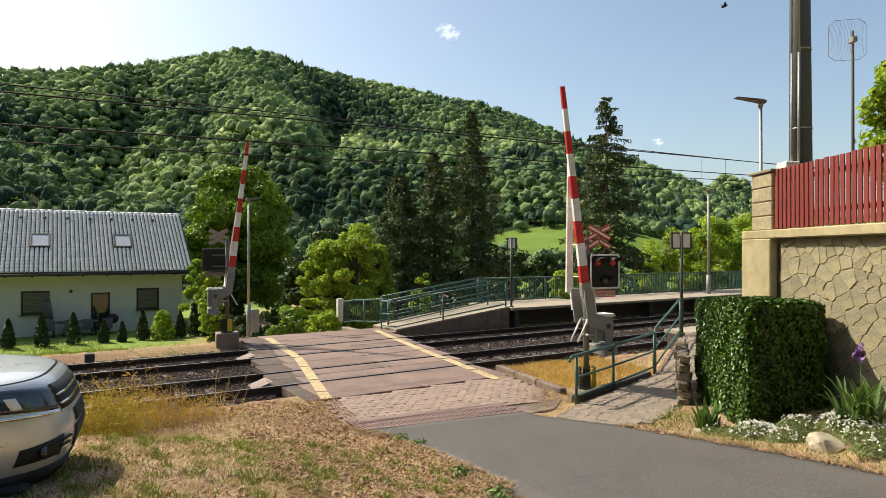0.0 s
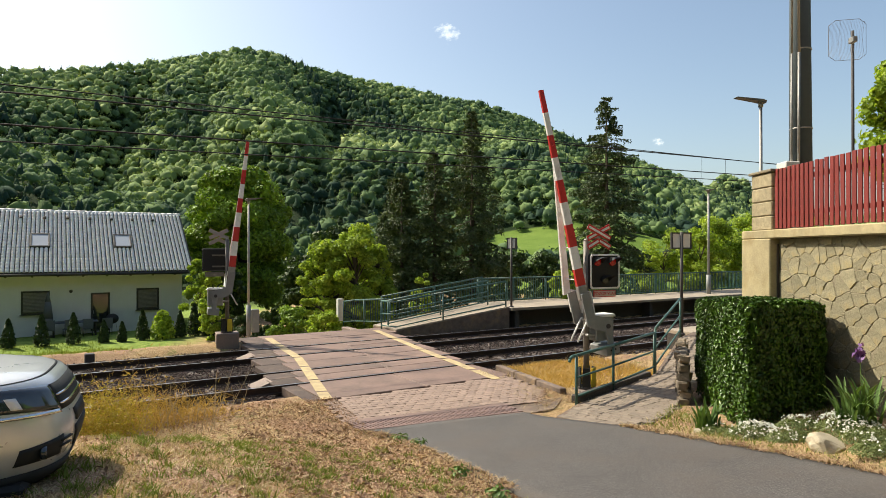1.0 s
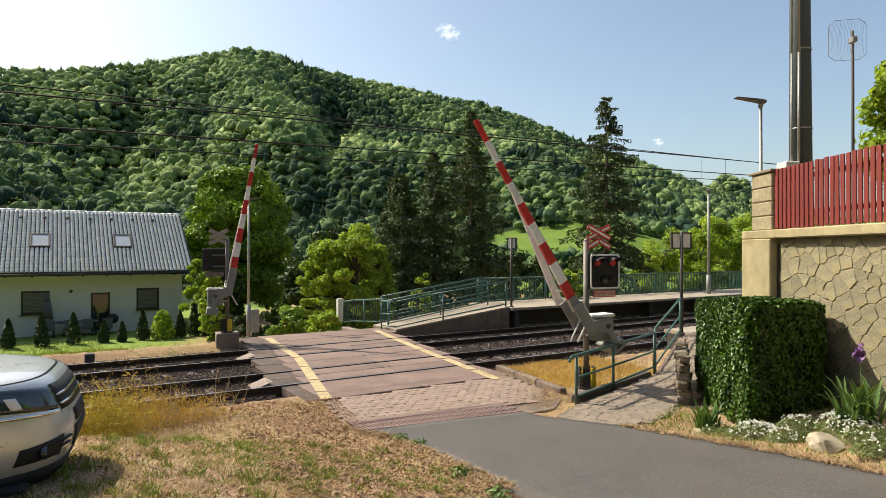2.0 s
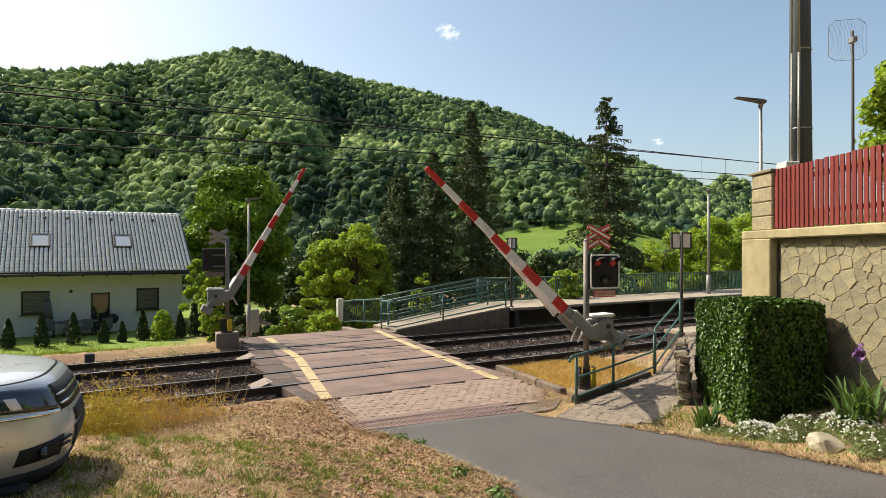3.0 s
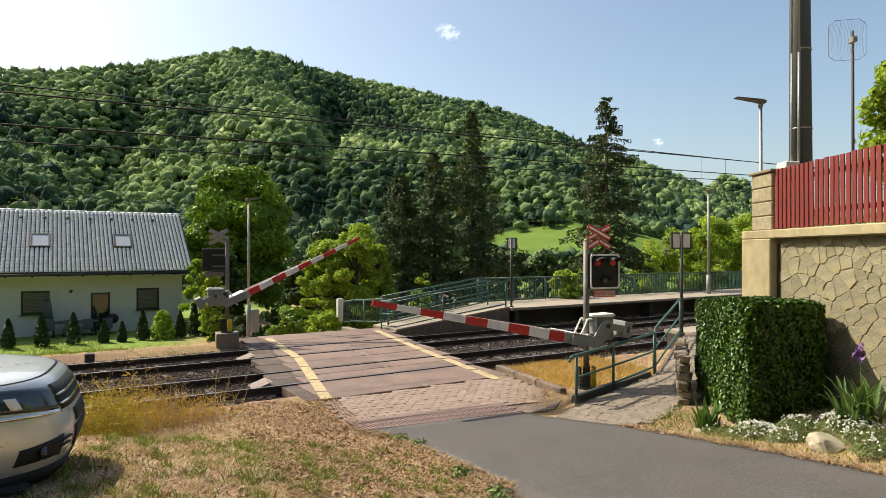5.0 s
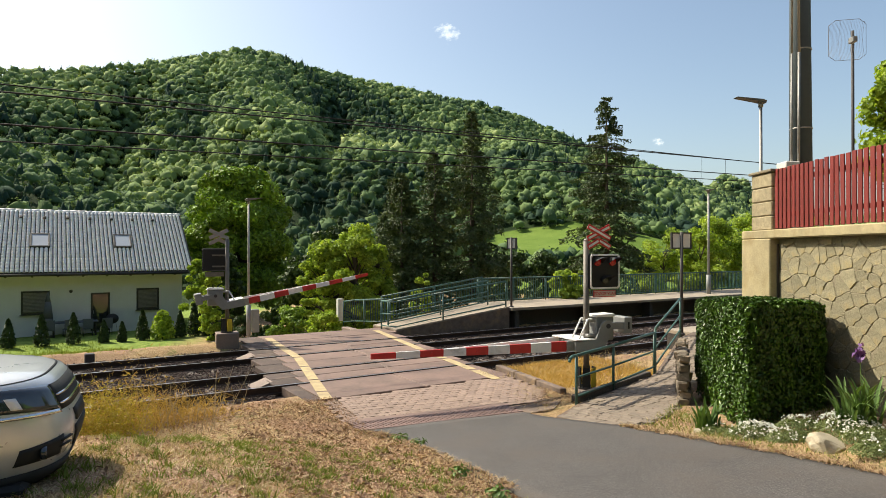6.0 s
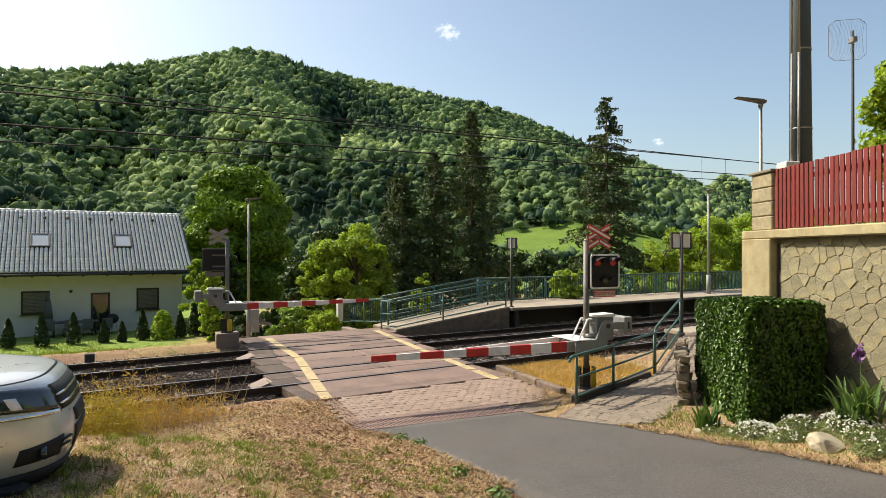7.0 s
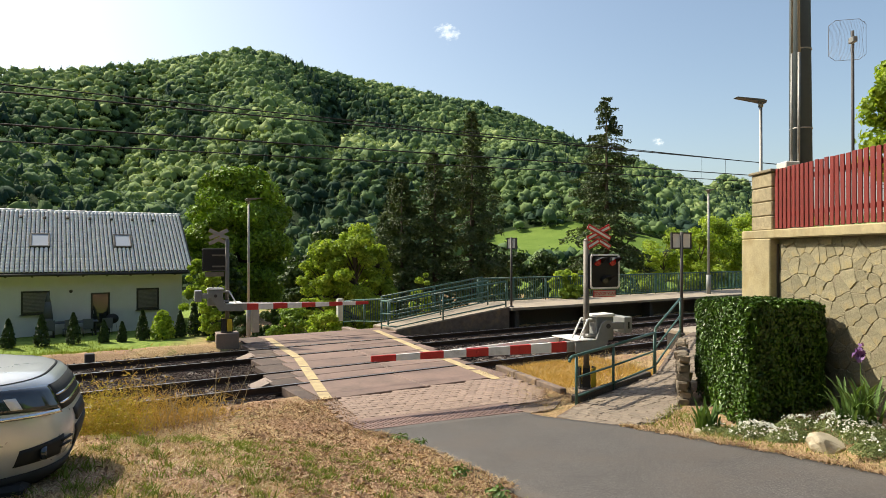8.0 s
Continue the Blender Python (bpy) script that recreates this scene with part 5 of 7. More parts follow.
def build_platforms():
    for name, corners, top, low, label in (
            ("platform", [(15.4, 20.05), (130, 20.05), (130, 22.2), (15.4, 22.2)], 0.65, -1.4, "concrete station platform with a pale edge"),
            ("near_platform", [(15.5, 8.2), (120, 8.2), (120, 12.15), (15.5, 12.15)], 0.56, -0.4, "low paved station platform on the road side")):
        root = thing(name, Matrix(), label, "platform", kind="structure")
        bm = bmesh.new()
        slab(bm, [rail_xy(*c) for c in corners], top - 0.1, top - 0.1 - low, 0)
        part("platform_base", bm, M["dark_wall"], root)
        bm = bmesh.new()
        n0, n1 = corners[0][1] - (0.62 if name == "platform" else 0), corners[2][1]
        slab(bm, [rail_xy(15.3 if name == "platform" else 15.5, n0 - (0.12 if name == "platform" else 0)), rail_xy(120, n0 - (0.12 if name == "platform" else 0)), rail_xy(120, n1 + 0.1), rail_xy(15.3 if name == "platform" else 15.5, n1 + 0.1)], top, 0.1, 0.01)
        part("platform_deck", bm, M["deck"], root, "sandy concrete deck")
    bm = bmesh.new()
    slab(bm, [rail_xy(15.6, 11.0), rail_xy(60, 11.0), rail_xy(60, 11.18), rail_xy(15.6, 11.18)], 0.565, 0.003, 0)
    part("edge_line", bm, M["yellow"], bpy.data.objects["near_platform"], "yellow safety line")
    # brackets below the platform edge
    for i in range(14):
        bm = bmesh.new()
        x, y = rail_xy(15.7 + 4 * i, 19.7)
        box(bm, (0.22, 0.5, 0.75), (x, y, 0.17), RAIL_TURN, 0.02)
        part("edge_support", bm, M["dark_wall"], bpy.data.objects["platform"])
    # ramp
    ramp_root = thing("platform_ramp", Matrix(), "concrete ramp climbing to the platform", "ramp", kind="structure")
    bm = bmesh.new()
    top = [rp(10.4, 19.75, 0.03), rp(15.3, 19.45, 0.65), rp(15.3, 21.6, 0.65), rp(10.4, 21.6, 0.03)]
    a = [bm.verts.new(p) for p in top]
    b = [bm.verts.new((p[0], p[1], -0.5)) for p in top]
    bm.faces.new(a), bm.faces.new(b[::-1])
    for i in range(4):
        bm.faces.new((a[i], b[i], b[(i + 1) % 4], a[(i + 1) % 4]))
    bmesh.ops.recalc_face_normals(bm, faces=bm.faces)
    part("ramp_body", bm, M["kerb"], ramp_root, "stained dark concrete side")
    bm = bmesh.new()
    off = Vector((0, 0, 0.05))
    a = [bm.verts.new(Vector(p) + off) for p in top]
    b = [bm.verts.new(Vector(p) + Vector((0, 0, 0.004))) for p in top]
    bm.faces.new(a), bm.faces.new(b[::-1])
    for i in range(4):
        bm.faces.new((a[i], b[i], b[(i + 1) % 4], a[(i + 1) % 4]))
    bmesh.ops.recalc_face_normals(bm, faces=bm.faces)
    part("ramp_deck", bm, M["deck"], ramp_root)
    T = M["teal"]
    railing("ramp_railing", [rp(10.3, 20.7, 0.03), rp(10.45, 19.85, 0.05), rp(11.9, 19.8, 0.25), rp(15.2, 19.55, 0.68)], 1.02, (0.12, 0.55, 1.0), None, T, "teal tube railing along the ramp edge")
    railing("ramp_railing", [rp(10.6, 20.75, 0.05), rp(15.2, 20.75, 0.68)], 1.0, (0.15, 0.55, 1.0), None, T, "teal tube handrail in the middle of the ramp")
    railing("ramp_fence", [rp(10.8, 21.7, 0.05), rp(15.6, 21.7, 0.7)], 1.08, (0.1, 1.0), None, T, "teal baluster railing behind the ramp", 0.13)
    railing("platform_fence", [rp(15.6, 22.0, 0.65), rp(54, 22.0, 0.65)], 1.05, (0.08, 1.0), None, T, "long teal baluster fence behind the platform", 0.135)
    railing("roadside_fence", [rp(11.0, 25.9, -0.35), rp(11.0, 24.6, -0.2), rp(11.2, 21.8, 0.02)], 1.0, (0.1, 1.0), None, T, "teal baluster railing beside the road", 0.2)
    bm = bmesh.new()
    x, y = rail_xy(11.0, 26.3)
    box(bm, (0.26, 0.26, 1.0), (x, y, 0.25), RAIL_TURN, 0.02)
    tagged(part("gate_post", bm, M["white_stone"]), "pale concrete post at the end of the railing", "post")
    bm = bmesh.new()
    x, y = rail_xy(10.55, 23.9)
    box(bm, (0.3, 1.6, 0.26), (x, y, gz(x, y) + 0.08), RAIL_TURN, 0.02)
    tagged(part("kerb_block", bm, M["concrete"]), "pale concrete kerb block beside the road", "kerb")


build_platforms()


def build_path():
    L = [(1.95, 10.7, 0.03), (2.5, 11.62, 0.03), (4.85, 14.25, 0.07), (6.3, 16.6, 0.57), (7.2, 17.9, 0.57)]
    R = [(2.85, 9.62, 0.06), (3.7, 10.25, 0.04), (4.5, 11.6, 0.05), (5.5, 13.4, 0.10), (7.4, 15.7, 0.57), (8.4, 17.0, 0.57)]
    rows, cols = 30, 6
    a, b = resample(L, rows), resample(R, rows)
    t = np.linspace(0, 1, cols)
    top = (a[:, None] * (1 - t)[None, :, None] + b[:, None] * t[None, :, None])
    top[..., 2] = np.maximum(top[..., 2], ground_z(top[..., 0], top[..., 1]) + 0.006)
    n = rows * cols
    i, j = np.meshgrid(np.arange(rows - 1), np.arange(cols - 1), indexing="ij")
    f = np.stack([i * cols + j, i * cols + j + 1, (i + 1) * cols + j + 1, (i + 1) * cols + j], -1).reshape(-1, 4)
    flat = top.reshape(-1, 3)
    low = flat - np.array([0, 0, 0.5])
    rim = [(k, k + 1) for k in range(cols - 1)] + [(k * cols + cols - 1, (k + 1) * cols + cols - 1) for k in range(rows - 1)] + [((rows - 1) * cols + k + 1, (rows - 1) * cols + k) for k in range(cols - 1)] + [((k + 1) * cols, k * cols) for k in range(rows - 1)]
    ob = quads("footpath", np.concatenate([flat, low]), np.concatenate([f, np.array([(p, p + n, q + n, q) for p, q in rim])]), M["joint"])
    tagged(ob, "block-paved footpath climbing to the platform", "footpath", kind="structure")
    # blocks laid along the path
    da = np.linalg.norm(np.diff(top[:, 2], axis=0), axis=1).sum()
    bm = bmesh.new()
    box(bm, (0.192, 0.158, 0.05), (0, 0, 0), bevel=0.008)
    proto = None
    course, count = 0.168, 0
    q = 0.1
    while q < da and count < 299:
        k = q / da * (rows - 1)
        i0 = min(int(k), rows - 2)
        fr = k - i0
        l, r = a[i0] * (1 - fr) + a[i0 + 1] * fr, b[i0] * (1 - fr) + b[i0 + 1] * fr
        width = np.linalg.norm(r - l)
        m = int(width / 0.2)
        dirn = (r - l) / width
        for c in range(m):
            if count >= 299:
                break
            p = l + dirn * (0.2 * (c + 0.5) + (0.05 if int(q / course) % 2 else 0.0) + (width - m * 0.2) / 2)
            if proto is None:
                proto = part("paving_block", bm, M["path_paver"], ob)
                o = proto
            else:
                o = new("paving_block", proto.data)
                o.parent = ob
            slope = (b[i0 + 1] - b[i0] + a[i0 + 1] - a[i0])
            o.rotation_euler = (math.atan2(slope[2], np.hypot(slope[0], slope[1])), 0, math.atan2(dirn[1], dirn[0]))
            o.location = (p[0], p[1], max(p[2], gz(p[0], p[1]) + 0.006) - 0.008 + 0.004 * math.sin(count * 2.3))
            count += 1
        q += course
    T = M["teal"]
    railing("path_railing", [(2.5, 11.66, 0.0), (3.5, 12.78, 0.02), (4.85, 14.28, 0.08)], 0.93, (0.17, 0.55, 1.0), (0, 1.5, 3.52), T, "teal steel tube railing beside the footpath", radius=0.028)
    railing("path_railing", [(4.9, 14.36, 0.08), (6.45, 16.9, 0.58)], 1.02, (0.17, 0.55, 1.0), None, T, "teal steel tube railing climbing with the footpath", radius=0.028)
    bm = bmesh.new()
    tip = [Vector((2.5, 11.66, 0.93)), Vector((2.40, 11.55, 0.925)), Vector((2.34, 11.48, 0.89)), Vector((2.335, 11.475, 0.83))]
    for p, q in zip(tip, tip[1:]):
        rod(bm, p, q, 0.031, None, 8)
    part("handrail_end", bm, T, bpy.data.objects["path_railing"], "bent end of the handrail")
    bm = bmesh.new()
    d = math.atan2(14.2 - 11.8, 4.75 - 2.55)
    box(bm, (3.2, 0.16, 0.26), (3.58, 12.98, 0.02), Matrix.Rotation(d, 3, "Z"), 0.015)
    tagged(part("kerb_beam", bm, M["dark_wall"]), "dark concrete beam under the path railing", "kerb")
    # kerb of the crossing's edge
    for k in range(3):
        bm = bmesh.new()
        x, y = road_xy(7.0, 11.1 + k * 0.95)
        box(bm, (0.16, 0.93, 0.22), (x, y, 0.02), ROAD_TURN, 0.02)
        tagged(part("kerb_stone", bm, M["kerb"]), "worn concrete kerb stone beside the crossing", "kerb", "crossing kerb stones")
    # dry stone edge of the flower bed
    rng = random.Random(8)
    root = thing("bed_edging", Matrix(), "low rough stone edging of the flower bed", "stone edging", kind="structure")
    for row in range(6):
        y = 11.25 + rng.uniform(0, 0.12)
        while y < 13.4:
            ln = rng.uniform(0.10, 0.26)
            h = rng.uniform(0.13, 0.19)
            bm = bmesh.new()
            box(bm, (rng.uniform(0.16, 0.24), ln * 0.98, h), (0, 0, 0), bevel=0.025)
            for v in bm.verts:
                v.co *= rng.uniform(0.76, 1.16)
            st = part("stone", bm, M["edging"], root)
            st.location = (4.36 + 0.36 * (y + ln / 2 - 11.25) + rng.uniform(-0.03, 0.03), y + ln / 2, 0.10 + row * 0.16 + rng.uniform(-0.015, 0.015))
            st.rotation_euler = (rng.uniform(-0.12, 0.12), rng.uniform(-0.12, 0.12), -0.35 + rng.uniform(-0.2, 0.2))
            y += ln


build_path()


def build_approach_paving():
    """Interlocking blocks between the slabs and the drain."""
    bm = bmesh.new()
    slab(bm, [road_xy(2.45, 10.05), road_xy(6.0, 10.05), road_xy(7.0, 11.0), road_xy(7.0, 12.75), road_xy(2.35, 11.92)], -0.012, 0.1, 0)
    root = tagged(part("block_paving", bm, M["joint"]), "interlocking concrete block paving before the crossing", "paving", kind="structure")
    hw, hh, waist = 0.0985, 0.080, 0.02
    out = [(-hw, -hh), (-hw * 0.35, -hh + waist), (hw * 0.35, -hh + waist), (hw, -hh), (hw - waist * 0.6, 0), (hw, hh), (hw * 0.35, hh + waist), (-hw * 0.35, hh + waist), (-hw, hh), (-hw - waist * 0.6, 0)]
    bm = bmesh.new()
    a = [bm.verts.new((x * 0.94, y * 0.94, 0.0)) for x, y in out]
    c = [bm.verts.new((x, y, -0.008)) for x, y in out]
    b = [bm.verts.new((x, y, -0.05)) for x, y in out]
    bm.faces.new(a)
    for i in range(10):
        j = (i + 1) % 10
        bm.faces.new((a[i], c[i], c[j], a[j]))
        bm.faces.new((c[i], b[i], b[j], c[j]))
    bmesh.ops.recalc_face_normals(bm, faces=bm.faces)
    proto = part("paving_block", bm, M["paver"], root)
    count = 0
    r = random.Random(2)
    row = 0
    v = 10.36
    while v < 12.9:
        w = 2.5 + (0.1 if row % 2 else 0)
        while w < 6.85:
            n_here = -0.1685 * w + 0.9857 * v
            if n_here < 11.33 and w < 6.0 + (v - 10.05) and count < 299:
                o = proto if count == 0 else new("paving_block", proto.data)
                o.parent = root
                o.location = (*road_xy(w, v), 0.012 + r.uniform(-0.003, 0.003))
                o.rotation_euler = (r.uniform(-0.012, 0.012), r.uniform(-0.012, 0.012), WA)
                count += 1
            w += 0.2005
        v += 0.1625
        row += 1
    bm = bmesh.new()
    slab(bm, [road_xy(5.53, 9.60), road_xy(6.2, 9.72), road_xy(7.0, 10.55), road_xy(7.0, 11.0), road_xy(6.0, 10.06), road_xy(5.53, 10.06)], 0.012, 0.12, 0)
    part("apron_slab", bm, M["kerb"], root, "worn concrete apron strewn with straw")
    # drain
    drain = thing("drain_channel", Matrix.Translation((*road_xy(2.52, 9.90), 0.020)) @ Matrix.Rotation(WA + radians(1.5), 4, "Z"), "rusty cast iron slotted drain across the road", "drain")
    for y, wd in ((-0.245, 0.05), (0.245, 0.05), (0.0, 0.045)):
        bm = bmesh.new()
        box(bm, (3.05, wd, 0.03), (1.5, y, 0), bevel=0.004)
        part("drain_frame", bm, M["iron"], drain)
    for y, wd in ((-0.36, 0.17), (0.355, 0.16)):
        for k in range(3):
            bm = bmesh.new()
            box(bm, (0.995, wd, 0.06), (0.5 + k, y, -0.022), bevel=0.008)
            part("drain_surround", bm, M["slab"], drain, "worn concrete surround")
    bm = bmesh.new()
    box(bm, (3.05, 0.5, 0.02), (1.5, 0, -0.07))
    part("drain_floor", bm, M["black"], drain)
    bm = bmesh.new()
    box(bm, (0.042, 0.205, 0.025), (0, 0, 0), Matrix.Rotation(0.3, 3, "Z"))
    first = part("grate_bar", bm, M["iron"], drain)
    for k in range(44):
        for y in (-0.121, 0.121):
            o = first if k == 0 and y < 0 else new("grate_bar", first.data)
            o.parent, o.location = drain, (0.04 + k * 0.068, y, 0)


build_approach_paving()


# ---- poles, lamps, signs, wires ----
def lamp_post(x, y, z, h, arm, label, r=0.055, sleeve=0.0):
    root = thing("street_lamp", Matrix.Translation((x, y, z)), label, "street lamp", "platform lamps")
    bm = bmesh.new()
    rod(bm, (0, 0, -0.2), (0, 0, h), r, r * 0.7, 12)
    part("pole", bm, M["galv"], root)
    if sleeve:
        bm = bmesh.new()
        rod(bm, (0, 0, -0.1), (0, 0, sleeve), r * 1.7, r * 1.7, 12)
        part("sleeve", bm, M["grey"], root)
    bm = bmesh.new()
    rod(bm, (0, 0, h - 0.16), (0, 0, h - 0.02), r * 1.15, r * 1.15, 12)
    part("collar", bm, M["galv"], root)
    head = bmesh.new()
    ln, ang = arm
    vs = prism(head, [(0.10, -0.06), (0.12, 0.02), (0.02, 0.05), (-ln, 0.03), (-ln, 0.012), (-0.12, -0.03)], -0.11, 0.11, 0.006)
    bmesh.ops.transform(head, matrix=Matrix.Translation((0, 0, h)) @ Matrix.Rotation(ang, 4, "Z") @ Matrix.Rotation(radians(6), 4, "Y"), verts=head.verts)
    part("lamp_head", head, M["dark_galv"], root)
    return root


lamp_post(8.75, 17.1, 0.56, 6.45, (0.72, 0.05), "grey platform lamp with a flat head")
lamp_post(14.1, 33.0, 0.65, 5.5, (0.55, math.pi + 0.5), "slim white platform lamp with a flat head", 0.07, 1.0)
lamp_post(-7.16, 22.9, -0.1, 4.9, (0.5, math.pi + 0.6), "slim pale lamp post by the crossing", 0.05, 1.0)
bm = bmesh.new()
box(bm, (0.26, 0.22, 0.85), (-6.95, 23.0, 0.32), RAIL_TURN, 0.02)
tagged(part("cable_cabinet", bm, M["grey"]), "small grey cable cabinet beside the lamp post", "cabinet")


def board_sign(x, y, z, h, w, bh, turn, label):
    root = thing("platform_sign", Matrix.Translation((x, y, z)) @ Matrix.Rotation(turn, 4, "Z"), label, "sign", "platform signs")
    bm = bmesh.new()
    rod(bm, (0, 0, -0.1), (0, 0, h), 0.045, 0.04, 10)
    rod(bm, (0, 0, 0), (0, 0, 0.06), 0.11, 0.06, 10)
    part("post", bm, M["dark_post"], root)
    bm = bmesh.new()
    box(bm, (w, 0.1, bh), (0, 0.07, h - bh / 2 - 0.03), bevel=0.01)
    part("sign_box", bm, M["sign"], root, "white lit board")
    for sx in (-w / 2, w / 2):
        bm = bmesh.new()
        box(bm, (0.04, 0.13, bh + 0.04), (sx, 0.07, h - bh / 2 - 0.03))
        part("frame", bm, M["dark_post"], root)
    for sz in (0, bh):
        bm = bmesh.new()
        box(bm, (w - 0.04, 0.13, 0.035), (0, 0.07, h - sz - 0.03))
        part("frame", bm, M["dark_post"], root)
    return root


board_sign(6.62, 17.25, 0.57, 2.85, 0.5, 0.42, radians(-8), "white platform board on a dark post")
board_sign(2.75, 25.0, 0.65, 2.8, 0.36, 0.42, radians(-30), "narrow white platform board on a dark post")


def build_pole():
    root = thing("utility_pole", Matrix.Translation((7.72, 13.4, 2.9)), "tall round concrete pole with conduits", "pole")
    bm = bmesh.new()
    rod(bm, (0, 0, 0), (-0.02, 0, 9.5), 0.235, 0.175, 28)
    part("pole_shaft", bm, M["pole"], root)
    for dx, dy, r, x1 in ((-0.30, -0.16, 0.022, -0.215), (-0.19, -0.24, 0.028, -0.17)):
        bm = bmesh.new()
        rod(bm, (dx, dy, 1.2), (dx + 0.02, dy, 4.2), r, r, 8)
        rod(bm, (dx + 0.02, dy, 4.2), (x1, -0.12, 9.4), r, r, 8)
        part("conduit", bm, M["galv"], root, "white cable conduit")
    for z in (2.6, 4.3, 6.5):
        bm = bmesh.new()
        r = 0.235 - 0.0063 * z
        rod(bm, (0, 0, z), (0, 0, z + 0.03), r + 0.006, r + 0.006, 28)
        part("band", bm, M["galv"], root)
    bm = bmesh.new()
    box(bm, (0.30, 0.40, 1.98), (7.36, 13.25, 3.79), bevel=0.02)
    tagged(part("concrete_block", bm, M["white_stone"]), "pale concrete footing block beside the pole", "footing")
    # grid antenna on its mast
    ant = thing("antenna", Matrix.Translation((8.25, 12.5, 2.9)), "grid dish antenna on a slim dark mast", "antenna")
    bm = bmesh.new()
    rod(bm, (0, 0, 0), (0, 0, 4.42), 0.028, 0.028, 8)
    part("mast", bm, M["dark_post"], ant)
    zc, w, h = 4.16, 0.33, 0.40
    turn = Matrix.Translation((-0.23, -0.12, zc)) @ Matrix.Rotation(radians(-14), 4, "Z")
    bm = bmesh.new()

    def bow(x, z):
        return turn @ Vector((x, -0.22 * (x * x + z * z) / 0.14 * 0.5 + 0.05, z))
    edge = [(-w, -h + 0.1), (-w + 0.12, -h), (w - 0.12, -h), (w, -h + 0.1), (w, h - 0.1), (w - 0.12, h), (-w + 0.12, h), (-w, h - 0.1)]
    for p, q in zip(edge, edge[1:] + edge[:1]):
        rod(bm, bow(*p), bow(*q), 0.004, None, 5)
    part("rim", bm, M["dark_galv"], ant)
    for k in range(25):
        x = -w + 0.03 + k * (2 * w - 0.06) / 24
        bm = bmesh.new()
        hh = h if abs(x) < w - 0.12 else h - 0.05
        thick = 0.0026 if k % 8 == 0 else 0.0012
        zs = [-hh, -hh / 2, 0, hh / 2, hh]
        for p, q in zip(zs, zs[1:]):
            rod(bm, bow(x, p), bow(x, q), thick, None, 4)
        part("grid_wire", bm, M["dark_galv"], ant)
    bm = bmesh.new()
    box(bm, (0.09, 0.16, 0.11), (-0.14, -0.22, zc), bevel=0.01)
    part("feed", bm, M["grey"], ant)
    bm = bmesh.new()
    rod(bm, (0, 0, zc), (-0.14, -0.15, zc), 0.018)
    part("clamp", bm, M["galv"], ant)
    # garden level behind the wall
    bm = bmesh.new()
    slab(bm, [(6.95, 12.9), (30, 12.9), (30, 5.0), (6.95, 8.0)], 3.12, 3.6, 0)
    tagged(part("garden_terrace", bm, M["ground"]), "raised garden ground held by the wall", "terrace", kind="structure")


build_pole()


def wire(name, n, z0, slope, label):
    cu = bmesh.new()
    rod(cu, (*rail_xy(-40, n), z0 - slope * 39), (*rail_xy(116, n), z0 + slope * 117), 0.016, None, 6)
    return tagged(part(name, cu, M["wire"]), label, "overhead wire", "overhead wires")


wire("contact_wire", 13.84, 5.19, 0.0255, "taut black overhead contact wire")
wire("messenger_wire", 13.75, 5.76, 0.0225, "black overhead messenger wire")
wire("contact_wire", 17.55, 5.42, 0.0290, "taut black overhead contact wire")
wire("messenger_wire", 17.55, 6.74, 0.0165, "black overhead messenger wire")
for s, n, za, zb in ((20.9, 13.8, 5.75, 6.25), (24.8, 17.55, 6.17, 7.16), (3.0, 17.55, 5.54, 6.8)):
    bm = bmesh.new()
    x, y = rail_xy(s, n)
    rod(bm, (x, y, za), (x, y, zb), 0.006, None, 5)
    tagged(part("dropper_wire", bm, M["wire"]), "thin vertical dropper between the overhead wires", "overhead wire", "dropper wires")


def build_bird():
    bird = thing("bird", Matrix.Translation((13.6, 30.0, 14.75)), "small dark bird in flight", "bird")
    bm = bmesh.new()
    bmesh.ops.create_icosphere(bm, subdivisions=2, radius=0.09, matrix=Matrix.Rotation(-0.35, 4, "Y") @ Matrix.Diagonal((2.0, 0.8, 0.75, 1)))
    part("body", bm, M["black"], bird)
    for sy in (-1, 1):
        bm = bmesh.new()
        prism(bm, [(-0.06, 0), (0.07, 0.01), (-0.02, 0.2), (-0.1, 0.22)], -0.006, 0.006)
        wg = part("wing", bm, M["black"], bird)
        wg.rotation_euler = (sy * -0.9, 0, 0.2)
    return bird


bird_root = build_bird()


bm = bmesh.new()
box(bm, (0.24, 0.22, 0.3), (-9.63, 16.95, -0.05), RAIL_TURN, 0.02)
tagged(part("trackside_box", bm, M["dark_post"]), "small dark trackside box beside the rail", "trackside box")


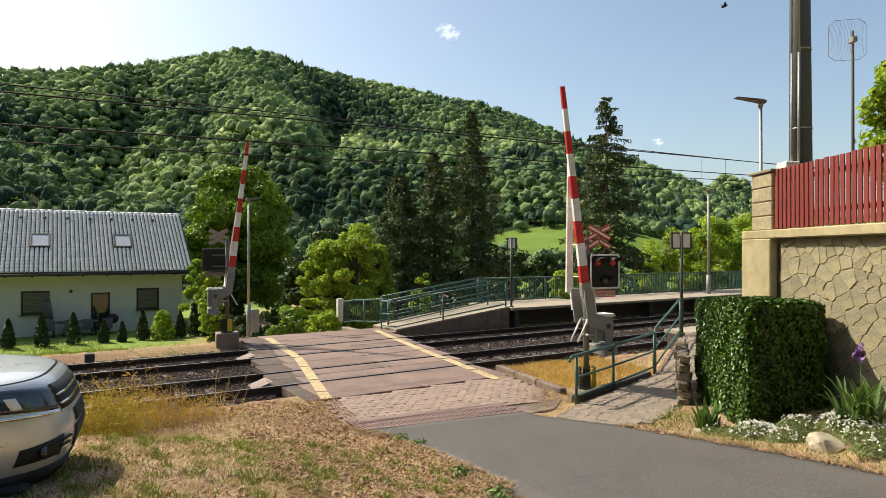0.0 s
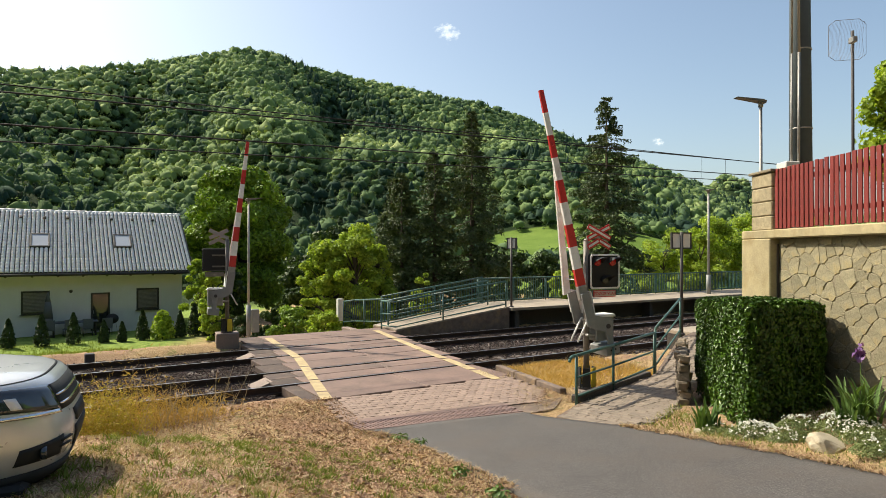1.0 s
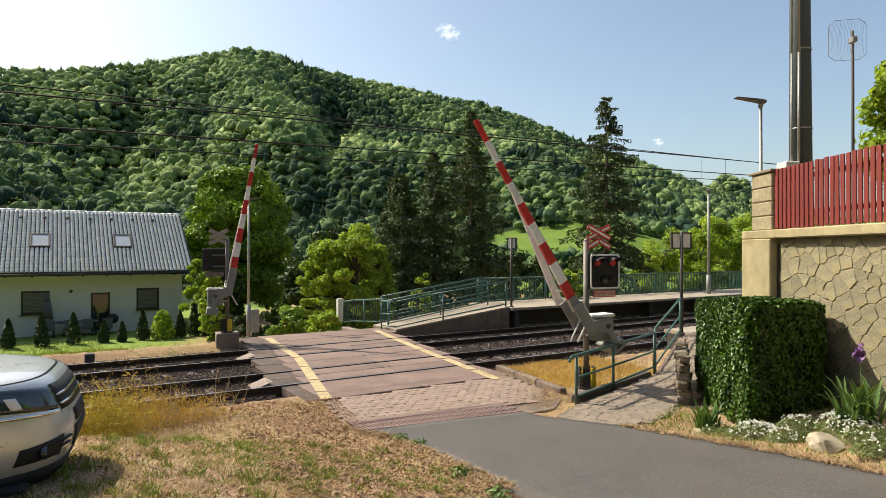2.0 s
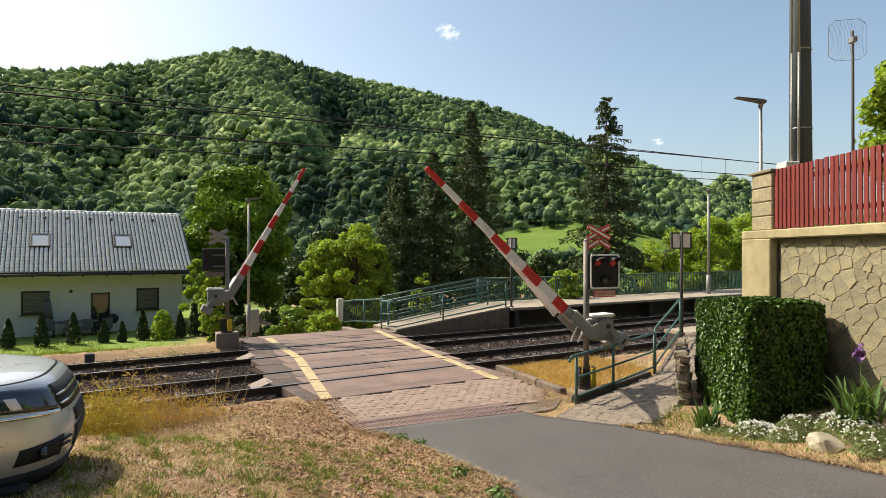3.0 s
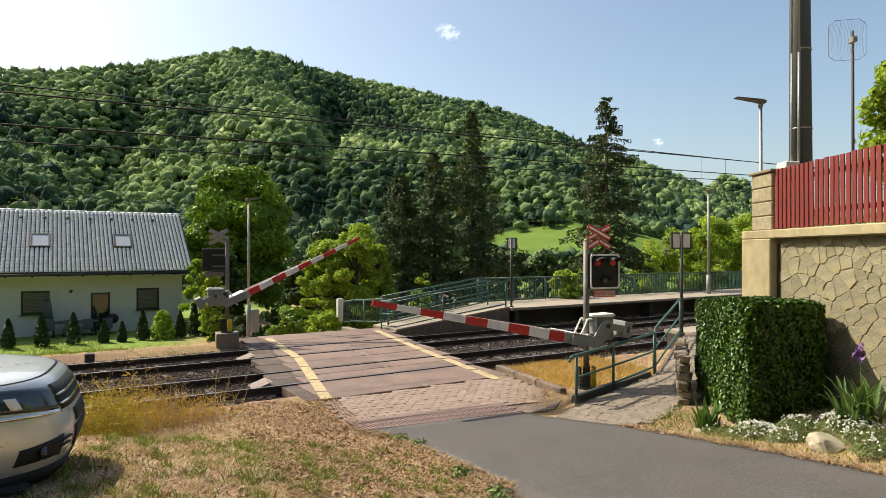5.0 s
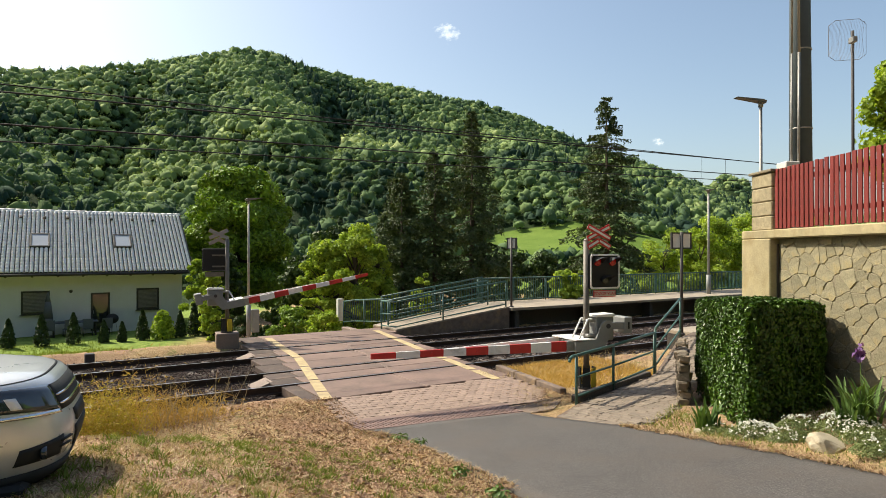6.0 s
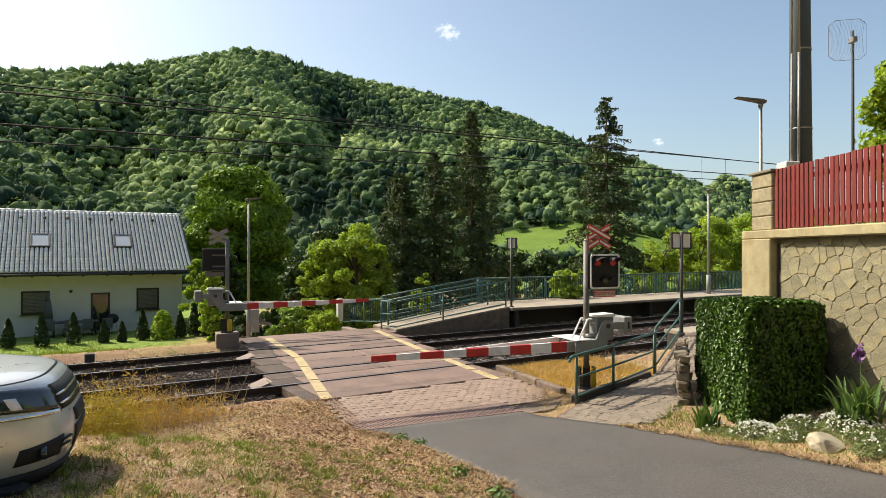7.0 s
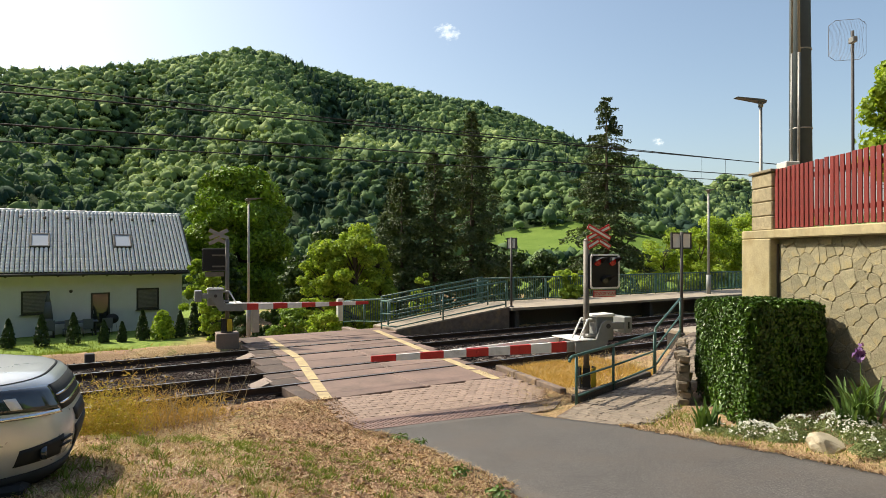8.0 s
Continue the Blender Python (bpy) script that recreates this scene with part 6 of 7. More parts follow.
# ---- silver car ----
def build_car():
    g = 1.0
    root = thing("car", Matrix.Translation((-2.91, 5.0, g + 0.055)) @ Matrix.Rotation(radians(24), 4, "Z"), "silver compact SUV parked on the grass", "car")
    # front x, rear x, half width, height
    rings = [(-0.22, -4.25, 0.80, 0.12), (-0.09, -4.30, 0.86, 0.20), (-0.02, -4.36, 0.895, 0.36), (0.0, -4.38, 0.905, 0.45), (-0.005, -4.38, 0.91, 0.56), (-0.035, -4.36, 0.91, 0.66), (-0.065, -4.34, 0.905, 0.74), (-0.10, -4.32, 0.895, 0.82),
             (-0.155, -4.30, 0.88, 0.885), (-0.26, -4.28, 0.865, 0.92), (-0.48, -4.27, 0.85, 0.945), (-0.80, -4.26, 0.83, 0.965), (-1.12, -4.25, 0.815, 0.985), (-1.30, -4.22, 0.80, 1.04), (-1.62, -4.10, 0.74, 1.32), (-1.95, -3.95, 0.67, 1.53), (-2.25, -3.8, 0.6, 1.62), (-2.7, -3.4, 0.35, 1.66)]
    R = np.array(rings)

    def ring_at(z):
        return [np.interp(z, R[:, 3], R[:, k]) for k in range(3)]

    def front(y, z, out=0.0):
        xf, xr, w = ring_at(z)
        c, a = (xf + xr) / 2, (xf - xr) / 2
        q = min(0.9999, abs(y) / w)
        x = c + a * (1 - q ** 3.6) ** (1 / 3.6)
        return Vector((x + out, y * (1 + out * 0.6), z))
    K = 96
    V, F = [], []
    for xf, xr, w, z in rings:
        t = np.linspace(0, 2 * np.pi, K, endpoint=False)
        c, s = np.cos(t), np.sin(t)
        V.append(np.stack([(xf + xr) / 2 + (xf - xr) / 2 * np.sign(c) * np.abs(c) ** (2 / 3.6), w * np.sign(s) * np.abs(s) ** (2 / 3.6), np.full(K, z)], -1))
    n = len(rings)
    for i in range(n - 1):
        for j in range(K):
            k = (j + 1) % K
            F.append((i * K + j, i * K + k, (i + 1) * K + k, (i + 1) * K + j))
    body = quads("body", np.concatenate(V), np.array(F), M["car"], root, smooth=True)
    bm = bmesh.new()
    bmesh.ops.create_cube(bm, size=1, matrix=Matrix.Translation((-3.05, 0, 1.655)) @ Matrix.Diagonal((0.75, 0.72, 0.03, 1)))
    part("roof_panel", bm, M["car"], root)
    bm = bmesh.new()
    box(bm, (3.9, 1.5, 0.12), (-2.2, 0, 0.17), bevel=0.03)
    part("underbody", bm, M["black"], root)

    def patch(name, fn, nu, nv, mat, parent, label="", thick=0.02):
        """A curved panel from fn(u, v, out), with a rim."""
        bm = bmesh.new()
        top = [[bm.verts.new(fn(u / nu, v / nv, thick)) for u in range(nu + 1)] for v in range(nv + 1)]
        low = [[bm.verts.new(fn(u / nu, v / nv, -0.03)) for u in range(nu + 1)] for v in range(nv + 1)]
        for v in range(nv):
            for u in range(nu):
                bm.faces.new((top[v][u], top[v][u + 1], top[v + 1][u + 1], top[v + 1][u]))
        loop = [(0, u) for u in range(nu)] + [(v, nu) for v in range(nv)] + [(nv, u) for u in range(nu, 0, -1)] + [(v, 0) for v in range(nv, 0, -1)]
        for (a, b), (c, d) in zip(loop, loop[1:] + loop[:1]):
            bm.faces.new((top[a][b], low[a][b], low[c][d], top[c][d]))
        bmesh.ops.recalc_face_normals(bm, faces=bm.faces)
        for f in bm.faces:
            f.smooth = True
        return part(name, bm, mat, parent, label)

    def quad_patch(y0, y1, z00, z01, z10, z11):
        """Between y0 and y1, from z00..z01 at y0 to z10..z11 at y1."""
        return lambda u, v, o: front(y0 + (y1 - y0) * u, (z00 + (z10 - z00) * u) * (1 - v) + (z01 + (z11 - z01) * u) * v, o)
    for sy in (-1, 1):
        hl = patch("headlight", quad_patch(sy * 0.885, sy * 0.44, 0.745, 0.895, 0.665, 0.84), 18, 5, M["lamp_glass"], root, "clear glass headlight", 0.006)
        patch("trim_strip", quad_patch(sy * 0.80, sy * 0.45, 0.675, 0.70, 0.645, 0.672), 14, 1, M["chrome"], hl, "chrome strip", 0.014)
        patch("lamp_reflector", quad_patch(sy * 0.70, sy * 0.665, 0.735, 0.815, 0.73, 0.81), 2, 4, M["white"], hl, "bright running light", 0.012)
        fog = patch("fog_light_recess", quad_patch(sy * 0.70, sy * 0.47, 0.345, 0.455, 0.35, 0.49), 12, 4, M["black"], root, "black fog light recess", 0.008)
        bm = bmesh.new()
        c = front(sy * 0.60, 0.40, 0.0)
        rod(bm, c + Vector((-0.02, 0, 0)), c + Vector((0.022, -0.008 * sy, 0)), 0.05, 0.05, 16)
        part("fog_light", bm, M["lamp_glass"], fog)
        for z in (0.40, 0.445):
            patch("fog_slat", quad_patch(sy * 0.5, sy * 0.38, z, z + 0.012, z + 0.005, z + 0.017), 4, 1, M["black"], fog, "", 0.018)
    gr = patch("grille", quad_patch(-0.43, 0.43, 0.66, 0.845, 0.66, 0.845), 20, 3, M["black"], root, "black upper grille", 0.006)
    for z in (0.70, 0.765):
        patch("grille_bar", quad_patch(-0.42, 0.42, z, z + 0.010, z, z + 0.010), 18, 1, M["chrome"], gr, "chrome grille bar", 0.016)
    lower = patch("lower_grille", quad_patch(-0.27, 0.27, 0.35, 0.5, 0.35, 0.5), 14, 3, M["black"], root, "black lower grille", 0.01)
    pl = patch("number_plate", quad_patch(-0.24, 0.24, 0.53, 0.62, 0.53, 0.62), 6, 1, M["black"], root, "plate holder", 0.012)
    patch("bumper_lip", quad_patch(-0.85, 0.85, 0.125, 0.285, 0.125, 0.285), 40, 2, M["black"], root, "black plastic lower lip", 0.012)
    # shut line of the bonnet
    patch("bonnet_gap", quad_patch(-0.84, 0.84, 0.898, 0.903, 0.898, 0.903), 40, 1, M["black"], root, "", 0.004)
    for x in (-0.88, -3.45):
        for sy in (-1, 1):
            wh = new("wheel")
            wh.parent = root
            wh.location = (x, sy * 0.80, 0.30)
            bm = bmesh.new()
            r = bmesh.ops.create_cone(bm, cap_ends=True, segments=28, radius1=0.34, radius2=0.34, depth=0.23, matrix=Matrix.Rotation(math.pi / 2, 4, "X"))
            bmesh.ops.bevel(bm, geom=[e for e in bm.edges if len(e.link_faces) == 2 and any(len(f.verts) > 4 for f in e.link_faces)], offset=0.03, segments=2, affect="EDGES")
            part("tyre", bm, M["rubber"], wh)
            bm = bmesh.new()
            rod(bm, (0, -0.125, 0), (0, 0.125, 0), 0.21, 0.21, 20)
            part("rim", bm, M["galv"], wh)
    for sy in (-1, 1):
        bm = bmesh.new()
        pts = [(-1.55, 1.12, 0.80), (-1.95, 1.46, 0.70), (-3.5, 1.46, 0.70), (-3.85, 1.12, 0.80)]
        a = [bm.verts.new((x, sy * (y + 0.012), z)) for x, z, y in pts]
        b = [bm.verts.new((x, sy * (y - 0.03), z)) for x, z, y in pts]
        bm.faces.new(a), bm.faces.new(b[::-1])
        for i in range(4):
            bm.faces.new((a[i], b[i], b[(i + 1) % 4], a[(i + 1) % 4]))
        bmesh.ops.recalc_face_normals(bm, faces=bm.faces)
        part("side_window", bm, M["pane"], root)
    bm = bmesh.new()
    pts = [(-1.30, -0.66, 1.10), (-1.30, 0.66, 1.10), (-1.93, 0.56, 1.52), (-1.93, -0.56, 1.52)]
    a = [bm.verts.new((x + 0.02, y, z + 0.015)) for x, y, z in pts]
    b = [bm.verts.new((x - 0.02, y, z - 0.03)) for x, y, z in pts]
    bm.faces.new(a), bm.faces.new(b[::-1])
    for i in range(4):
        bm.faces.new((a[i], b[i], b[(i + 1) % 4], a[(i + 1) % 4]))
    bmesh.ops.recalc_face_normals(bm, faces=bm.faces)
    part("windscreen", bm, M["pane"], root)


build_car()


# ---- grass, weeds, flowers ----
def blades(name, x, y, z, h, width, lean, rng, material, label, category, kind="stuff", parent=None):
    k = len(x)
    a = rng.uniform(0, 6.283, k)
    b = rng.uniform(0, 6.283, k)
    ln = lean * rng.uniform(0.2, 1.2, k) * h
    base = np.stack([x, y, z], -1)
    side = np.stack([np.cos(a), np.sin(a), np.zeros(k)], -1) * (width * rng.uniform(0.6, 1.3, k))[:, None]
    bend = np.stack([np.cos(b) * ln, np.sin(b) * ln, h], -1)
    mid = base + bend * np.array([0.35, 0.35, 0.6])
    tip = base + bend
    V = np.stack([base - side, base + side, mid + side * 0.8, mid - side * 0.8, tip], 1).reshape(-1, 3)
    o = (np.arange(k) * 5)[:, None]
    F = np.concatenate([o + np.array([[0, 1, 2]]), o + np.array([[0, 2, 3]]), o + np.array([[3, 2, 4]])], 1).reshape(-1, 3)
    ob = quads(name, V, F, M[material], parent)
    if parent is None:
        tagged(ob, label, category, kind=kind)
    return ob


def on_road(x, y):
    """Near enough: right of the road's left edge and left of its right edge, towards the camera from the drain."""
    xl = np.interp(-y, [-10.06, -9.5, -7.9, -6.6, -3.0, 2.0], [-1.36, -0.75, 0.05, 0.63, 2.5, 5.2])
    xr = np.interp(-y, [-11.22, -9.52, -8.75, -7.35, -6.3, -2.5, 2.0], [1.52, 2.85, 3.3, 4.1, 4.6, 6.6, 9.2])
    w = x * math.cos(WA) + y * math.sin(WA)
    v = -x * math.sin(WA) + y * math.cos(WA)
    return ((x > xl) & (x < xr) & (v < 10.0)) | ((w > 2.4) & (w < 6.95) & (v >= 9.8))


def build_grass():
    rng = np.random.default_rng(77)
    N = 120000
    ang = np.radians(rng.uniform(-46, 20, N))
    r = 3.3 + 9.0 * rng.random(N) ** 0.9
    x, y = np.sin(ang) * r, np.cos(ang) * r
    n = -x * math.sin(RA) + y * math.cos(RA)
    keep = ~on_road(x - 0.04, y) & ~on_road(x + 0.05, y) & (n < 11.7) & (x < 1.6)
    x, y, n = x[keep], y[keep], n[keep]
    patch = waves(x, y, 1.1, 3.0) + waves(x, y, 3.7, 1.0) * 0.6 + rng.normal(0, 0.35, len(x))
    w = x * math.cos(WA) + y * math.sin(WA)
    thin = waves(x, y, 2.3, 7.0) + 0.7 * waves(x, y, 6.1, 2.0) + rng.normal(0, 0.3, len(x))
    bare = (thin > 0.35) & (rng.random(len(x)) < 0.85) | (n > 9.3) & (rng.random(len(x)) < 0.8) | (w > 1.0) & (rng.random(len(x)) < 0.7)
    z = ground_z(x, y)
    for nm, sel, mat, hh, lab in (("dry_grass", (patch < 1.0) & ~bare, "straw", (0.015, 0.055), "short dry straw-coloured grass on the bank"), ("green_grass", (patch >= 1.0) & ~bare, "turf", (0.015, 0.05), "tufts of green grass on the bank")):
        h = rng.uniform(*hh, sel.sum())
        blades(nm, x[sel], y[sel], z[sel] - 0.005, h, 0.0035, 1.1, rng, mat, lab, "grass")
    # broad-leaved weed tufts
    K = 330
    tx, ty = rng.uniform(-3.6, 0.9, K), rng.uniform(3.8, 9.0, K)
    ok = ~on_road(tx - 0.1, ty) & ~on_road(tx + 0.15, ty)
    tx, ty = tx[ok], ty[ok]
    m = 40
    x = np.repeat(tx, m) + rng.normal(0, 0.045, len(tx) * m)
    y = np.repeat(ty, m) + rng.normal(0, 0.045, len(tx) * m)
    blades("weed_tufts", x, y, ground_z(x, y) - 0.01, rng.uniform(0.02, 0.10, len(x)) * np.repeat(rng.uniform(0.5, 1.3, len(tx)), m), 0.005, 1.2, rng, "turf", "scattered green weed tufts on the bank", "grass")
    # broad-leaved plants at the road's edge
    for px, py in ((-0.62, 9.2), (-0.35, 8.9), (0.2, 7.2), (0.55, 6.3)):
        plant = thing("dock_plant", Matrix.Translation((px, py, gz(px, py))), "small broad-leaved green weed at the road's edge", "plant", "roadside weeds")
        a = rng.uniform(0, 6.283, 60)
        q = rng.uniform(0.02, 0.14, 60)
        pp = np.stack([np.cos(a) * q, np.sin(a) * q, rng.uniform(0.02, 0.1, 60)], -1)
        vv, ff = leaf_cards(pp, np.stack([np.cos(a), np.sin(a), np.full(60, 1.2)], -1), 0.03, rng)
        quads("leaves", vv, ff, M["blade"], plant)
    # straw lying flat
    K = 26000
    ang = np.radians(rng.uniform(-44, 16, K))
    r = rng.uniform(3.4, 12.0, K)
    x, y = np.sin(ang) * r, np.cos(ang) * r
    n = -x * math.sin(RA) + y * math.cos(RA)
    ok = ~on_road(x - 0.05, y) & ~on_road(x + 0.05, y) & (n < 12.0) & (x < 1.5)
    x, y = x[ok], y[ok]
    blades("fallen_straw", x, y, ground_z(x, y) + 0.004, rng.uniform(0.008, 0.03, len(x)), 0.0032, 4.5, rng, "pale_straw", "pale dry straw lying on the bank", "straw")
    # dead leaves and chips on the bare strip
    N = 44000
    ang = np.radians(rng.uniform(-40, 14, N))
    r = rng.uniform(4.5, 12.3, N)
    x, y = np.sin(ang) * r, np.cos(ang) * r
    n = -x * math.sin(RA) + y * math.cos(RA)
    w = x * math.cos(WA) + y * math.sin(WA)
    keep = ~on_road(x, y) & (n < 12.2) & ((n > 8.6) & (rng.random(N) < 0.34) | (w > 0.75) | (rng.random(N) < 0.12)) & (x < 1.2)
    x, y = x[keep], y[keep]
    p = np.stack([x, y, ground_z(x, y) + 0.015], -1)
    v, f = leaf_cards(p, np.tile([0, 0, 1.1], (len(p), 1)), rng.uniform(0.012, 0.034, len(p)), rng, 0.35, 0.42)
    tagged(quads("leaf_litter", v, f, M["litter"]), "dry brown fallen leaves and chips", "leaf litter", kind="stuff")
    # litter that spills over the edges of the paving
    K = 4200
    w = np.where(rng.random(K) < 0.6, 2.7 - np.abs(rng.normal(0, 0.8, K)), rng.uniform(5.9, 7.1, K))
    v = np.where(w < 4, rng.uniform(9.7, 12.1, K), rng.uniform(10.0, 11.9, K))
    ok = (w < 4) | (w > 5.95 + (v - 10.05) * 0.8) | (rng.random(K) < 0.12)
    w, v = w[ok], v[ok]
    x, y = w * math.cos(WA) - v * math.sin(WA), w * math.sin(WA) + v * math.cos(WA)
    p = np.stack([x, y, np.maximum(ground_z(x, y), 0.016) + rng.uniform(0, 0.03, len(x))], -1)
    vv, ff = leaf_cards(p, np.tile([0, 0, 1.4], (len(p), 1)), 0.018, rng, 0.3, 0.4)
    tagged(quads("edge_litter", vv, ff, M["litter"]), "dry leaves and straw along the edge of the paving", "leaf litter", kind="stuff")
    K = 2600
    w, v = rng.uniform(5.6, 7.3, K), rng.uniform(9.5, 12.0, K)
    ok = rng.random(K) < np.clip((w - 5.5 - (v - 10) * 0.45) * 1.1, 0, 1)
    w, v = w[ok], v[ok]
    x, y = w * math.cos(WA) - v * math.sin(WA), w * math.sin(WA) + v * math.cos(WA)
    blades("straw_drift", x, y, np.maximum(ground_z(x, y), 0.012) + 0.006, rng.uniform(0.008, 0.045, len(x)), 0.004, 3.5, rng, "straw", "drifted dry straw on the paving beside the kerb", "straw")
    # yellow dead grass inside the kerb and along the ballast
    N = 16000
    w = rng.uniform(7.1, 10.3, N)
    v = rng.uniform(10.9, 14.2, N)
    x, y = w * math.cos(WA) - v * math.sin(WA), w * math.sin(WA) + v * math.cos(WA)
    n = -x * math.sin(RA) + y * math.cos(RA)
    # left of the path railing's line
    keep = (n < 12.6) & ((y - 11.75) - (x - 2.5) * 1.08 > 0.12) & (x < 6.0)
    x, y = x[keep], y[keep]
    blades("yellow_grass", x, y, ground_z(x, y) - 0.005, rng.uniform(0.03, 0.13, len(x)), 0.004, 1.6, rng, "gold", "flattened golden dry grass beside the barrier", "grass")
    # tall weeds by the embankment
    N = 600
    c = rng.integers(0, 6, N)
    cx = np.array([-5.9, -5.4, -4.9, -5.3, -4.6, -6.6, -4.1])[c]
    cy = np.array([8.9, 9.4, 10.0, 10.4, 10.6, 9.6, 11.1])[c]
    x, y = cx + rng.normal(0, 0.36, N), cy + rng.normal(0, 0.36, N)
    n = -x * math.sin(RA) + y * math.cos(RA)
    keep = (n < 12.6) & (n > 9.2)
    x, y, c = x[keep], y[keep], c[keep]
    blades("dry_weeds", x, y, ground_z(x, y) - 0.02, rng.uniform(0.15, 0.80, len(x)) * np.where(c >= 4, 0.6, 1), 0.005, 0.9, rng, "gold", "tall tangled dry weeds on the embankment", "weeds")
    k = 6500
    cc = rng.integers(0, 3, k)
    p = np.stack([np.array([-5.6, -5.0, -5.3])[cc] + rng.normal(0, 0.30, k), np.array([8.9, 9.2, 9.7])[cc] + rng.normal(0, 0.3, k), np.zeros(k)], -1)
    p[:, 2] = ground_z(p[:, 0], p[:, 1]) + np.abs(rng.normal(0.26, 0.22, k))
    v, f = leaf_cards(p, rng.normal(0, 1, (k, 3)), 0.026, rng, 0.3, 0.35)
    tagged(quads("yellow_weeds", v, f, M["mustard"]), "yellow-green flowering weeds on the embankment", "weeds", kind="stuff")
    # tangle of dead twigs and seed heads among the weeds
    k = 5200
    cc = rng.integers(0, 5, k)
    p = np.stack([np.array([-5.5, -5.15, -4.95, -4.6, -4.15])[cc] + rng.normal(0, 0.24, k), np.array([9.1, 9.7, 10.2, 10.5, 10.8])[cc] + rng.normal(0, 0.24, k), np.zeros(k)], -1)
    n = -p[:, 0] * math.sin(RA) + p[:, 1] * math.cos(RA)
    p[:, 2] = ground_z(p[:, 0], p[:, 1]) + np.abs(rng.normal(0.0, 1.0, k)) * np.array([0.30, 0.36, 0.42, 0.26, 0.16])[cc]
    p = p[n < 12.7]
    v, f = leaf_cards(p, rng.normal(0, 1, (len(p), 3)), rng.uniform(0.015, 0.075, len(p)), rng, 0.1, 0.09)
    tagged(quads("dead_twigs", v, f, M["gold"]), "tangled golden dead twigs on the embankment", "weeds", kind="stuff")
    # stems that stand out
    rr = random.Random(9)
    root = thing("weed_stalks", Matrix(), "bare pale dead stalks leaning over the track", "weeds", kind="stuff")
    bm = bmesh.new()
    for i in range(46):
        x, y = rr.uniform(-5.8, -3.6), rr.uniform(9.4, 11.2)
        p = Vector((x, y, gz(x, y)))
        d = Vector((rr.uniform(-0.5, 0.6), rr.uniform(-0.3, 0.3), 1)).normalized() * rr.uniform(0.4, 0.95)
        rod(bm, p, p + d, 0.006, 0.003, 4, False)
        for j in range(4):
            q = p + d * rr.uniform(0.4, 1.0)
            rod(bm, q, q + Vector((rr.uniform(-0.14, 0.14), rr.uniform(-0.1, 0.1), rr.uniform(0.02, 0.16))), 0.003, 0.002, 3, False)
    part("stalks", bm, M["stalk"], root)
    for x0, y0, k, sp, hh in ((2.4, 15.0, 160, 0.9, 0.35), (4.4, 15.3, 160, 0.5, 0.6), (1.5, 14.3, 120, 0.35, 0.3), (-7.6, 19.0, 220, 1.2, 0.2)):
        x, y = x0 + rng.normal(0, sp, k), y0 + rng.normal(0, sp * 0.5, k)
        blades("grass_tuft", x, y, ground_z(x, y) - 0.03, rng.uniform(0.3, 1.0, k) * hh, 0.004, 0.6, rng, "straw", "dry grass tuft beside the track", "grass", kind="stuff")
    # lawn of the cottage
    N = 22000
    s = rng.uniform(-19, 2, N)
    n = rng.uniform(20.3, 36, N)
    x, y = s * math.cos(RA) - n * math.sin(RA), s * math.sin(RA) + n * math.cos(RA)
    blades("lawn", x, y, ground_z(x, y) - 0.01, rng.uniform(0.05, 0.14, N), 0.012, 0.8, rng, "lawn", "sunlit green lawn before the cottage", "lawn")
    # straw and dead leaves drifted along both edges of the road
    K = 9000
    t = rng.random(K)
    right = rng.random(K) < 0.6
    xe = np.where(right, np.interp(t, [0, 0.28, 0.66, 1], [2.75, 3.25, 4.05, 4.6]), np.interp(t, [0, 0.2, 0.6, 1], [-1.2, -0.75, 0.05, 0.75]))
    ye = np.where(right, np.interp(t, [0, 0.28, 0.66, 1], [9.55, 8.75, 7.35, 6.3]), np.interp(t, [0, 0.2, 0.6, 1], [9.75, 9.45, 7.9, 6.4]))
    off = np.abs(rng.normal(0, 0.13, K)) - 0.05 - 0.05 * np.sin(t * 37) * np.sin(t * 91)
    x, y = xe + np.where(right, off, -off), ye + rng.normal(0, 0.05, K)
    z = np.maximum(ground_z(x, y), ground_z(x, y, True) + 0.055) + rng.uniform(0, 0.012, K)
    leafy_bit = rng.random(K) < 0.55
    v, f = leaf_cards(np.stack([x, y, z + 0.006], -1)[leafy_bit], np.tile([0, 0, 1.3], (leafy_bit.sum(), 1)), rng.uniform(0.008, 0.024, leafy_bit.sum()), rng, 0.3, 0.42)
    tagged(quads("roadside_litter", v, f, M["litter"]), "dead leaves drifted along the edges of the road", "leaf litter", kind="stuff")
    sel = ~leafy_bit
    blades("roadside_straw", x[sel], y[sel], z[sel] - 0.004, rng.uniform(0.01, 0.05, sel.sum()), 0.0035, 2.5, rng, "straw", "dry straw along the edges of the road", "straw")
    # verge beside the footpath
    N = 15000
    x, y = rng.uniform(2.9, 6.2, N), rng.uniform(6.6, 11.6, N)
    keep = ~on_road(x - 0.03, y) & (x > 3.12 + (y - 9.75) * 0.66) & (x < 6.4) & ~((x > 4.4) & (x < 6.2) & (y > 9.04 + (x - 4.46) * 0.58))
    keep &= rng.random(N) < np.where(x > 4.15, 0.35, 1.0)
    x, y = x[keep], y[keep]
    mix = rng.random(len(x)) < 0.62
    for nm, sel, mat in (("verge_grass", mix, "turf"), ("dry_verge", ~mix, "straw")):
        blades(nm, x[sel], y[sel], ground_z(x[sel], y[sel]) - 0.01, rng.uniform(0.03, 0.10, sel.sum()), 0.005, 1.2, rng, mat, "grass edge between the road and the flower bed", "grass")


build_grass()


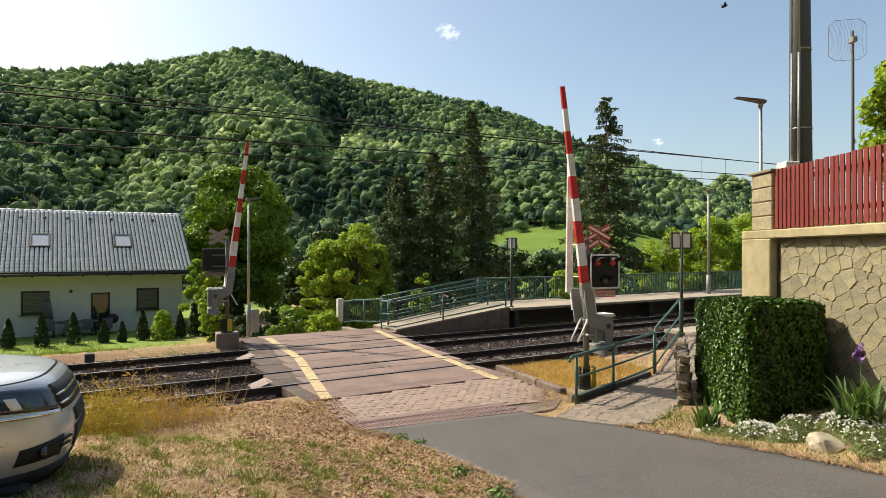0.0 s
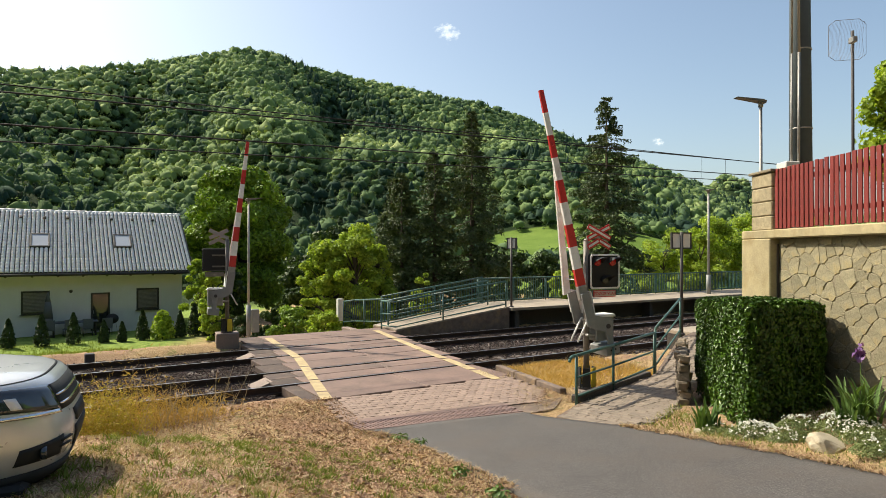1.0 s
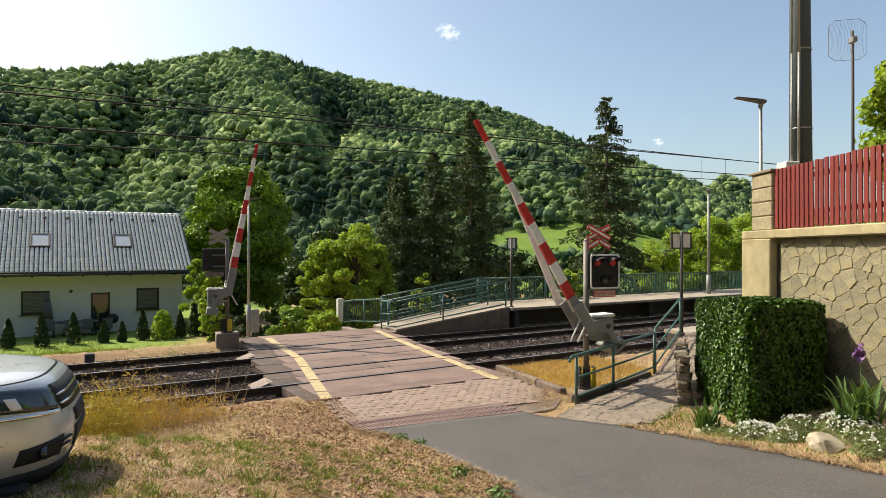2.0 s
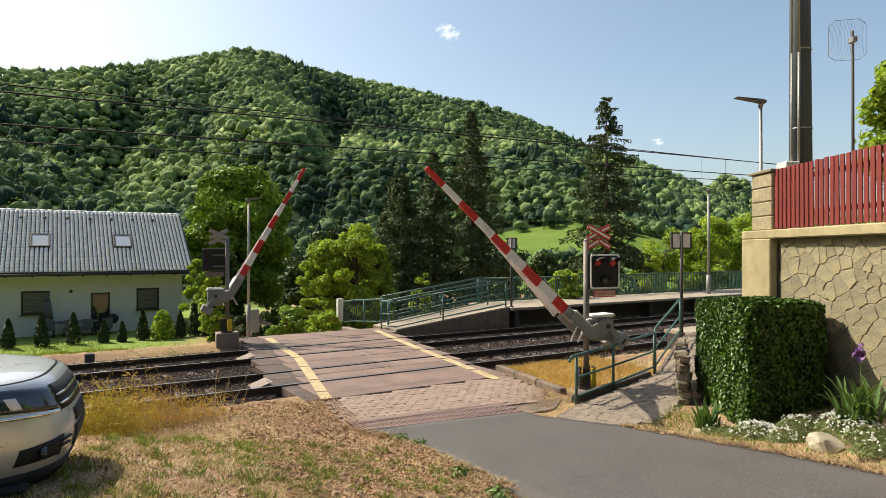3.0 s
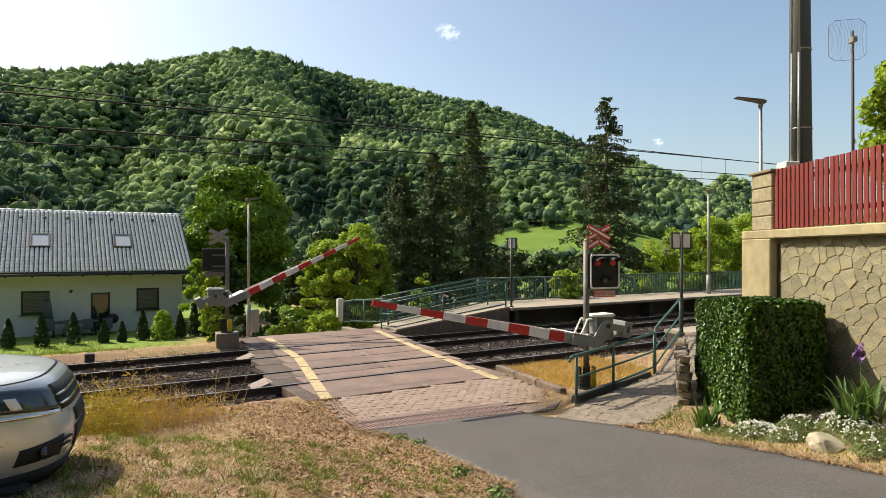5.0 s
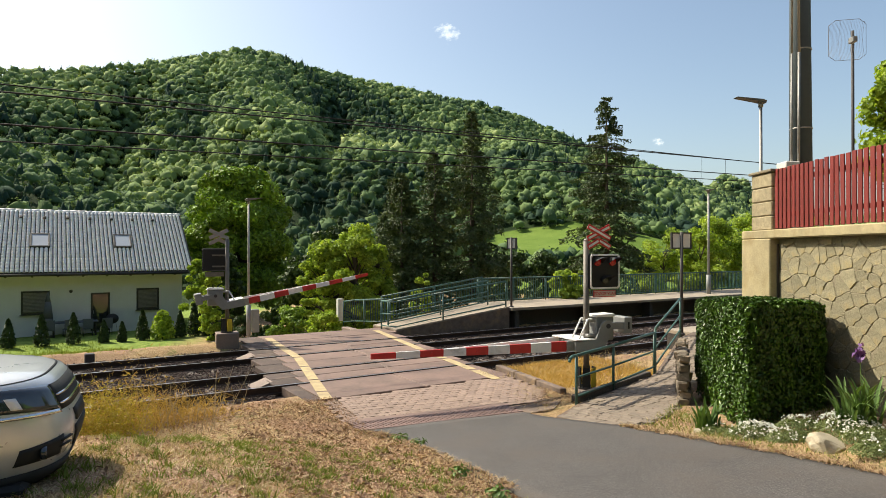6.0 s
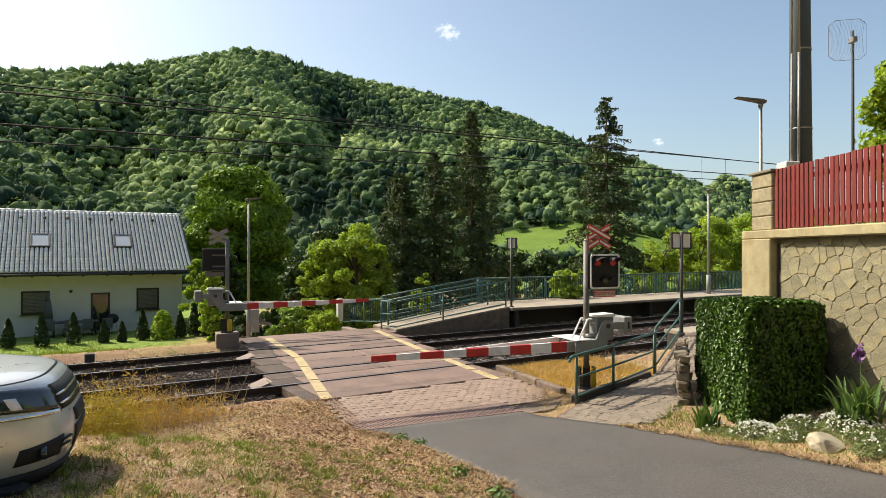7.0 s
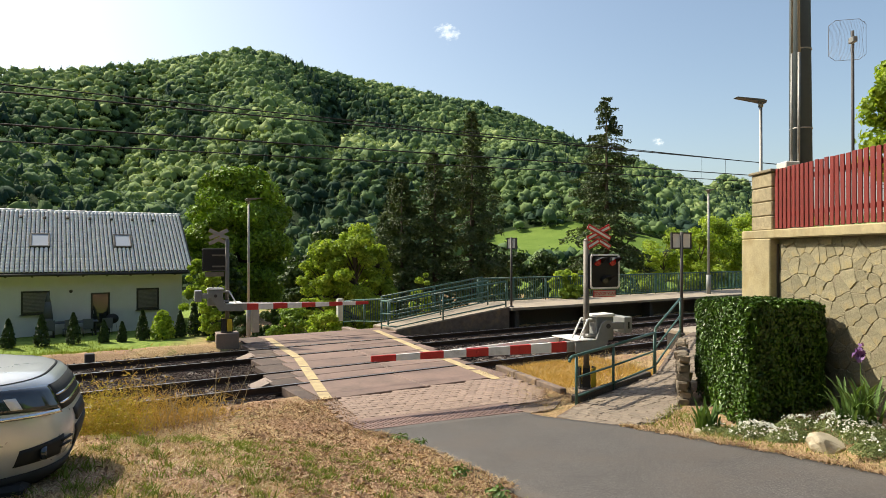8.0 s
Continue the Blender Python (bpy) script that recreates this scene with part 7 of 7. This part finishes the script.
def blade_strip(bm, base, az, length, width, bend, rng, steps=7):
    """A sword-shaped leaf that arches over."""
    d = Vector((math.cos(az), math.sin(az), 0))
    side = Vector((-math.sin(az), math.cos(az), 0))
    prev = None
    tilt = rng.uniform(0.04, 0.3)
    p = Vector(base)
    for i in range(steps + 1):
        t = i / steps
        w = width * (0.75 + 0.5 * t) * (1 - t) ** 0.55 if t > 0.1 else width * 0.7
        ridge = Vector((0, 0, 0)) + d * w * 0.3
        row = (bm.verts.new(p - side * w), bm.verts.new(p + ridge), bm.verts.new(p + side * w))
        if prev:
            bm.faces.new((prev[0], prev[1], row[1], row[0]))
            bm.faces.new((prev[1], prev[2], row[2], row[1]))
        prev = row
        a = tilt + bend * t * t
        p = p + (Vector((0, 0, 1)) * math.cos(a) + d * math.sin(a)) * (length / steps)


def iris(x, y, count, length, seed, flower=False, lean=0.9):
    rng = random.Random(seed)
    root = thing("iris_plant", Matrix.Translation((x, y, gz(x, y) + 0.0)), "iris with a violet flower and sword leaves" if flower else "clump of green sword-shaped iris leaves", "plant", "irises in the bed")
    for i in range(count):
        bm = bmesh.new()
        blade_strip(bm, (rng.uniform(-0.14, 0.14), rng.uniform(-0.10, 0.10), -0.02), rng.uniform(0, 6.283), length * rng.uniform(0.6, 1.1), 0.034 * rng.uniform(0.7, 1.25), rng.uniform(0.2, 1.0) * lean * (1.9 if i % 5 == 0 else 1), rng)
        part("leaf", bm, M["blade"], root)
    if flower:
        bm = bmesh.new()
        rod(bm, (0.12, -0.05, 0), (0.08, -0.05, length * 1.25), 0.008, 0.006, 6)
        part("stem", bm, M["blade"], root)
        r2 = np.random.default_rng(seed)
        for k, (dz, sz, nn) in enumerate(((0.0, 0.05, 5), (0.07, 0.045, 5), (0.14, 0.035, 4))):
            p = np.tile([0.08, -0.05, length * 1.25 + dz], (nn * 3, 1)) + r2.normal(0, 0.022, (nn * 3, 3))
            v, f = leaf_cards(p, r2.normal(0, 1, (nn * 3, 3)), sz, r2, 0.4, 0.7)
            quads("petals", v, f, M["violet" if k != 1 else "violet_dark"], root)


iris(3.98, 9.35, 34, 0.5, 1, lean=1.3)
iris(5.35, 8.15, 36, 0.8, 2, flower=True, lean=1.5)
iris(5.65, 8.3, 32, 0.78, 3, lean=1.4)
iris(4.2, 9.75, 9, 0.3, 4, lean=1.6)


def cushion(x, y, rx, ry, rz, leaves, flowers, seed, label):
    rng = np.random.default_rng(seed)
    root = thing("flower_cushion", Matrix.Translation((x, y, gz(x, y))), label, "flowers", "white flower cushions")
    a = rng.uniform(0, 6.283, leaves)
    q = np.sqrt(rng.random(leaves))
    px, py = np.cos(a) * q * rx, np.sin(a) * q * ry
    pz = rz * np.sqrt(np.clip(1 - q * q, 0, 1)) * rng.uniform(0.3, 1.05, leaves) * (0.75 + 0.25 * np.sin(px * 19) * np.cos(py * 23))
    d = np.stack([px / rx, py / ry, np.full(leaves, 0.7)], -1)
    v, f = leaf_cards(np.stack([px, py, pz], -1), d, 0.017, rng, 0.3, 0.4)
    quads("leaves", v, f, M["cushion"], root)
    if flowers:
        a = rng.uniform(0, 6.283, flowers)
        q = np.sqrt(rng.random(flowers)) * 0.97
        cl = rng.uniform(0.9, 1.08, flowers)
        px, py = np.cos(a) * q * rx, np.sin(a) * q * ry
        keep = np.sin(px * 9 + seed) + np.cos(py * 11 + seed) > -0.6
        px, py, q, cl = px[keep], py[keep], q[keep], cl[keep]
        pz = rz * np.sqrt(np.clip(1 - q * q, 0, 1)) * cl + 0.015
        P = np.repeat(np.stack([px, py, pz], -1), 3, axis=0) + rng.normal(0, 0.007, (len(px) * 3, 3))
        v, f = leaf_cards(P, np.tile([0, -0.4, 1.0], (len(P), 1)), 0.013, rng, 0.1, 0.8)
        quads("blossom", v, f, M["petal"], root, )


cushion(4.30, 8.62, 0.40, 0.26, 0.20, 2800, 230, 1, "cushion of small white flowers under the hedge")
cushion(4.95, 8.6, 0.36, 0.26, 0.17, 2400, 90, 2, "green cushion with scattered white flowers")
cushion(5.35, 8.2, 0.42, 0.34, 0.27, 3200, 300, 3, "dense cushion of white flowers by the stone")
cushion(5.2, 7.55, 0.36, 0.28, 0.22, 2600, 90, 4, "leafy cushion with few white flowers at the road's edge")
cushion(4.05, 9.05, 0.3, 0.22, 0.13, 1500, 20, 5, "low grey-green cushion plant beside the iris")
cushion(4.98, 7.10, 0.34, 0.22, 0.14, 2400, 30, 7, "leafy grey-green cushion at the road's edge")
cushion(5.35, 6.75, 0.36, 0.24, 0.15, 2400, 20, 8, "leafy grey-green cushion at the road's edge")
cushion(4.62, 8.28, 0.32, 0.2, 0.15, 2200, 60, 9, "green cushion with few white flowers")
cushion(5.6, 7.3, 0.4, 0.3, 0.2, 2200, 40, 6, "leafy cushion spilling over stones")


def bed_stone(x, y, size, seed, label):
    rng = random.Random(seed)
    bm = bmesh.new()
    bmesh.ops.create_icosphere(bm, subdivisions=3, radius=1)
    for v in bm.verts:
        k = 1 + 0.07 * noise.noise(v.co * 5.0) + 0.22 * noise.noise(v.co * 1.6 + Vector((seed * 3.1, 0, 0)))
        v.co = Vector((v.co.x * size[0], v.co.y * size[1], v.co.z * size[2])) * k
        v.co.z = min(v.co.z, size[2] * 0.62)
    ob = part("bed_stone", bm, M["pale_stone"])
    ob.location = (x, y, gz(x, y) + size[2] * 0.25)
    ob.rotation_euler = (rng.uniform(-0.3, 0.3), rng.uniform(-0.35, 0.35), rng.uniform(0, 3))
    return tagged(ob, label, "stone", "stones of the bed")


bed_stone(4.78, 7.72, (0.27, 0.20, 0.17), 2, "large pale angular stone in the flower bed")
bed_stone(4.25, 8.55, (0.13, 0.09, 0.11), 4, "brown rounded stone at the road's edge")
bed_stone(4.42, 8.30, (0.09, 0.07, 0.08), 5, "brown rounded stone at the road's edge")
bed_stone(5.45, 7.15, (0.15, 0.12, 0.12), 6, "grey stone half hidden by leaves")
bed_stone(3.75, 9.15, (0.07, 0.06, 0.06), 7, "small brown stone at the road's edge")


def build_clouds():
    """Small fair-weather wisps, far away."""
    for bx, by, bz, w in ((14, 3000, 1062, 90), (1035, 3000, 533, 42)):
        bm = bmesh.new()
        g = bmesh.ops.create_grid(bm, x_segments=12, y_segments=12, size=1.0)
        for v in bm.verts:
            v.co.z = 0.2 * (1 - v.co.length)
        ob = part("cloud", bm, M["cloud"])
        ob.matrix_world = Matrix.Translation((bx, by, bz)) @ Matrix.Rotation(math.pi / 2, 4, "X") @ Matrix.Diagonal((w, w * 0.75, w, 1))
        tagged(ob, "small white fair-weather cloud wisp", "cloud", "clouds", kind="stuff")


build_clouds()


# ---- barriers ----
def text_mesh(body, size, material, parent, m, label):
    cu = bpy.data.curves.new("lettering", "FONT")
    cu.body, cu.size, cu.align_x, cu.align_y, cu.extrude = body, size, "CENTER", "CENTER", 0.002
    tmp = new("lettering", cu)
    me = bpy.data.meshes.new_from_object(tmp)
    bpy.data.objects.remove(tmp)
    ob = new("lettering", me)
    me.materials.append(material)
    ob.parent, ob.matrix_local = parent, m
    ob["label"] = label
    return ob


def build_barrier(m, label, footing, side):
    """Local x points along the closed boom, y away from the tracks."""
    root = thing("crossing_barrier", m, label, "barrier", "level crossing barriers")
    bm = bmesh.new()
    rod(bm, (0, 0, -0.05), (0, 0, 3.1), 0.062, 0.062, 16)
    part("post", bm, M["dark_galv"], root)
    bm = bmesh.new()
    rod(bm, (0, 0, 3.1), (0, 0, 3.14), 0.066, 0.03, 16)
    part("post_cap", bm, M["galv"], root)
    bm = bmesh.new()
    if footing:
        box(bm, (0.68, 0.62, 0.5), (0, 0, -0.09), bevel=0.02)
        part("footing", bm, M["concrete"], root, "square concrete footing")
    else:
        box(bm, (0.5, 0.5, 0.2), (0, 0, -0.06), bevel=0.02)
        part("footing", bm, M["concrete"], root, "square concrete footing")
    z0 = 0.16 if footing else 0.04
    bm = bmesh.new()
    rod(bm, (0, 0, z0), (0, 0, z0 + 0.05), 0.19, 0.19, 16)
    part("base_plate", bm, M["dark_post"], root)
    # guard plates with warning stripes
    for k in range(6):
        a = k * math.pi / 3 + 0.4
        bm = bmesh.new()
        vs = prism(bm, [(-0.075, 0.0), (0.075, 0.0), (0.085, 0.12), (0.07, 0.4), (-0.07, 0.4), (-0.085, 0.12)], -0.012, 0.012)
        bmesh.ops.transform(bm, matrix=Matrix.Translation((0, 0, z0 + 0.04)) @ Matrix.Rotation(a, 4, "Z") @ Matrix.Translation((0, 0.17, 0)), verts=vs)
        part("guard_plate", bm, M["stripe_yellow" if k % 3 == 0 else "black"], root, "yellow and black guard" if k % 3 == 0 else "")
    # drive box
    bm = bmesh.new()
    box(bm, (0.46, 0.30, 0.50), (-0.36, 0.0, 1.27), bevel=0.025)
    part("drive_box", bm, M["grey"], root, "pale grey drive housing")
    bm = bmesh.new()
    prism(bm, [(-0.62, 1.52), (-0.1, 1.52), (-0.12, 1.565), (-0.58, 1.58)], -0.18, 0.18, 0.008)
    part("housing_lid", bm, M["white"], root, "white sloped lid")
    for z in (1.15, 1.45):
        bm = bmesh.new()
        box(bm, (0.2, 0.24, 0.05), (-0.05, 0, z), bevel=0.008)
        part("clamp", bm, M["galv"], root)
    bm = bmesh.new()
    for y in (-0.12, 0.12):
        rod(bm, (0.05, y, 1.48), (0.30, y, 1.02), 0.018, None, 8)
        rod(bm, (0.05, y, 1.48), (-0.05, y, 1.48), 0.018, None, 8)
    part("support_frame", bm, M["white"], root, "white angled frame")
    # light unit
    lx, lz, ly = -0.37, 2.46, 0.14
    bm = bmesh.new()
    box(bm, (0.74, 0.10, 0.72), (lx, ly - 0.07, lz), bevel=0.03)
    unit = part("light_unit", bm, M["black"], root, "black signal panel with white border")
    bm = bmesh.new()
    w, h, t = 0.37, 0.36, 0.035
    for sz, at in (((2 * w - 0.06, 0.02, t), (0, 0, h - t / 2)), ((2 * w - 0.06, 0.02, t), (0, 0, -h + t / 2)), ((t, 0.02, 2 * h - 0.06), (w - t / 2, 0, 0)), ((t, 0.02, 2 * h - 0.06), (-w + t / 2, 0, 0))):
        box(bm, sz, (lx + at[0], ly, lz + at[2]), bevel=0.006)
    for sx in (-1, 1):
        for sz in (-1, 1):
            box(bm, (0.055, 0.02, 0.035), (lx + sx * (w - 0.036), ly, lz + sz * (h - 0.036)), Matrix.Rotation(sx * sz * radians(45), 3, "Y"))
    part("border", bm, M["white"], unit, "white border")
    for dx, dz, mat in ((0.19, 0.2, "red_lens"), (-0.19, 0.2, "red_lens"), (0.0, -0.17, "dead_lens")):
        bm = bmesh.new()
        rod(bm, (lx + dx, ly - 0.03, lz + dz), (lx + dx, ly + 0.012, lz + dz), 0.085, 0.08, 20)
        part("lens", bm, M[mat], unit, "red signal lens" if mat == "red_lens" else "unlit lens")
        bm = bmesh.new()
        rows = []
        for k in range(13):
            a = radians(-15 + 210 * k / 12)
            c, s = math.cos(a), math.sin(a)
            rows.append([bm.verts.new((lx + dx + r * c, y, lz + dz + r * s)) for r, y in ((0.10, ly - 0.02), (0.10, ly + 0.22 * max(0.15, s + 0.25)), (0.094, ly + 0.22 * max(0.15, s + 0.25)), (0.094, ly - 0.02))])
        for p, q in zip(rows, rows[1:]):
            for i in range(4):
                bm.faces.new((p[i], p[(i + 1) % 4], q[(i + 1) % 4], q[i]))
        bmesh.ops.recalc_face_normals(bm, faces=bm.faces)
        part("hood", bm, M["black"], unit)
    bm = bmesh.new()
    for z in (2.25, 2.6):
        box(bm, (0.5, 0.06, 0.05), (-0.2, 0.02, z))
    part("bracket", bm, M["dark_galv"], root)
    # small plate
    bm = bmesh.new()
    box(bm, (0.56, 0.015, 0.14), (lx, ly - 0.02, 2.0), bevel=0.004)
    back = bmesh.new()
    box(back, (0.565, 0.01, 0.145), (lx, ly - 0.033, 2.0))
    part("plate_backing", back, M["dark_galv"], root)
    plate = part("warning_plate", bm, M["red"], root, "red-bordered white plate lettered POZOR VLAK")
    bm = bmesh.new()
    box(bm, (0.53, 0.006, 0.11), (lx, ly - 0.010, 2.0))
    part("plate_face", bm, M["sign_pink"], plate)
    text_mesh("POZOR VLAK", 0.092, M["red"], plate, Matrix.Translation((lx, ly - 0.004, 2.0)) @ Matrix.Rotation(math.pi, 4, "Z") @ Matrix.Rotation(math.pi / 2, 4, "X"), "red lettering")
    # crossbuck with second half arm
    cross = new("crossbuck")
    cross.parent = root
    cross["label"] = "red and white saltire for two tracks"
    cross.location = (-0.25, 0.09, 3.27)

    def arm_board(cx, cz, ang, ln, lift):
        for mat, wd, extra, name in (("red", 0.115, 0.0, "saltire_arm"), ("white", 0.045, 0.008, "saltire_stripe"), ("saltire_back", 0.11, -0.009, "saltire_backing")):
            b = bmesh.new()
            box(b, (ln - (0.05 if mat == "white" else 0), 0.012, wd), (cx, lift + extra, cz), Matrix.Rotation(radians(ang), 3, "Y"), 0.004)
            part(name, b, M[mat], cross)
    arm_board(0, 0, 25, 0.62, 0.0)
    arm_board(0, 0.0, -25, 0.62, 0.014)
    arm_board(-0.145, -0.235, -27, 0.32, 0.0)
    arm_board(0.145, -0.235, 27, 0.32, 0.014)
    bm = bmesh.new()
    box(bm, (0.3, 0.04, 0.04), (0.12, -0.03, -0.1))
    part("bracket", bm, M["galv"], cross)
    # moving arm about the pivot
    arm = new("boom_arm")
    arm.parent = root
    crank = [(-0.10, -0.09), (-0.10, 0.10), (0.06, 0.12), (0.16, 0.05), (0.30, -0.27), (0.80, -0.30), (0.80, -0.50), (0.12, -0.48), (0.0, -0.30)]
    for y in (-0.235, 0.235):
        bm = bmesh.new()
        prism(bm, crank, y - 0.02, y + 0.02, 0.006)
        part("crank_plate", bm, M["grey"], arm, "pale grey crank")
        bm = bmesh.new()
        box(bm, (0.42, 0.05, 0.14), (-0.25, y, 0.0), bevel=0.008)
        part("counter_bar", bm, M["grey"], arm)
        bm = bmesh.new()
        rod(bm, (0, y - 0.035, 0), (0, y + 0.035, 0), 0.05, 0.05, 14)
        part("pivot_bolt", bm, M["dark_post"], arm)
    bm = bmesh.new()
    box(bm, (0.20, 0.56, 0.34), (-0.50, 0, 0.0), bevel=0.015)
    cw = part("counterweight", bm, M["grey"], arm, "slab counterweight")
    bm = bmesh.new()
    box(bm, (0.03, 0.015, 0.14), (-0.50, 0.285, 0.0))
    part("slot", bm, M["black"], cw)
    bm = bmesh.new()
    prism(bm, [(0.30, -0.27), (0.30, -0.255), (0.80, -0.255), (0.80, -0.27)], -0.62 if side > 0 else -0.255, 0.255 if side > 0 else 0.62)
    part("yoke_plate", bm, M["white"], arm, "white yoke plate")
    bm = bmesh.new()
    box(bm, (0.30, 0.11, 0.21), (0.80, 0.12 * side, -0.385), bevel=0.01)
    part("boom_clamp", bm, M["galv"], arm)
    x0, x1, n = 0.84, BOOM, 9
    seg = (x1 - x0) / n
    for i in range(n):
        h = [0.205 - 0.105 * k / n for k in (i, i + 1)]
        d = [0.075 - 0.03 * k / n for k in (i, i + 1)]
        bm = bmesh.new()
        a, b = x0 + seg * i, x0 + seg * (i + 1)
        vs = [bm.verts.new((x, side * (0.12 - 0.12 * (x - x0) / (x1 - x0)) + sy * dd, -0.385 + sz * hh / 2)) for x, hh, dd in ((a, h[0], d[0] / 2), (b, h[1], d[1] / 2)) for sy, sz in ((-1, -1), (1, -1), (1, 1), (-1, 1))]
        for q in ((0, 1, 2, 3), (4, 5, 6, 7), (0, 1, 5, 4), (1, 2, 6, 5), (2, 3, 7, 6), (3, 0, 4, 7)):
            bm.faces.new([vs[k] for k in q])
        bmesh.ops.recalc_face_normals(bm, faces=bm.faces)
        sgm = part("boom_section", bm, M["red" if i % 2 == 0 else "white"], arm)
        if i % 2 == 0 and 0 < i < 8:
            bm = bmesh.new()
            yy = side * (0.12 - 0.12 * (a + seg / 2 - x0) / (x1 - x0)) + (0 if side > 0 else -0.076)
            rod(bm, (a + seg / 2, yy + 0.03, -0.385), (a + seg / 2, yy + 0.046, -0.385), 0.028, 0.026, 10)
            part("reflector", bm, M["red"], sgm)
    # side brace that converges with the boom
    bm = bmesh.new()
    p, q = Vector((0.72, -0.50 * side, -0.36)), Vector((3.55, 0.0, -0.37))
    vs = [bm.verts.new(c + Vector((0, sy * w, sz * h))) for c, w, h in ((p, 0.028, 0.085), (q, 0.016, 0.05)) for sy, sz in ((-1, -1), (1, -1), (1, 1), (-1, 1))]
    for k in ((0, 1, 2, 3), (4, 5, 6, 7), (0, 1, 5, 4), (1, 2, 6, 5), (2, 3, 7, 6), (3, 0, 4, 7)):
        bm.faces.new([vs[i] for i in k])
    bmesh.ops.recalc_face_normals(bm, faces=bm.faces)
    part("brace", bm, M["white"], arm, "white side brace")
    for f in (0.12, 0.36, 0.62):
        c = p.lerp(q, f)
        bm = bmesh.new()
        rod(bm, c, (c.x, 0.08 * side, -0.37), 0.012, None, 6)
        part("strut", bm, M["white"], arm)
    return root, arm


BOOM = 4.99
near_root, near_arm = build_barrier(Matrix.Translation((2.98, 12.93, 0)) @ Matrix.Rotation(WA + math.pi + radians(0.4), 4, "Z"), "grey crossing barrier with red-white boom and signal panel", False, 1)
far_root, far_arm = build_barrier(Matrix.Translation((-6.84, 19.71, 0.16)) @ Matrix.Rotation(WA + radians(0.9), 4, "Z"), "grey crossing barrier on a footing across the tracks", True, -1)


def motions():
    near = ((0, 83.5), (0.3, 83.3), (0.6, 82.6), (0.8, 80.9), (1.0, 77.5), (1.2, 73.2), (1.5, 67.5), (1.7, 63.9), (2.8, 45.9), (3.2, 39.4), (3.5, 34.9), (4.0, 26.7), (4.5, 18.5), (4.7, 15.6), (5.3, 7.6), (5.8, 2.1), (6.0, 0.5), (6.1, 0), (8.0, 0))
    far = ((0, 83.1), (1.7, 83.1), (2.0, 79.8), (2.3, 74.2), (2.8, 64.2), (3.0, 60.5), (3.3, 55.3), (3.6, 49.8), (4.2, 39.3), (4.5, 34.4), (4.7, 30.8), (5.8, 14.5), (6.0, 11.2), (6.3, 6.4), (6.6, 2.8), (7.0, 1.0), (7.5, 0.2), (8.0, 0))
    for arm, rows in ((near_arm, near), (far_arm, far)):
        walk(arm, [(t, Matrix.Translation((-0.36, 0, 1.337)) @ Matrix.Rotation(radians(-a), 4, "Y")) for t, a in rows])
    # the bird leaves upwards
    walk(bird_root, [(0.0, pose(13.6, 30.0, 14.75)), (0.1, pose(13.9, 30.2, 16.2)), (0.5, pose(15.0, 31, 22)), (8.0, pose(40, 60, 90))])


motions()
